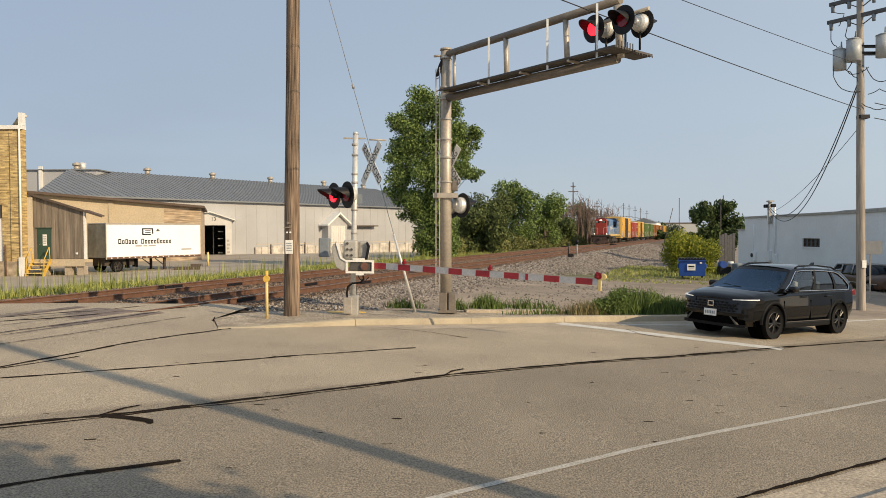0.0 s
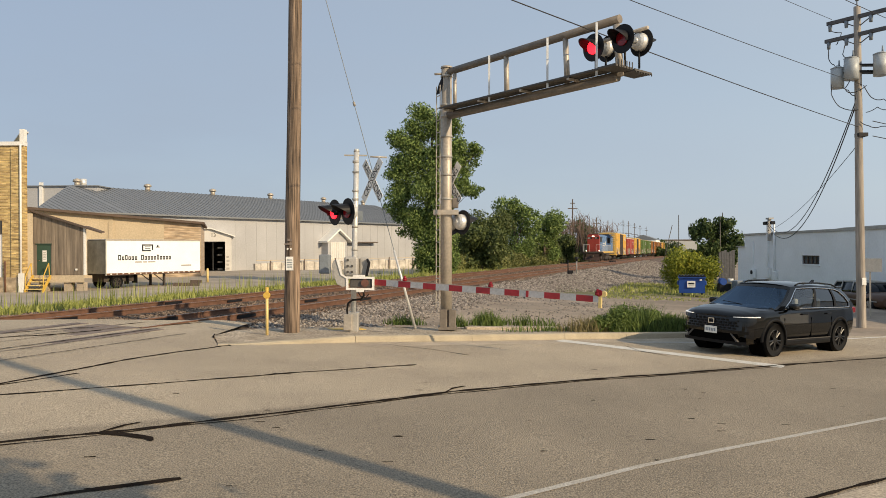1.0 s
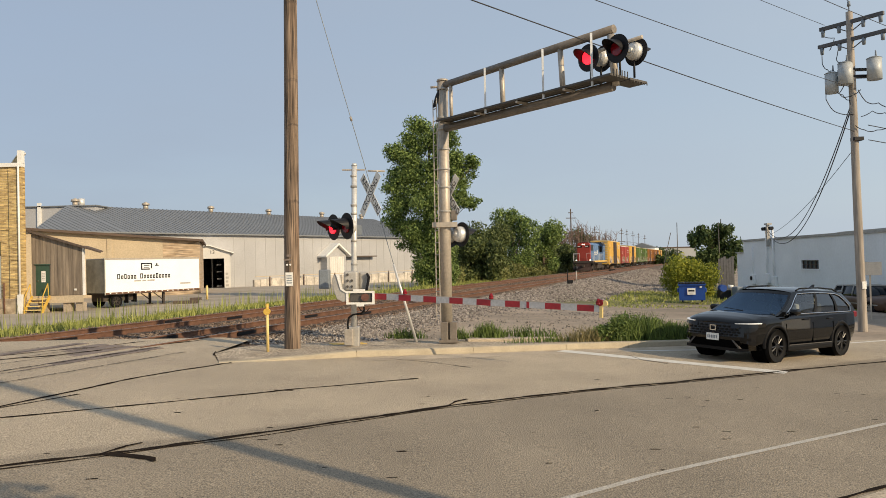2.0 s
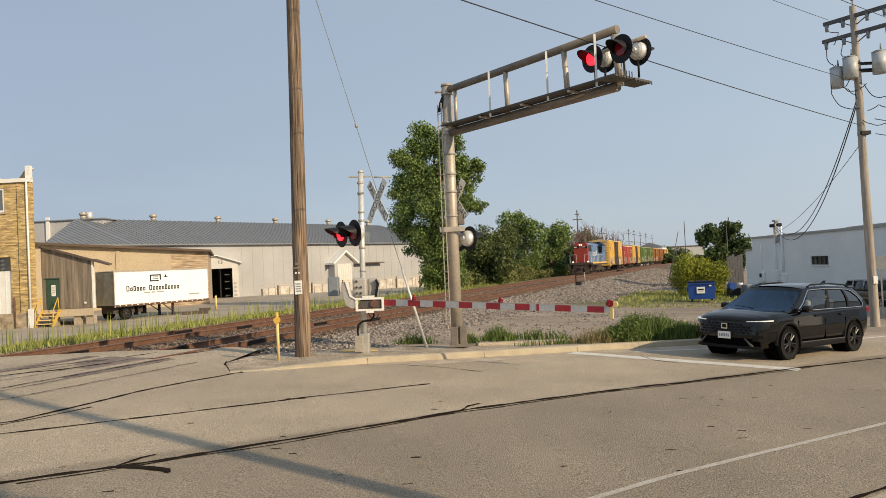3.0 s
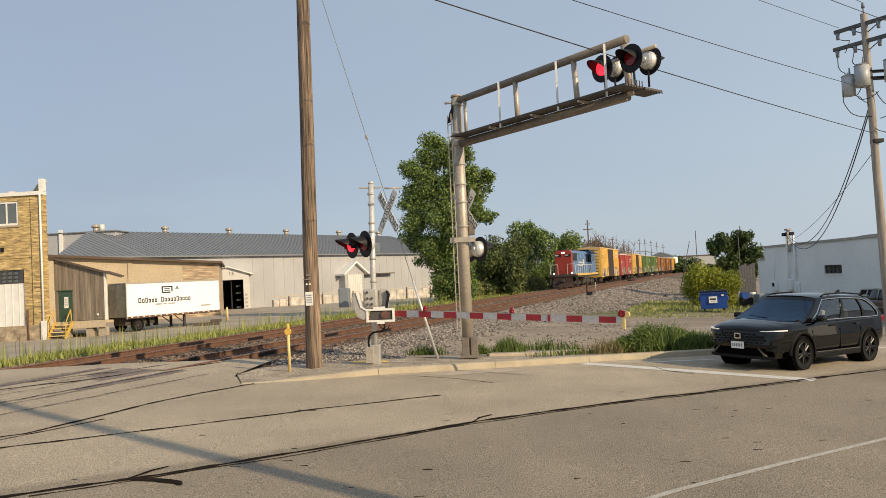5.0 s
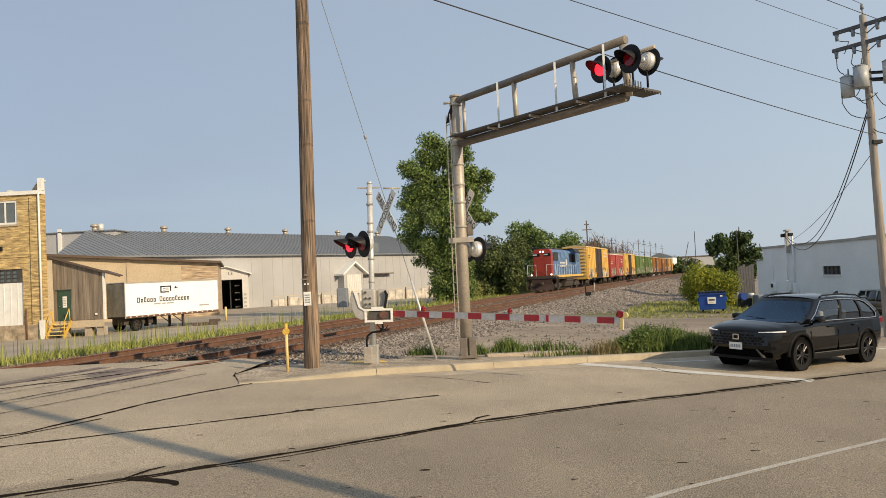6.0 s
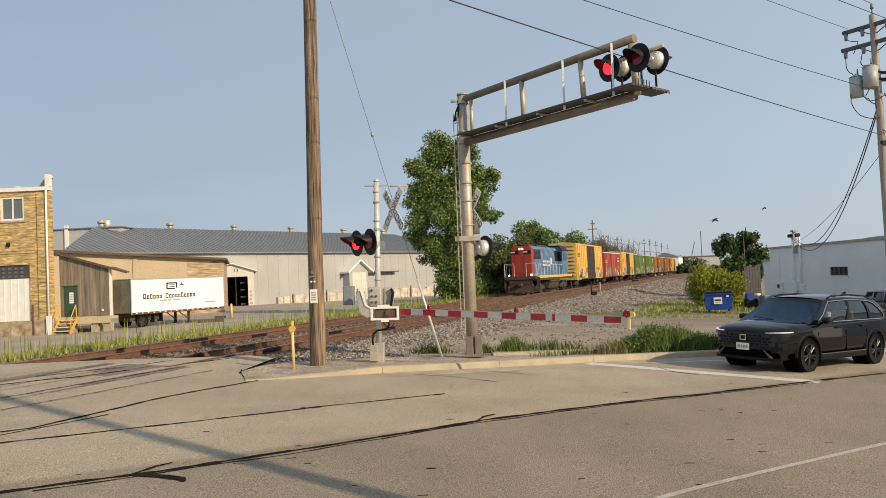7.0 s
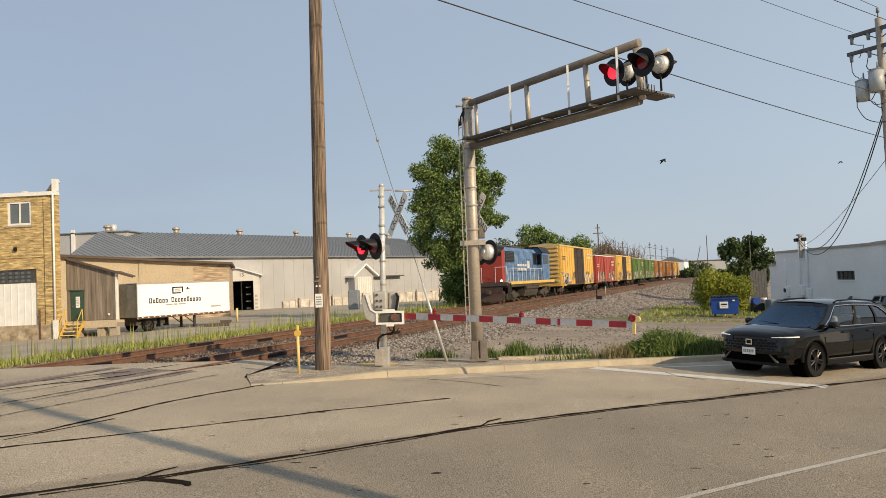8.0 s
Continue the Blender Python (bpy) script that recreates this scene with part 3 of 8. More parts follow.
# ---- crossing signals ----
def pole_mesh(bm, h, r0, r1, lean=(0, 0), n=14, rings=9, seed=0):
    """A tapered wooden pole, slightly crooked."""
    prev = None
    for k in range(rings + 1):
        f = k / rings
        c = Vector((lean[0] * f + 0.015 * noise.noise((k * 0.7, seed, 0)), lean[1] * f, h * f))
        r = r0 + (r1 - r0) * f
        ring = [bm.verts.new(c + Vector((r * math.cos(a), r * math.sin(a), 0)) * (1 + 0.05 * noise.noise((math.cos(a) * 2, math.sin(a) * 2, seed + k * 0.15)))) for a in [i * 2 * math.pi / n for i in range(n)]]
        if prev:
            for i in range(n):
                f4 = bm.faces.new((prev[i], prev[(i + 1) % n], ring[(i + 1) % n], ring[i]))
                f4.smooth = True
        prev = ring
    bm.faces.new(prev)
    return bm


def bars(bm, x0, x1, z0, z1, rows, y, seed):
    """Unreadable lines of writing as plain bars on the plane y."""
    rnd = random.Random(seed)
    h = (z1 - z0) / rows
    for i in range(rows):
        a = x0
        while a < x1 - 0.02 * (x1 - x0):
            w = rnd.uniform(0.08, 0.24) * (x1 - x0)
            bx(bm, a, min(a + w, x1), y - 0.002, y, z0 + h * (i + 0.25), z0 + h * (i + 0.75))
            a += w + 0.05 * (x1 - x0)
    return bm


def utility_pole_near():
    p = thing("utility_pole", pose(-3.59, 17.44, -0.05), "weathered brown wooden utility pole beside the crossing", "utility pole")
    part("shaft", pole_mesh(B(), 12.5, 0.192, 0.14, (0.2, 0), seed=1), POLE, p)
    bm = bx(B(), -0.085, 0.085, -0.2, -0.18, 1.5, 1.82)
    tag = part("notice_plate", bm, WHITE, p, "white notice plate")
    tagged(part("notice_lines", bars(B(), -0.06, 0.06, 1.55, 1.77, 4, -0.202, 3), DARKCASE, tag), kind="stuff")
    part("number_strip", bx(B(), -0.12, 0.06, -0.2, -0.17, 2.1, 2.13), TIEGREY, p)
    part("number_strip", bx(B(), -0.05, 0.06, -0.2, -0.17, 2.19, 2.24), TIEGREY, p)
    bm = B()
    for x in (-0.045, 0.03):
        tube(bm, (x, -0.197, 2.0), (x, -0.17, 2.0), 0.022, n=8)
    tagged(part("pole_tag", bm, WHITE, p), kind="stuff")


def lamp_head(parent, m, lit, name="signal_lamp"):
    """A flashing-light head that faces its own +x: black disc, red lens, hood, domed back."""
    h = new(name)
    h.parent, h.matrix_basis = parent, m
    bm = tube(B(), (0, 0, 0), (0.012, 0, 0), 0.31, n=28)
    part("background_disc", bm, BLACK, h, "black round background disc")
    bm = tube(B(), (0.012, 0, 0), (0.05, 0, 0), 0.155, 0.15, n=24)
    part("lens", bm, REDLENS_ON if lit else REDLENS, h, "lit red lens" if lit else "unlit dark red lens")
    bm = B()                    # hood: the upper part of a tube, cut slanting
    n = 14
    rows = []
    for k in range(n + 1):
        a = math.pi * (-0.12 + 1.24 * k / n)
        far = 0.12 + 0.3 * max(0, math.sin(a)) ** 0.7
        for r in (0.175, 0.183):
            rows.append([bm.verts.new((0.012, r * math.cos(a), r * math.sin(a))), bm.verts.new((far, r * math.cos(a) * 0.98, r * math.sin(a) - 0.05 * far))])
    for k in range(n):
        for o in (0, 1):
            bm.faces.new((rows[2 * k + o][0], rows[2 * k + o][1], rows[2 * k + 2 + o][1], rows[2 * k + 2 + o][0]))
        bm.faces.new((rows[2 * k][1], rows[2 * k + 1][1], rows[2 * k + 3][1], rows[2 * k + 2][1]))
    bmesh.ops.recalc_face_normals(bm, faces=bm.faces)
    part("hood", bm, BLACK, h)
    bm = B()
    pr, px = 0.2, 0.0
    for r, x in ((0.2, -0.06), (0.185, -0.13), (0.14, -0.18), (0.07, -0.205)):
        tube(bm, (px, 0, 0), (x, 0, 0), pr, r, n=20, caps=False)
        pr, px = r, x
    tube(bm, (px, 0, 0), (px - 0.01, 0, 0), pr, 0.03, n=20)
    part("housing", bm, SILVER, h, "silver domed lamp housing")
    return h


def crossbuck(parent, m):
    """Two crossed white blades facing local -y, with the words on them."""
    h = new("crossbuck")
    h.parent, h.matrix_basis = parent, m
    h["label"] = "white crossbuck with black lettering"
    for ang, y, words in ((-49, 0.0, ("RAIL", "ROAD")), (49, -0.012, ("CROSSING",))):
        r = pose(0, y, 0, 0, ang * -1, 0)
        bm = bx(B(), -0.61, 0.61, -0.004, 0.004, -0.115, 0.115)
        for v in bm.verts:
            v.co = r @ v.co
        b = part("blade", bm, WHITE, h)
        for k, w in enumerate(words):
            letters("lettering", w, 0.27, r @ pose((-0.35, 0.35)[k] if len(words) > 1 else 0.0, -0.006, 0, 90, 0, 0), BLACK, b, 0.001, 0.72)
    return h


FACE = 216.0          # the lamps and the crossbucks face this way on the plan (degrees)


def gate_signal():
    s = thing("crossing_signal", pose(-2.155, 17.59, 0, 0, 1.0, 0), "silver railroad crossing signal with red lamps and gate", "crossing signal")
    part("mast", tube(B(), (0, 0, 0.3), (0.03, 0, 4.27), 0.066, n=16), SILVER, s)
    part("mast_cap", tube(B(), (0.03, 0, 4.27), (0.03, 0, 4.33), 0.075, 0.05), SILVER, s)
    bm = soften(bx(B(), -0.06, 0.46, -0.3, -0.1, 1.04, 1.24), 0.03)
    part("gear_case", bm, DARKSTEEL, s, "dark worn gear case inside the bracket")
    part("arm_pivot", tube(B(), (0.3, -0.36, 1.15), (0.3, -0.1, 1.15), 0.09, n=14), GRIME_STEEL, s)
    bm = bx(B(), -0.15, 0.13, -0.15, 0.15, -0.03, 0.44)
    part("junction_base", soften(bm, 0.02), GREYCASE, s)
    bm = bx(B(), -0.2, 0.0, -0.24, -0.14, 0.02, 0.4)
    part("base_door", soften(bm, 0.012), GALV, s)
    bm = bx(B(), -0.26, 0.28, -0.03, 0.03, 4.16, 4.19)
    tube(bm, (0.35, 0, 4.15), (0.75, 0.1, 4.15), 0.02, n=8)
    part("bell_bracket", bm, GALV, s)
    for z in (1.9, 2.45, 3.1, 3.3, 3.75, 4.0):
        part("clamp", tube(B(), (0.015, 0, z), (0.015, 0, z + 0.05), 0.078, n=14), GREYCASE, s)
    # cross-arm and lamps
    f = Vector((math.cos(radians(FACE)), math.sin(radians(FACE)), 0))
    side = Vector((-f.y, f.x, 0))
    c = Vector((-0.28, -0.24, 2.81))
    bm = tube(B(), (0, 0, 2.86), c - f * 0.1, 0.035, n=10)
    tube(bm, c - f * 0.12 - side * 0.36, c - f * 0.12 + side * 0.36, 0.035, n=10)
    part("crossarm", bm, BLACK, s)
    for k, lit in ((-1, True), (1, False)):
        lamp_head(s, Matrix.Translation(c + side * 0.33 * k * 1.0) @ pose(0, 0, 0, 0, 3, FACE), lit)
    crossbuck(s, pose(0.42, -0.05, 3.58, 0, 0, FACE + 90))
    part("number_plate", bx(B(), 0.08, 0.2, -0.02, -0.01, 2.62, 2.85), DARKCASE, s, "small blue plate with white bars")
    # gate machine
    bm = bx(B(), -0.22, 0.12, -0.2, 0.16, 1.3, 1.76)
    part("gate_machine", soften(bm, 0.05), GREYCASE, s)
    bm = bx(B(), 0.12, 0.36, 0.0, 0.2, 1.3, 1.74)
    part("motor_housing", soften(bm, 0.05), GREYCASE, s)
    bm = B()
    prism(bm, [(-0.48, 1.56), (-0.44, 1.66), (-0.36, 1.7), (-0.28, 1.66), (-0.22, 1.32), (-0.13, 1.24), (-0.13, 1.08), (-0.22, 1.04), (-0.36, 1.12), (-0.42, 1.28)], "y", -0.32, -0.23)
    part("counterweight", soften(bm, 0.012), GREYCASE, s)
    bm = B()
    prism(bm, [(-0.38, 1.7), (-0.3, 1.7), (-0.24, 1.36), (-0.1, 1.27), (-0.1, 1.23), (-0.27, 1.33)], "y", -0.345, -0.322)
    part("weight_edge", bm, WHITE, s, "pale worn edge of the counterweight arm")
    bm = bx(B(), -0.84, -0.58, 0.02, 0.24, 1.34, 1.8)
    part("equipment_box", soften(bm, 0.03), DARKCASE, s, "blue-grey equipment box")
    bm = B()
    for x0, x1, z0, z1 in ((-0.14, 0.52, 1.25, 1.295), (-0.14, 0.52, 0.985, 1.03), (-0.14, -0.09, 1.03, 1.25), (0.47, 0.52, 1.03, 1.25), (0.02, 0.3, 1.295, 1.34), (0.1, 0.28, 0.94, 0.985)):
        bx(bm, x0, x1, -0.34, -0.26, z0, z1)
    part("arm_bracket", bm, WHITE, s)
    for k in range(5):
        z = 1.4 + 0.14 * (k % 3)
        part("bolt_boss", tube(B(), (-0.12 + 0.1 * (k // 3), -0.23, z), (-0.12 + 0.1 * (k // 3), -0.19, z), 0.03, n=10), DARKSTEEL, s)
    bm = B()
    prism(bm, [(0.34, 1.3), (0.4, 1.62), (0.34, 1.72), (0.3, 1.7), (0.34, 1.6), (0.28, 1.3)], "y", -0.1, -0.02)
    part("release_arm", bm, BLACK, s)
    rope("cable", [(0.26, -0.28, 1.0), (0.28, -0.3, 0.85), (0.2, -0.25, 0.76), (0.0, -0.2, 0.74), (-0.1, -0.18, 0.66), (-0.13, -0.16, 0.5), (-0.12, -0.14, 0.4)], 0.025, RUBBER, s)
    rope("cable", [(0.1, -0.28, 1.0), (0.2, -0.3, 0.84), (0.32, -0.3, 0.8), (0.4, -0.3, 0.9)], 0.012, RUBBER, s)
    # gate arm
    a, b = Vector((0.5, -0.22, 1.17)), Vector((5.18, -3.29, 1.03))
    L = (b - a).length
    d = (b - a) / L
    yaw = math.degrees(math.atan2(d.y, d.x))
    arm = new("gate_arm")
    arm.parent = s
    arm["label"] = "lowered gate arm with red and white stripes"
    arm.matrix_basis = Matrix.Translation(a) @ pose(0, 0, 0, 0, math.degrees(math.atan2(-d.z, Vector((d.x, d.y)).length)), yaw)
    # even stripes on the butt, longer gap at the splice before the tip
    edges = [0.0] + [0.054 + 0.5 * k for k in range(1, 12)] + [6.374, 6.874, 7.374, 7.884, 8.09]
    for k, (e0, e1) in enumerate(zip(edges, edges[1:])):
        x0, x1 = L * e0 / 8.09, L * e1 / 8.09
        h = 0.068 - 0.008 * x0 / L
        red = k % 2 == 0
        part("stripe", bx(B(), x0, x1 - 0.002, -0.016, 0.016, -h, h), GATERED if red else GATEWHITE, arm, "red stripe" if red else "white stripe")
    part("splice", bx(B(), L * 0.714, L * 0.725, -0.022, 0.022, -0.066, 0.066), GATERED, arm)
    part("edge_strip", bx(B(), 0.1, L - 0.1, -0.008, 0.008, 0.064, 0.08), GALV, arm)
    for x in (L * 0.16, L * 0.563, L - 0.06):
        bm = tube(B(), (x, 0, 0.08), (x, 0, 0.12), 0.05, 0.055, n=14)
        tube(bm, (x, 0, 0.12), (x, 0, 0.2), 0.055, 0.02, n=14)
        part("gate_lamp", bm, REDLENS, arm, "small red gate lamp")
    bm = tube(B(), (L - 0.02, -0.03, 0.12), (L - 0.02, 0.05, 0.12), 0.065, n=18)
    part("tip_lamp", bm, REDLENS, arm, "red lamp at the gate's tip")
    bm = tube(B(), (L + 0.07, -0.02, 0.11), (L + 0.07, 0.04, 0.11), 0.055, n=18)
    part("tip_disc", bm, YELLOWPALE, arm, "pale yellow disc")
    part("tip_bracket", bx(B(), L - 0.03, L + 0.03, -0.02, 0.03, -0.17, 0.1), YELLOWPALE, arm)


YELLOWPALE = mat("faded_yellow", (0.72, 0.55, 0.22), 0.6, var=0.1, scale=4, bump=0.05)


def cantilever():
    c = thing("cantilever_signal", pose(0.07, 18.35, 0, 0, 0.37, 0), "galvanised cantilever crossing signal over the road", "crossing signal")
    part("mast", tube(B(), (0, 0, 0.0), (0, 0, 6.42), 0.14, 0.13, n=20), GALV, c)
    part("mast_cap", tube(B(), (0, 0, 6.42), (0, 0, 6.47), 0.15, 0.14, n=20), GALV, c)
    for z in (1.0, 3.15, 3.75, 4.2, 4.7, 5.2, 5.48, 6.2):
        part("mast_band", tube(B(), (0, 0, z), (0, 0, z + 0.05), 0.15, n=20), GREYCASE, c)
    bm = bx(B(), -0.16, 0.02, -0.2, -0.02, 0.0, 0.44)
    soften(bm, 0.015)
    part("base_box", bm, TRUSS, c)
    bm = bx(B(), 0.06, 0.24, -0.2, 0.14, 0.0, 0.44)
    part("base_cover", soften(bm, 0.015), TRUSS, c)
    part("base_plate", bx(B(), -0.2, 0.26, -0.22, 0.2, -0.06, 0.012), TRUSS, c)
    # ladder
    for x in (-0.26, -0.17):
        part("ladder_rail", bx(B(), x, x + 0.025, -0.1 - 0.2 * (x > -0.2), -0.06 - 0.2 * (x > -0.2), 0.5, 5.95), GALV, c)
    rung = part("ladder_rung", tube(B(), (-0.25, -0.08, 0), (-0.16, -0.28, 0), 0.012, n=6), GALV, c)
    rung.location.z = 0.6
    for k in range(1, 18):
        again(rung, pose(0, 0, 0.6 + 0.3 * k), c)
    bm = B()
    prism(bm, [(-0.2, 6.0), (-0.05, 6.35), (-0.02, 6.3), (-0.15, 5.8), (-0.26, 5.75)], "y", -0.1, -0.04)
    part("ladder_head", bm, BLACK, c)
    part("cable_stub", tube(B(), (-0.3, -0.05, 6.27), (0, 0, 6.3), 0.03, n=8), GALV, c)
    # truss
    lo_a, lo_b = Vector((0.0, 0.0, 5.24)), Vector((3.41, -4.06, 5.31))
    up_a, up_b = Vector((0.0, 0.0, 6.32)), Vector((3.35, -4.0, 6.42))
    d = (lo_b - lo_a).normalized()
    s = Vector((-d.y, d.x, 0))
    part("upper_chord", tube(B(), up_a, up_b, 0.085, n=18), TRUSS, c)
    part("lower_chord", tube(B(), lo_a, lo_b - d * 0.14, 0.1, n=18), TRUSS, c)
    for f, r in ((0.06, 0.045), (0.4, 0.06), (0.735, 0.06)):
        part("upright", tube(B(), lo_a.lerp(lo_b, f), up_a.lerp(up_b, f), r, n=12), GALV, c)
    part("light_post", tube(B(), lo_a.lerp(lo_b, 0.985), up_a.lerp(up_b, 0.985) - Vector((0, 0, 0.1)), 0.075, n=14), GALV, c)
    # walkway, hung on the viewer's side
    w = new("walkway")
    w.parent = c
    w["label"] = "grey grating walkway"
    for k in range(2):
        off = -s * (0.12 + 0.2 * k)
        a, b = lo_a + d * 0.2 + off, lo_b + off + d * 0.0
        q = d.to_track_quat("X", "Z").to_matrix().to_4x4()
        bm = bx(B(), 0, (b - a).length, -0.09, 0.09, -0.0, 0.035, Matrix.Translation(a + Vector((0, 0, 0.1))) @ q)
        part("grating", bm, DARKSTEEL, w)
    end = lo_b + d * 0.05
    for off, ln in ((-0.28, 0.4), (0.34, 0.42)):
        o = end + s * off
        bm = B()
        q = d.to_track_quat("X", "Z").to_matrix().to_4x4()
        bx(bm, -ln * 0.6, ln * 0.4, -0.28, 0.28, 0.06, 0.1, Matrix.Translation(o) @ q)
        for i in range(7):
            bx(bm, ln * 0.4, ln * 0.4 + 0.015, -0.26 + 0.085 * i, -0.245 + 0.085 * i, 0.06, 0.2 if off < 0 else 0.02, Matrix.Translation(o) @ q)
        part("end_platform", bm, DARKSTEEL, w)
    for f in (0.06, 0.3, 0.55, 0.8):
        p = lo_a.lerp(lo_b, f)
        part("walkway_bracket", bx(B(), -0.03, 0.03, -0.4, 0.12, 0.05, 0.09, Matrix.Translation(p) @ d.to_track_quat("X", "Z").to_matrix().to_4x4()), GALV, w)
    for f in (0.36, 0.69, 0.93):
        p = lo_a.lerp(lo_b, f) - s * 0.36
        q = p + Vector((0, 0, 1.04))
        bm = bx(B(), -0.022, 0.022, -0.008, 0.008, 0, (q - p).length, Matrix.Translation(p) @ (q - p).to_track_quat("Z", "Y").to_matrix().to_4x4())
        part("rail_post", bm, SILVER, c)
    # lamps over the road
    for dx, dy, z, ang, lit in ((2.9, -3.7, 5.94, FACE, True), (3.33, -4.32, 5.94, FACE, False), (3.25, -3.4, 6.0, FACE + 180, False), (3.74, -4.1, 5.93, FACE + 180, False)):
        lamp_head(c, pose(dx, dy, z, 0, 3, ang) @ Matrix.Scale(0.88, 4), lit)
        f = Vector((math.cos(radians(ang)), math.sin(radians(ang)), 0))
        part("lamp_stem", tube(B(), Vector((dx, dy, 5.42)) - f * 0.06, Vector((dx, dy, z - 0.1)) - f * 0.06, 0.022, n=8), BLACK, c)
    part("lamp_arm", tube(B(), (2.95, -3.35, 6.1), (3.8, -4.35, 6.15), 0.035, n=10), GALV, c)
    # mast fittings
    crossbuck(c, pose(0.09, 0.25, 3.58, 0, 0, FACE + 90))
    part("lamp_bracket", bx(B(), -0.32, 0.3, -0.2, 0.2, 2.78, 2.9), GALV, c)
    part("terminal_box", soften(bx(B(), 0.14, 0.3, -0.05, 0.12, 2.95, 3.2), 0.02), TRUSS, c)
    lamp_head(c, pose(0.4, 0.1, 2.6, 0, 3, FACE + 180), False)
    lamp_head(c, pose(0.16, 0.42, 2.6, 0, 3, FACE + 180), False)


# darker than GALV: the chords' shade is in the colour; the boxes are brown
TRUSS = mat("shaded_brown_steel", (0.2, 0.172, 0.142), 0.55, metal=0.3, var=0.2, scale=2.5, bump=0.1, fine=18)
GRIME_STEEL = mat("rusty_pivot", (0.13, 0.06, 0.045), 0.8, var=0.3, scale=4, bump=0.2)
DARKSTEEL = mat("dark_steel", (0.095, 0.088, 0.08), 0.6, metal=0.4, var=0.2, scale=3, bump=0.15, fine=25)


def guy_wire():
    g = thing("guy_wire", pose(-0.7, 18.39, -0.05), "steel guy wire with a grey guard, anchored in gravel", "guy wire")
    top = Vector((-2.05, -0.9, 7.9))
    rope("strand", [(0, 0, 0), top * 1.4], 0.009, DARKCASE, g)
    f = 1.95 / 7.9
    part("guard", tube(B(), (0, 0, 0), top * f, 0.038, 0.028, n=8), SILVER, g)
    part("insulator", tube(B(), top * 0.688, top * 0.7, 0.03, n=10), GALV, g)


def marker_post():
    p = thing("marker_post", pose(-4.01, 16.77, -0.02), "yellow pipeline marker post standing in gravel", "marker post")
    part("post", tube(B(), (0, 0, 0), (0.0, 0, 0.96), 0.034, n=12), YELLOWPALE, p)
    part("marker_head", tube(B(), (0, -0.05, 0.92), (0, 0.03, 0.92), 0.075, n=16), YELLOW, p)
    bm = tube(B(), (0, 0, 0.92), (0, 0, 1.1), 0.035, 0.04)
    part("marker_cap", bm, YELLOW, p)


# ---- cars ----
PAINT = mat("black_car_paint", (0.003, 0.0033, 0.004), 0.05, metal=0.0, var=0.1, scale=2, bump=0)
BLACKGLOSS = mat("black_gloss", (0.004, 0.004, 0.005), 0.12, var=0, bump=0)
CLAD = mat("black_plastic", (0.0045, 0.0045, 0.005), 0.5, var=0.1, bump=0.05)
CLAD.node_tree.nodes["Principled BSDF"].inputs["Specular IOR Level"].default_value = 0.2
# matt near-black: the shade inside car cavities is put into the colour
VOID = mat("painted_cavity_shade", (0.002, 0.002, 0.002), 1.0, var=0.1, bump=0)
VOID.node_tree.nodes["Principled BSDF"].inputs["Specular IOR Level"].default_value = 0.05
PAINT.node_tree.nodes["Principled BSDF"].inputs["Specular IOR Level"].default_value = 0.42
CARGLASS = mat("tinted_glass", (0.006, 0.012, 0.02), 0.02, var=0, bump=0, trans=0.25)
CARGLASS.node_tree.nodes["Principled BSDF"].inputs["Specular IOR Level"].default_value = 0.22
def clear_pane(name, tint, gloss=0.03, gloss_tint=(1, 1, 1)):
    """A thin sheet of glass: tinted see-through with a mirror gloss that grows towards grazing."""
    m = bpy.data.materials.new(name)
    m.use_nodes = True
    n, l = m.node_tree.nodes, m.node_tree.links
    see = n.new("ShaderNodeBsdfTransparent")
    see.inputs["Color"].default_value = (*tint, 1)
    shine = n.new("ShaderNodeBsdfGlossy")
    shine.inputs["Roughness"].default_value = gloss
    shine.inputs["Color"].default_value = (*gloss_tint, 1)
    fres = n.new("ShaderNodeFresnel")
    fres.inputs["IOR"].default_value = 1.95      # both faces of the sheet
    mix = n.new("ShaderNodeMixShader")
    l.new(fres.outputs[0], mix.inputs[0])
    l.new(see.outputs[0], mix.inputs[1])
    l.new(shine.outputs[0], mix.inputs[2])
    l.new(mix.outputs[0], n["Material Output"].inputs["Surface"])
    return m


SCREENPANE = clear_pane("windscreen_glass", (0.11, 0.17, 0.23), gloss_tint=(0.5, 0.72, 1.0))   # blue of the sky's reflection painted into the gloss
SIDEPANE = clear_pane("side_window_glass", (0.72, 0.78, 0.76))
DARKPANE = clear_pane("privacy_glass", (0.12, 0.14, 0.14))
TAILRED = mat("tail_lamp_red", (0.16, 0.008, 0.01), 0.15, var=0, bump=0)
CHROME = mat("chrome", (0.7, 0.7, 0.7), 0.15, metal=1.0, var=0, bump=0)
ALLOY = mat("dark_alloy", (0.006, 0.006, 0.007), 0.4, metal=0.0, var=0.1, bump=0)
BROWNPAINT = mat("brown_car_paint", (0.09, 0.045, 0.025), 0.35, var=0.1, bump=0)
SEAT = mat("grey_seat", (0.28, 0.28, 0.26), 0.8, var=0.1, bump=0.1)


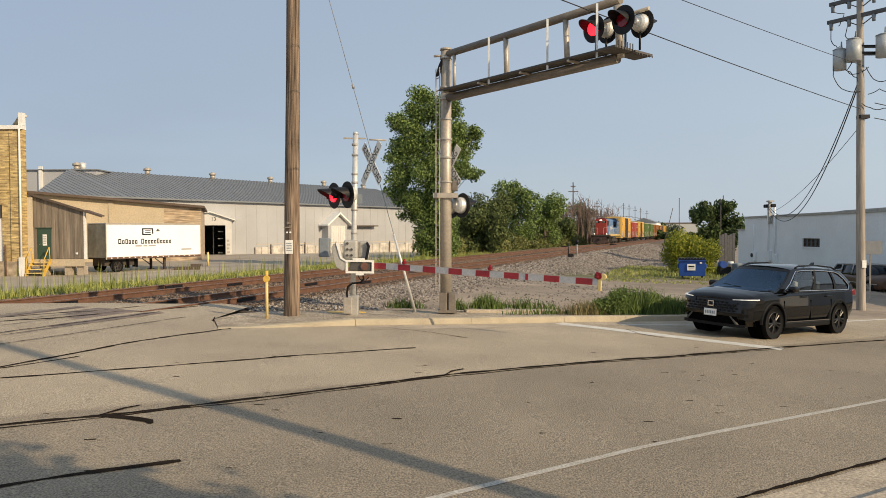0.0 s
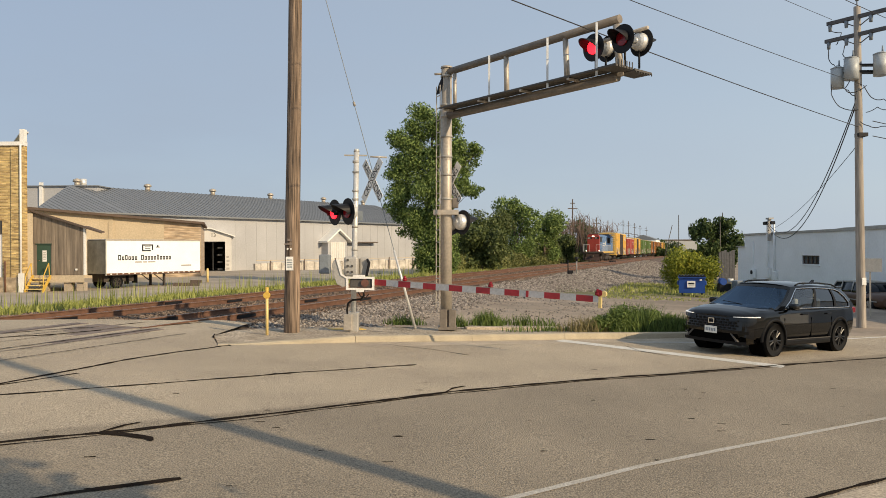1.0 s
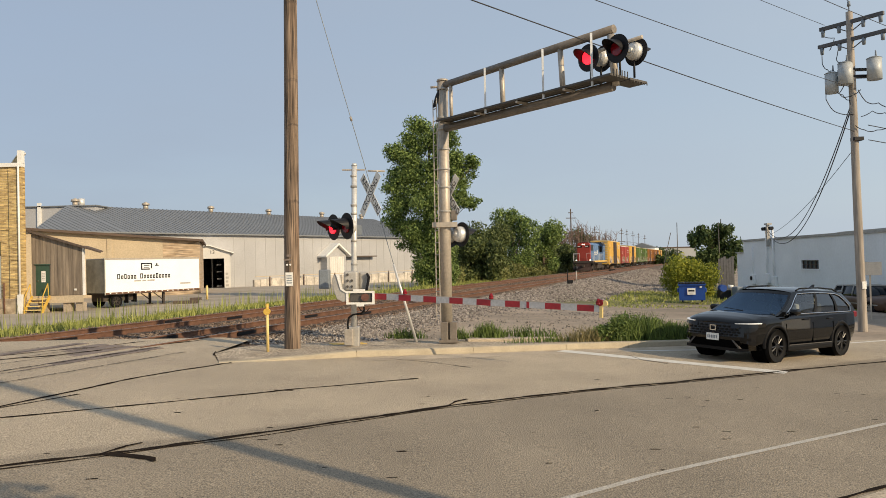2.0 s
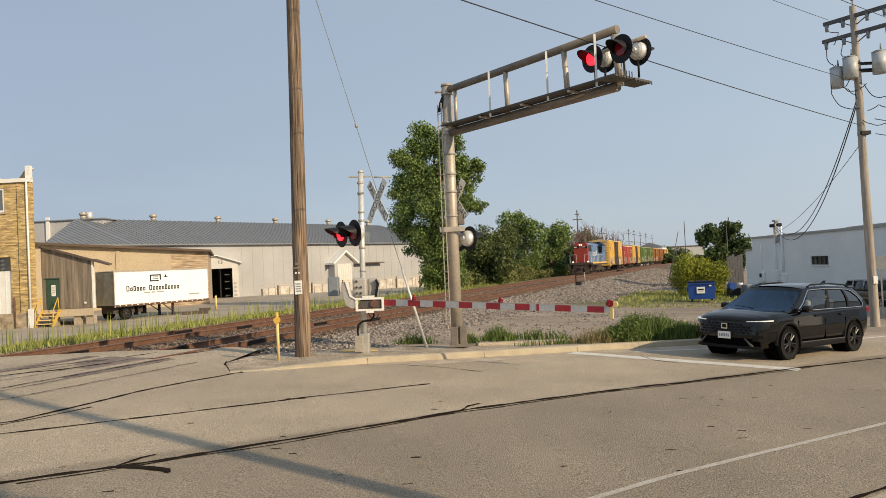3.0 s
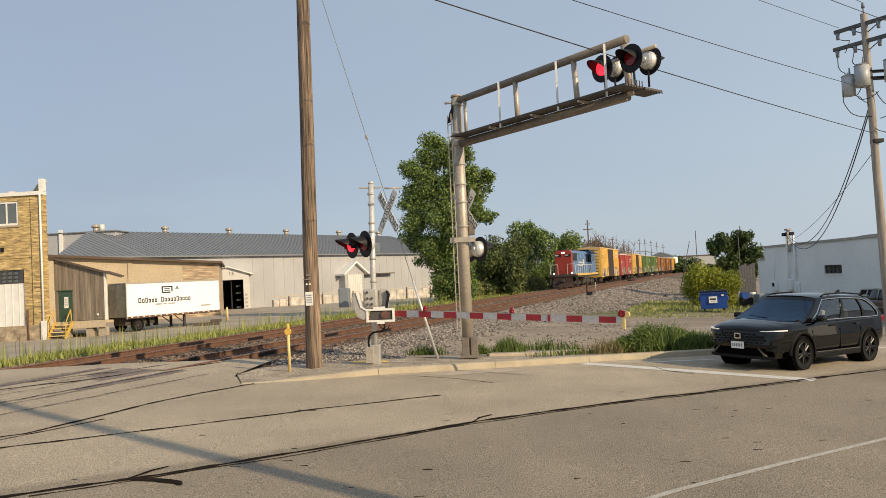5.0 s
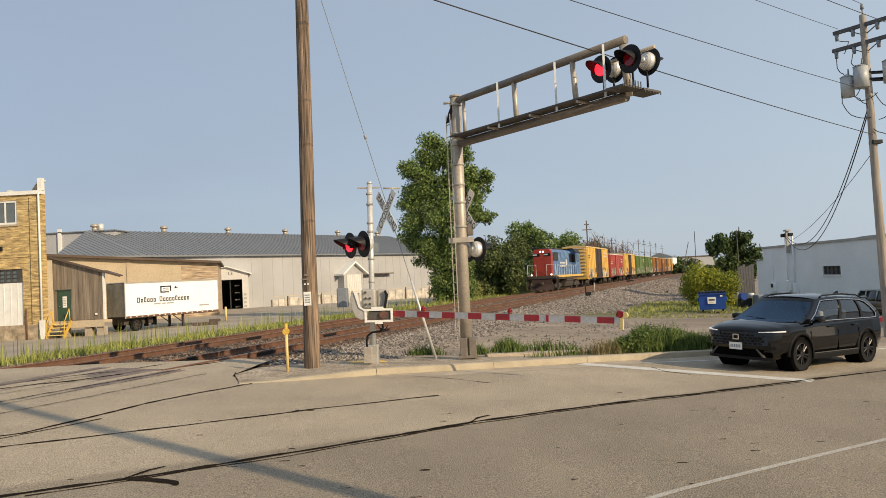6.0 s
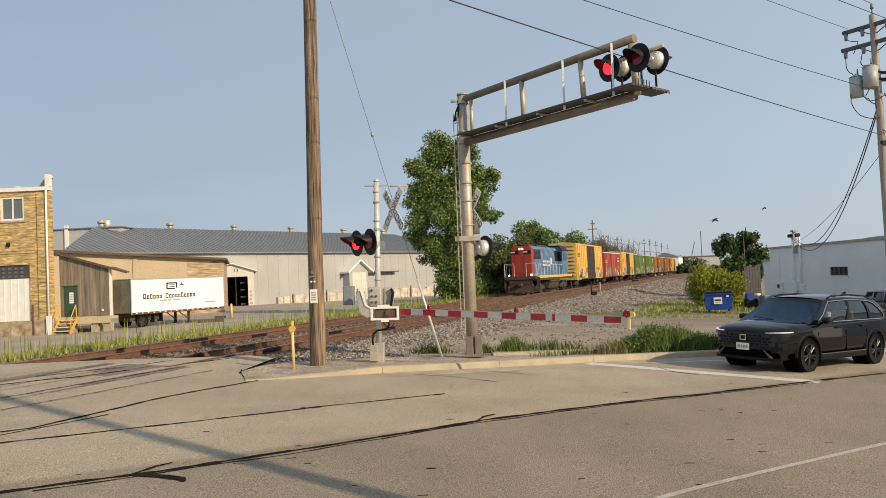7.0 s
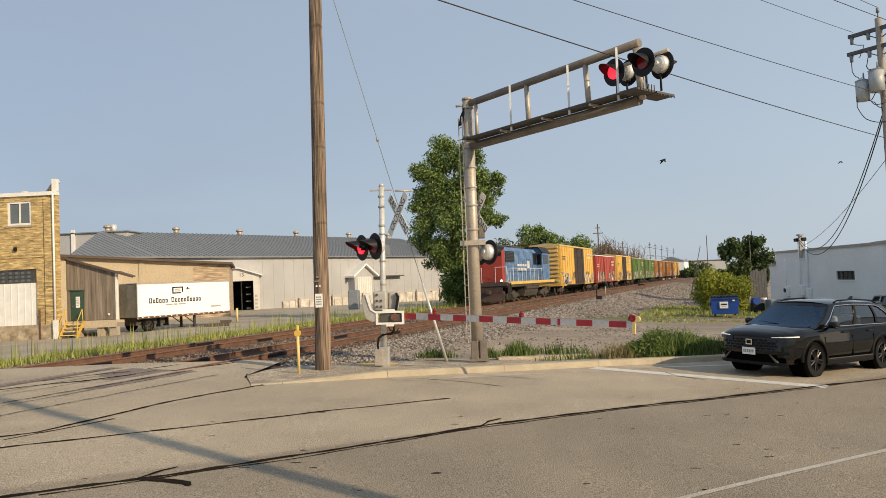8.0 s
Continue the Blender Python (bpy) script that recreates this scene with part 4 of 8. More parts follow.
def loft(bm, stations):
    """Skin mirrored cross-sections; each station is x and half-outline points (y, z) from the bottom centre to the top centre."""
    rows = []
    for x, pts in stations:
        right = [bm.verts.new((x, y, z)) for y, z in pts]
        left = [bm.verts.new((x, -y, z)) for y, z in pts[1:-1]]
        rows.append(right + left[::-1])
    n = len(rows[0])
    for a, b in zip(rows, rows[1:]):
        for k in range(n):
            f = bm.faces.new((a[k], a[(k + 1) % n], b[(k + 1) % n], b[k]))
            f.smooth = True
    bm.faces.new(rows[0][::-1])
    bm.faces.new(rows[-1])
    bmesh.ops.recalc_face_normals(bm, faces=bm.faces)
    return bm


def sect(zb, zs, zt, w, crown=0.03):
    return [(0, zb), (w * 0.9, zb), (w * 0.985, zb + 0.1), (w, zb + 0.3), (w * 0.985, zs - 0.1), (w * 0.93, zs), (w * 0.6, zt), (0, zt + crown)]


def wheel(parent, x, y, r, side, rim_mat):
    w = new("wheel")
    w.parent, w.matrix_basis = parent, pose(x, y, r)
    o = side
    bm = B()
    prof = [(0.62 * r, 0.0), (0.66 * r, 0.02), (0.94 * r, 0.022), (r, -0.02), (r, -0.2), (0.94 * r, -0.225), (0.6 * r, -0.23)]
    for (r0, d0), (r1, d1) in zip(prof, prof[1:]):
        tube(bm, (0, d0 * o, 0), (0, d1 * o, 0), r0, r1, n=32, caps=False)
    bmesh.ops.remove_doubles(bm, verts=bm.verts[:], dist=0.002)
    part("tyre", bm, RUBBER, w)
    bm = tube(B(), (0, -0.05 * o, 0), (0, -0.06 * o, 0), 0.63 * r, n=28)
    part("brake_disc", bm, BLACK, w)
    bm = B()
    for (r0, d0), (r1, d1) in (((0.64 * r, 0.005), (0.6 * r, 0.012)), ((0.6 * r, 0.012), (0.57 * r, -0.03))):
        tube(bm, (0, d0 * o, 0), (0, d1 * o, 0), r0, r1, n=28, caps=False)
    for k in range(10):
        a = 2 * math.pi * k / 10 + (0.12 if k % 2 else -0.12)
        tube(bm, (0.07 * math.cos(a), 0, 0.07 * math.sin(a)), (0.6 * r * math.cos(a * 1.0), 0.0, 0.6 * r * math.sin(a)), 0.018, 0.022, n=6)
    tube(bm, (0, -0.03 * o, 0), (0, 0.015 * o, 0), 0.075, 0.06, n=14)
    part("rim", bm, rim_mat, w)


def curve_at(table, x):
    """Value at x on a table of (x, value) rows in rising x."""
    xs, vs = zip(*table)
    return float(np.interp(x, xs, vs))


SUV_W = [(-2.32, 0.66), (-2.24, 0.78), (-2.05, 0.875), (-1.6, 0.915), (0, 0.925), (1.2, 0.925), (1.7, 0.91), (2.0, 0.865), (2.14, 0.79), (2.22, 0.71), (2.27, 0.6)]
SUV_BASE = [(-2.32, 0.56), (-2.22, 0.42), (-1.9, 0.34), (-1.5, 0.29), (1.6, 0.26), (2.05, 0.27), (2.2, 0.29), (2.27, 0.34)]
SUV_SHOULDER = [(-2.32, 0.97), (-2.1, 1.05), (-1.0, 1.045), (0, 1.02), (1.0, 1.0), (1.6, 0.97), (2.0, 0.92), (2.16, 0.88), (2.23, 0.85), (2.27, 0.8)]
SUV_DECK = [(-2.32, 1.0), (-2.1, 1.08), (-1, 1.06), (0.9, 1.1), (1.25, 1.1), (1.7, 1.06), (2.0, 1.005), (2.16, 0.96), (2.23, 0.92), (2.27, 0.87)]
SUV_NOSE = [(0.0, 2.3), (0.35, 2.295), (0.6, 2.275), (0.71, 2.225), (0.79, 2.145), (0.865, 2.005), (0.91, 1.71)]


def grid_skin(fn, us, vs, keep=None, flip=False):
    """A smooth surface from fn(u, v); keep(u, v) says which cells stay."""
    bm = B()
    rows = [[bm.verts.new(fn(u, v)) for v in vs] for u in us]
    for i in range(len(us) - 1):
        for j in range(len(vs) - 1):
            if keep and not keep((us[i] + us[i + 1]) / 2, (vs[j] + vs[j + 1]) / 2):
                continue
            q = (rows[i][j], rows[i + 1][j], rows[i + 1][j + 1], rows[i][j + 1])
            f = bm.faces.new(q[::-1] if flip else q)
            f.smooth = True
    bmesh.ops.delete(bm, geom=[v for v in bm.verts if not v.link_faces], context="VERTS")
    return bm


def nose_band(y0, y1, z0, z1, out=0.012, thick=0.05, rake=0.0, z0b=None, z1b=None, n=14):
    """A strip of trim round the rounded nose, from y0 to y1; heights may change to z0b, z1b at its end."""
    bm = B()
    rows = []
    for k in range(n + 1):
        f = k / n
        y = y0 + (y1 - y0) * f
        x = curve_at(SUV_NOSE, abs(y)) + out
        a = z0 + ((z0b if z0b is not None else z0) - z0) * f
        b = z1 + ((z1b if z1b is not None else z1) - z1) * f
        yo = y + (0.02 if abs(y) > 0.75 else 0.0) * (1 if y > 0 else -1)
        rows.append([bm.verts.new(p) for p in ((x, yo, a), (x - rake, yo, b), (x - rake - thick, y * 0.97, b), (x - thick, y * 0.97, a))])
    for p, q in zip(rows, rows[1:]):
        for j in range(4):
            bm.faces.new((p[j], q[j], q[(j + 1) % 4], p[(j + 1) % 4]))
    bm.faces.new(rows[0][::-1])
    bm.faces.new(rows[-1])
    bmesh.ops.recalc_face_normals(bm, faces=bm.faces)
    return bm


def suv():
    c = thing("suv", pose(7.8, 17.58, -0.485, -1.4, -2.0, 214.3), "black compact suv waiting at the stop line", "car")
    # local: +x forward, +y its left; wheels at x = 1.35 and -1.35
    AX, WR = 1.35, 0.37
    def ring(x, s):
        w, zb, zs, zt = (curve_at(t, x) for t in (SUV_W, SUV_BASE, SUV_SHOULDER, SUV_DECK))
        d = zs - zb
        pts = [(0, zb), (w * 0.8, zb), (w * 0.93, zb + 0.03), (w * 0.975, zb + 0.14), (w * 0.985, zb + 0.2 * d), (w * 0.99, zb + 0.3 * d), (w, zb + 0.45 * d), (w, zb + 0.6 * d), (w * 0.99, zb + 0.74 * d), (w * 0.985, zb + 0.84 * d),
               (w * 0.975, zs - 0.04), (w * 0.945, zs), (w * 0.86, zs + 0.35 * (zt - zs)), (w * 0.7, zs + 0.7 * (zt - zs)), (w * 0.45, zt - 0.012), (0, zt)]
        return pts[s]
    xs = [-2.32, -2.28, -2.24, -2.17] + [float(v) for v in np.arange(-2.1, 2.11, 0.05)] + [2.14, 2.18, 2.22, 2.25, 2.27]
    def arch_free(x, y, z):
        return all((x - a) ** 2 + (z - WR - 0.01) ** 2 > 0.415 ** 2 for a in (AX, -AX))
    bm = B()
    for s in (1, -1):
        grid = [[bm.verts.new((x, s * ring(x, k)[0], ring(x, k)[1])) for k in range(16)] for x in xs]
        for i in range(len(xs) - 1):
            for k in range(15):
                q = [grid[i][k], grid[i + 1][k], grid[i + 1][k + 1], grid[i][k + 1]]
                m = sum((v.co for v in q), Vector()) / 4
                if 1 <= k <= 10 and not arch_free(*m):
                    continue
                f = bm.faces.new(q if s < 0 else q[::-1])
                f.smooth = True
        for end in (grid[0], grid[-1]):
            bm.faces.new(end)
    bmesh.ops.remove_doubles(bm, verts=bm.verts[:], dist=0.0005)
    bmesh.ops.delete(bm, geom=[v for v in bm.verts if not v.link_faces], context="VERTS")
    bmesh.ops.recalc_face_normals(bm, faces=bm.faces)
    part("body", bm, PAINT, c, "glossy black body")

    # the cabin above the belt: raked front and rear lines, v from the belt to the roof's edge
    def xf(v):
        return 1.24 - 0.86 * v ** 0.92
    def xr(v):
        return -2.2 + 0.34 * v ** 1.6
    def side_pt(u, v, s, out=0.0):
        x = xf(v) + (xr(v) - xf(v)) * u
        belt = curve_at([(-2.3, 0.8), (-1.9, 0.865), (-0.5, 0.89), (0.9, 0.885), (1.3, 0.86)], x)
        top = curve_at([(-2.2, 0.6), (-1.7, 0.655), (-0.6, 0.68), (0.3, 0.665), (1.3, 0.64)], x)
        roof = curve_at([(-2.2, 1.4), (-1.85, 1.47), (-1.2, 1.54), (-0.4, 1.565), (0.2, 1.54), (0.45, 1.5), (1.3, 1.4)], x)
        z = 1.02 + (roof - 1.02) * v
        y = belt + (top - belt) * v + 0.035 * math.sin(math.pi * v) + out
        return Vector((x, s * y, z))
    wins = (("front_window", 0.1, 0.395), ("rear_window", 0.425, 0.69), ("quarter_window", 0.72, 0.905))
    def in_window(u, v):
        return any(a < u < b for _, a, b in wins) and 0.1 < v < 0.86 and not (u > 0.84 and v > 0.86 - (u - 0.84) * 5)
    us = sorted({0.0, 0.05, 0.1, 0.17, 0.25, 0.32, 0.395, 0.425, 0.49, 0.56, 0.63, 0.69, 0.72, 0.76, 0.8, 0.84, 0.86, 0.885, 0.905, 0.95, 1.0})
    vs = [0.0, 0.05, 0.1, 0.2, 0.35, 0.5, 0.62, 0.72, 0.8, 0.86, 0.93, 1.0]
    for s in (1, -1):
        part("side_frame", grid_skin(lambda u, v: side_pt(u, v, s), us, vs, lambda u, v: not in_window(u, v), s < 0), PAINT, c)
        for nm, a, b in wins:
            uu = [u for u in us if a <= u <= b]
            pane = part(nm, grid_skin(lambda u, v: side_pt(u, v, s, -0.012), uu, [v for v in vs if 0.1 <= v <= 0.86], in_window, s < 0), SIDEPANE if nm == "front_window" else DARKPANE, c, "clear side glass" if nm == "front_window" else "dark tinted glass")
            pane.visible_shadow = False
        for u in (0.41, 0.705):
            bm = grid_skin(lambda a, v: side_pt(u + a, v, s, 0.004), [-0.0155, 0.0155], vs[2:10], None, s < 0)
            part("door_pillar", bm, CLAD, c)
        bright = [side_pt(0.07, 0.05, s, 0.012)] + [side_pt(u, 0.06, s, 0.01) for u in (0.2, 0.4, 0.6, 0.8)] + [side_pt(0.895, 0.08, s, 0.01), side_pt(0.918, 0.3, s, 0.01), side_pt(0.9, 0.6, s, 0.01), side_pt(0.865, 0.84, s, 0.01)] + [side_pt(u, 0.9, s, 0.01) for u in (0.8, 0.6, 0.4, 0.2, 0.09)] + [side_pt(0.07, 0.75, s, 0.012), side_pt(0.065, 0.4, s, 0.012), side_pt(0.06, 0.1, s, 0.012)]
        bm = B()
        for a, b in zip(bright, bright[1:]):
            tube(bm, a, b, 0.0095, n=6)
        part("window_trim", bm, CHROME, c, "bright metal window trim")
        bm = B()
        rail = [side_pt(u, 1.0, s, -0.03) + Vector((0, 0, h)) for u, h in ((0.1, 0.01), (0.16, 0.05), (0.5, 0.06), (0.8, 0.06), (0.93, 0.01))]
        for a, b in zip(rail, rail[1:]):
            tube(bm, a, b, 0.017, n=8)
        part("roof_rail", bm, CLAD, c)
    # front and rear glass, roof
    def screen(t, v, s0=0.93, out=0.0):
        e = side_pt(0.0, v, 1)
        return Vector((e.x + 0.16 * (1 - t * t) * (1 - 0.45 * v) + out, t * e.y, e.z + 0.035 * (1 - t * t) * v))
    ts = [-1.0, -0.93, -0.7, -0.4, -0.1, 0.2, 0.5, 0.75, 0.93, 1.0]
    pane = part("windscreen", grid_skin(lambda t, v: screen(t, v), [t for t in ts if abs(t) < 0.95], vs[1:11]), SCREENPANE, c, "tinted windscreen")
    pane.visible_shadow = False
    for a in (ts[:2], ts[-2:]):
        part("front_pillar", grid_skin(lambda t, v: screen(t, v, out=0.004), a, vs), PAINT, c)
    part("windscreen_header", grid_skin(lambda t, v: screen(t, v, out=0.004), ts[1:-1], [0.9, 1.0]), PAINT, c)
    def tail(t, v):
        e = side_pt(1.0, v, 1)
        return Vector((e.x - 0.1 * (1 - t * t), t * e.y, e.z + 0.03 * (1 - t * t) * v))
    part("rear_glass", grid_skin(tail, ts, vs, None, True), DARKPANE, c)
    def roof_pt(t, u):
        e = side_pt(u, 1.0, 1)
        x = e.x + (0.088 * (1 - t * t) * max(0.0, 1 - u * 6)) - 0.1 * (1 - t * t) * max(0.0, u * 6 - 5)
        return Vector((x, t * e.y, e.z + 0.035 * (1 - t * t) + 0.028 * (1 - t ** 4)))
    part("roof", grid_skin(roof_pt, ts, [0.0, 0.05, 0.1, 0.2, 0.35, 0.5, 0.65, 0.8, 0.9, 0.95, 1.0]), PAINT, c)
    part("roof_fin", prism(B(), [(-1.75, 1.57), (-1.55, 1.57), (-1.72, 1.66), (-1.77, 1.66)], "y", -0.02, 0.02), PAINT, c)
    part("rear_spoiler", soften(bx(B(), -2.1, -1.8, -0.56, 0.56, 1.485, 1.52), 0.015), PAINT, c)
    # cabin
    # near-black block; the dimness low in the cabin is painted on it
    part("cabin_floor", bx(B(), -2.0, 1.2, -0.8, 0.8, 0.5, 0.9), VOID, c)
    part("dashboard", soften(bx(B(), 0.75, 1.28, -0.78, 0.78, 0.9, 1.06), 0.05), CLAD, c)
    bm = B()
    for k in range(16):
        a0, a1 = 2 * math.pi * k / 16, 2 * math.pi * (k + 1) / 16
        tube(bm, (0.62 + 0.06 * math.sin(a0), 0.37 + 0.18 * math.cos(a0), 1.08 + 0.17 * math.sin(a0)), (0.62 + 0.06 * math.sin(a1), 0.37 + 0.18 * math.cos(a1), 1.08 + 0.17 * math.sin(a1)), 0.016, n=6)
    part("steering_wheel", bm, CLAD, c)
    for x in (0.0, -0.95):
        for y in (0.37, -0.37):
            bm = bx(B(), x - 0.09, x + 0.06, y - 0.24, y + 0.24, 0.85, 1.24)
            bx(bm, x - 0.07, x + 0.03, y - 0.12, y + 0.12, 1.27, 1.43)
            part("seat", soften(bm, 0.045), SEAT, c)
    part("mirror_sensor", bx(B(), 0.5, 0.53, -0.07, 0.07, 1.43, 1.47), WHITE, c, "pale sensor cover behind the windscreen")
    for s in (1, -1):
        bm = soften(bx(B(), 0.7, 0.92, s * 0.93, s * 1.11, 1.03, 1.17), 0.055, 3)
        mir = part("door_mirror", bm, PAINT, c)
        part("mirror_stalk", bx(B(), 0.78, 0.86, min(s * 0.86, s * 0.95), max(s * 0.86, s * 0.95), 1.02, 1.06), CLAD, mir)
        for x in (AX, -AX):
            bm = B()
            n = 26
            rows = []
            for k in range(n + 1):           # black cladding lip round the wheel opening
                a = math.pi * (-0.03 + 1.06 * k / n)
                yy = curve_at(SUV_W, min(max(x + 0.44 * math.cos(a), -2.3), 2.25))
                rows.append([bm.verts.new((x + r * math.cos(a), s * (yy + o), WR + 0.01 + r * math.sin(a))) for r, o in ((0.395, -0.09), (0.395, 0.012), (0.45, 0.012), (0.47, -0.02))])
            for p, q in zip(rows, rows[1:]):
                for j in range(3):
                    f = bm.faces.new((p[j], q[j], q[j + 1], p[j + 1]))
                    f.smooth = j == 1
            bmesh.ops.recalc_face_normals(bm, faces=bm.faces)
            part("wheel_arch", bm, CLAD, c)
            # well lined in near-black, its shade painted rather than cast
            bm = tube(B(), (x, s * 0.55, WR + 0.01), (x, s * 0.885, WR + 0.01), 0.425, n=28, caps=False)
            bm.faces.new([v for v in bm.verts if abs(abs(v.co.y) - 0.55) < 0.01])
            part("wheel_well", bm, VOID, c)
            wheel(c, x, s * 0.915, WR, s, ALLOY)
        part("sill", soften(bx(B(), -0.93, 0.93, min(s * 0.84, s * 0.938), max(s * 0.84, s * 0.938), 0.235, 0.36), 0.03), CLAD, c)
        part("sill_strip", bx(B(), -0.88, 0.9, min(s * 0.93, s * 0.944), max(s * 0.93, s * 0.944), 0.362, 0.38), DARKSTEEL, c)
        for x in (0.22, -0.82):
            part("door_handle", soften(bx(B(), x - 0.11, x + 0.1, min(s * 0.9, s * 0.95), max(s * 0.9, s * 0.95), 0.9, 0.935), 0.012), PAINT, c)
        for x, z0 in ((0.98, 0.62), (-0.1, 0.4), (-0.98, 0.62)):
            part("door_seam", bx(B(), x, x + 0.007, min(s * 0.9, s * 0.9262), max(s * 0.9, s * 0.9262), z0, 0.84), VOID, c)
        # lamps
        part("headlamp", nose_band(s * 0.42, s * 0.9, 0.755, 0.85, 0.012, 0.07, 0.02, 0.795, 0.875), BLACKGLOSS, c)
        part("headlamp_strip", nose_band(s * 0.52, s * 0.885, 0.851, 0.862, 0.016, 0.05, 0.0, 0.864, 0.886), DRL, c, "lit white daylight strip")
        part("bumper_vent", nose_band(s * 0.74, s * 0.845, 0.44, 0.66, 0.01, 0.05, 0.01, 0.4, 0.62), BLACKGLOSS, c)
        part("tail_lamp", soften(bx(B(), -2.2, -2.03, min(s * 0.7, s * 0.862), max(s * 0.7, s * 0.862), 0.9, 1.05), 0.03), TAILRED, c)
        part("bumper_strake", prism(B(), [(s * 0.46, 0.5), (s * 0.5, 0.5), (s * 0.66, 0.335), (s * 0.61, 0.335)], "x", 2.25, 2.31), DARKSTEEL, c)
    # front
    grille = part("grille", nose_band(-0.7, 0.7, 0.575, 0.84, 0.012, 0.05, 0.03, n=20), BLACKGLOSS, c, "black honeycomb grille")
    cell = None
    for k in range(4):
        for j in range(11):
            y = -0.6 + 0.115 * j + 0.055 * (k % 2)
            m = pose(curve_at(SUV_NOSE, abs(y)) + 0.012 - 0.007 * k, y, 0.61 + 0.058 * k)
            if cell is None:
                cell = part("grille_cell", prism(B(), [(-0.045, 0), (-0.022, -0.02), (0.022, -0.02), (0.045, 0), (0.022, 0.02), (-0.022, 0.02)], "x", 0.0, 0.01), CLAD, grille)
                cell.matrix_basis = m
            else:
                again(cell, m, grille)
    bm = B()
    for y0, y1, z0, z1 in ((-0.075, -0.055, 0.68, 0.8), (0.055, 0.075, 0.68, 0.8), (-0.055, 0.055, 0.68, 0.7), (-0.055, 0.055, 0.78, 0.8)):
        bx(bm, 2.315, 2.328, y0, y1, z0, z1)
    part("badge", bm, CHROME, grille, "plain chrome badge")
    # solid strip in near-black, painted as a shaded opening
    part("lower_intake", nose_band(-0.62, 0.62, 0.34, 0.5, 0.01, 0.05, n=16), VOID, c)
    part("bumper_bar", nose_band(-0.8, 0.8, 0.5, 0.56, 0.022, 0.06, 0.0, n=20), PAINT, c)
    part("lower_lip", nose_band(-0.76, 0.76, 0.265, 0.33, 0.012, 0.08, n=20), CLAD, c)
    plate = part("number_plate", bx(B(), 2.325, 2.337, -0.155, 0.155, 0.47, 0.62), WHITE, c, "white number plate with dark bars")
    for k in range(6):
        part("plate_bar", bx(B(), 2.3372, 2.339, -0.125 + 0.043 * k, -0.098 + 0.043 * k, 0.51, 0.575), DARKCASE, plate)
    part("wiper", tube(B(), (1.36, 0.1, 1.09), (1.2, -0.5, 1.13), 0.008, n=6), BLACK, c)


def wagon():
    c = thing("station_wagon", pose(22.0, 37.9, -1.27, 0, 0, -92), "old brown and grey station wagon parked on the lot", "car")
    st = []
    for x, zb, zs, zt, w in ((-2.5, 0.4, 0.7, 0.75, 0.8), (-2.42, 0.3, 0.82, 0.86, 0.86), (-1.5, 0.24, 0.86, 0.9, 0.9), (0.6, 0.24, 0.85, 0.9, 0.9), (1.2, 0.24, 0.84, 0.92, 0.89), (2.3, 0.26, 0.8, 0.88, 0.84), (2.5, 0.34, 0.68, 0.75, 0.76)):
        st.append((x, sect(zb, zs, zt, w)))
    part("body", loft(B(), st), BROWNPAINT, c, "dull brown body")
    def cab(x, zt, w0, w1):
        return (x, [(0, 0.84), (w0, 0.84), (w0, 0.88), (w1, zt - 0.06), (w1 - 0.06, zt), (0, zt + 0.02)])
    part("windows", loft(B(), [cab(-2.4, 0.95, 0.8, 0.78), cab(-2.15, 1.36, 0.82, 0.66), cab(-0.5, 1.42, 0.83, 0.67), cab(0.4, 1.38, 0.83, 0.66), cab(1.1, 0.92, 0.8, 0.78)]), CARGLASS, c)
    part("roof", loft(B(), [(x, [(0, z - 0.04), (0.68, z - 0.05), (0.64, z + 0.012), (0, z + 0.03)]) for x, z in ((-2.18, 1.37), (-0.5, 1.43), (0.42, 1.39))]), GREYCASE, c)
    for s in (1, -1):
        for pts in (((1.08, 0.8, 0.9), (0.4, 0.67, 1.36)), ((-0.25, 0.84, 0.9), (-0.3, 0.68, 1.4)), ((-1.35, 0.84, 0.9), (-1.4, 0.68, 1.4)), ((-2.38, 0.8, 0.9), (-2.12, 0.67, 1.34))):
            part("pillar", tube(B(), (pts[0][0], pts[0][1] * s, pts[0][2]), (pts[1][0], pts[1][1] * s, pts[1][2]), 0.035, n=8), GREYCASE, c)
        part("side_trim", bx(B(), -2.3, 2.2, s * 0.88, s * 0.915, 0.5, 0.54), GREYCASE, c)
        for x in (1.5, -1.45):
            part("wheel_well", tube(B(), (x, s * 0.6, 0.33), (x, s * 0.905, 0.33), 0.36, n=24), BLACK, c)
            wheel(c, x, s * 0.92, 0.33, s, GALV)


utility_pole_near()
gate_signal()
cantilever()
guy_wire()
marker_post()
suv()
wagon()


# ---- train ----
LOCORED = mat("faded_red_paint", (0.45, 0.048, 0.03), 0.6, var=0.3, scale=1.4, bump=0.05, c2=(0.3, 0.045, 0.03), grain=0.2)
LOCOBLUE = mat("faded_blue_paint", (0.045, 0.14, 0.35), 0.6, var=0.35, scale=1.4, bump=0.05, c2=(0.17, 0.27, 0.43), grain=0.2)
PILOT = mat("dull_red_pilot", (0.06, 0.036, 0.03), 0.85, var=0.35, scale=2, bump=0.2, fine=15)
GRIME = mat("grimy_underframe", (0.06, 0.048, 0.04), 0.85, var=0.3, scale=2.5, bump=0.3, fine=20)
TRAINYELLOW = mat("boxcar_yellow", (0.86, 0.57, 0.12), 0.6, var=0.15, scale=1.1, bump=0.05, c2=(0.6, 0.36, 0.09), grain=0.2)
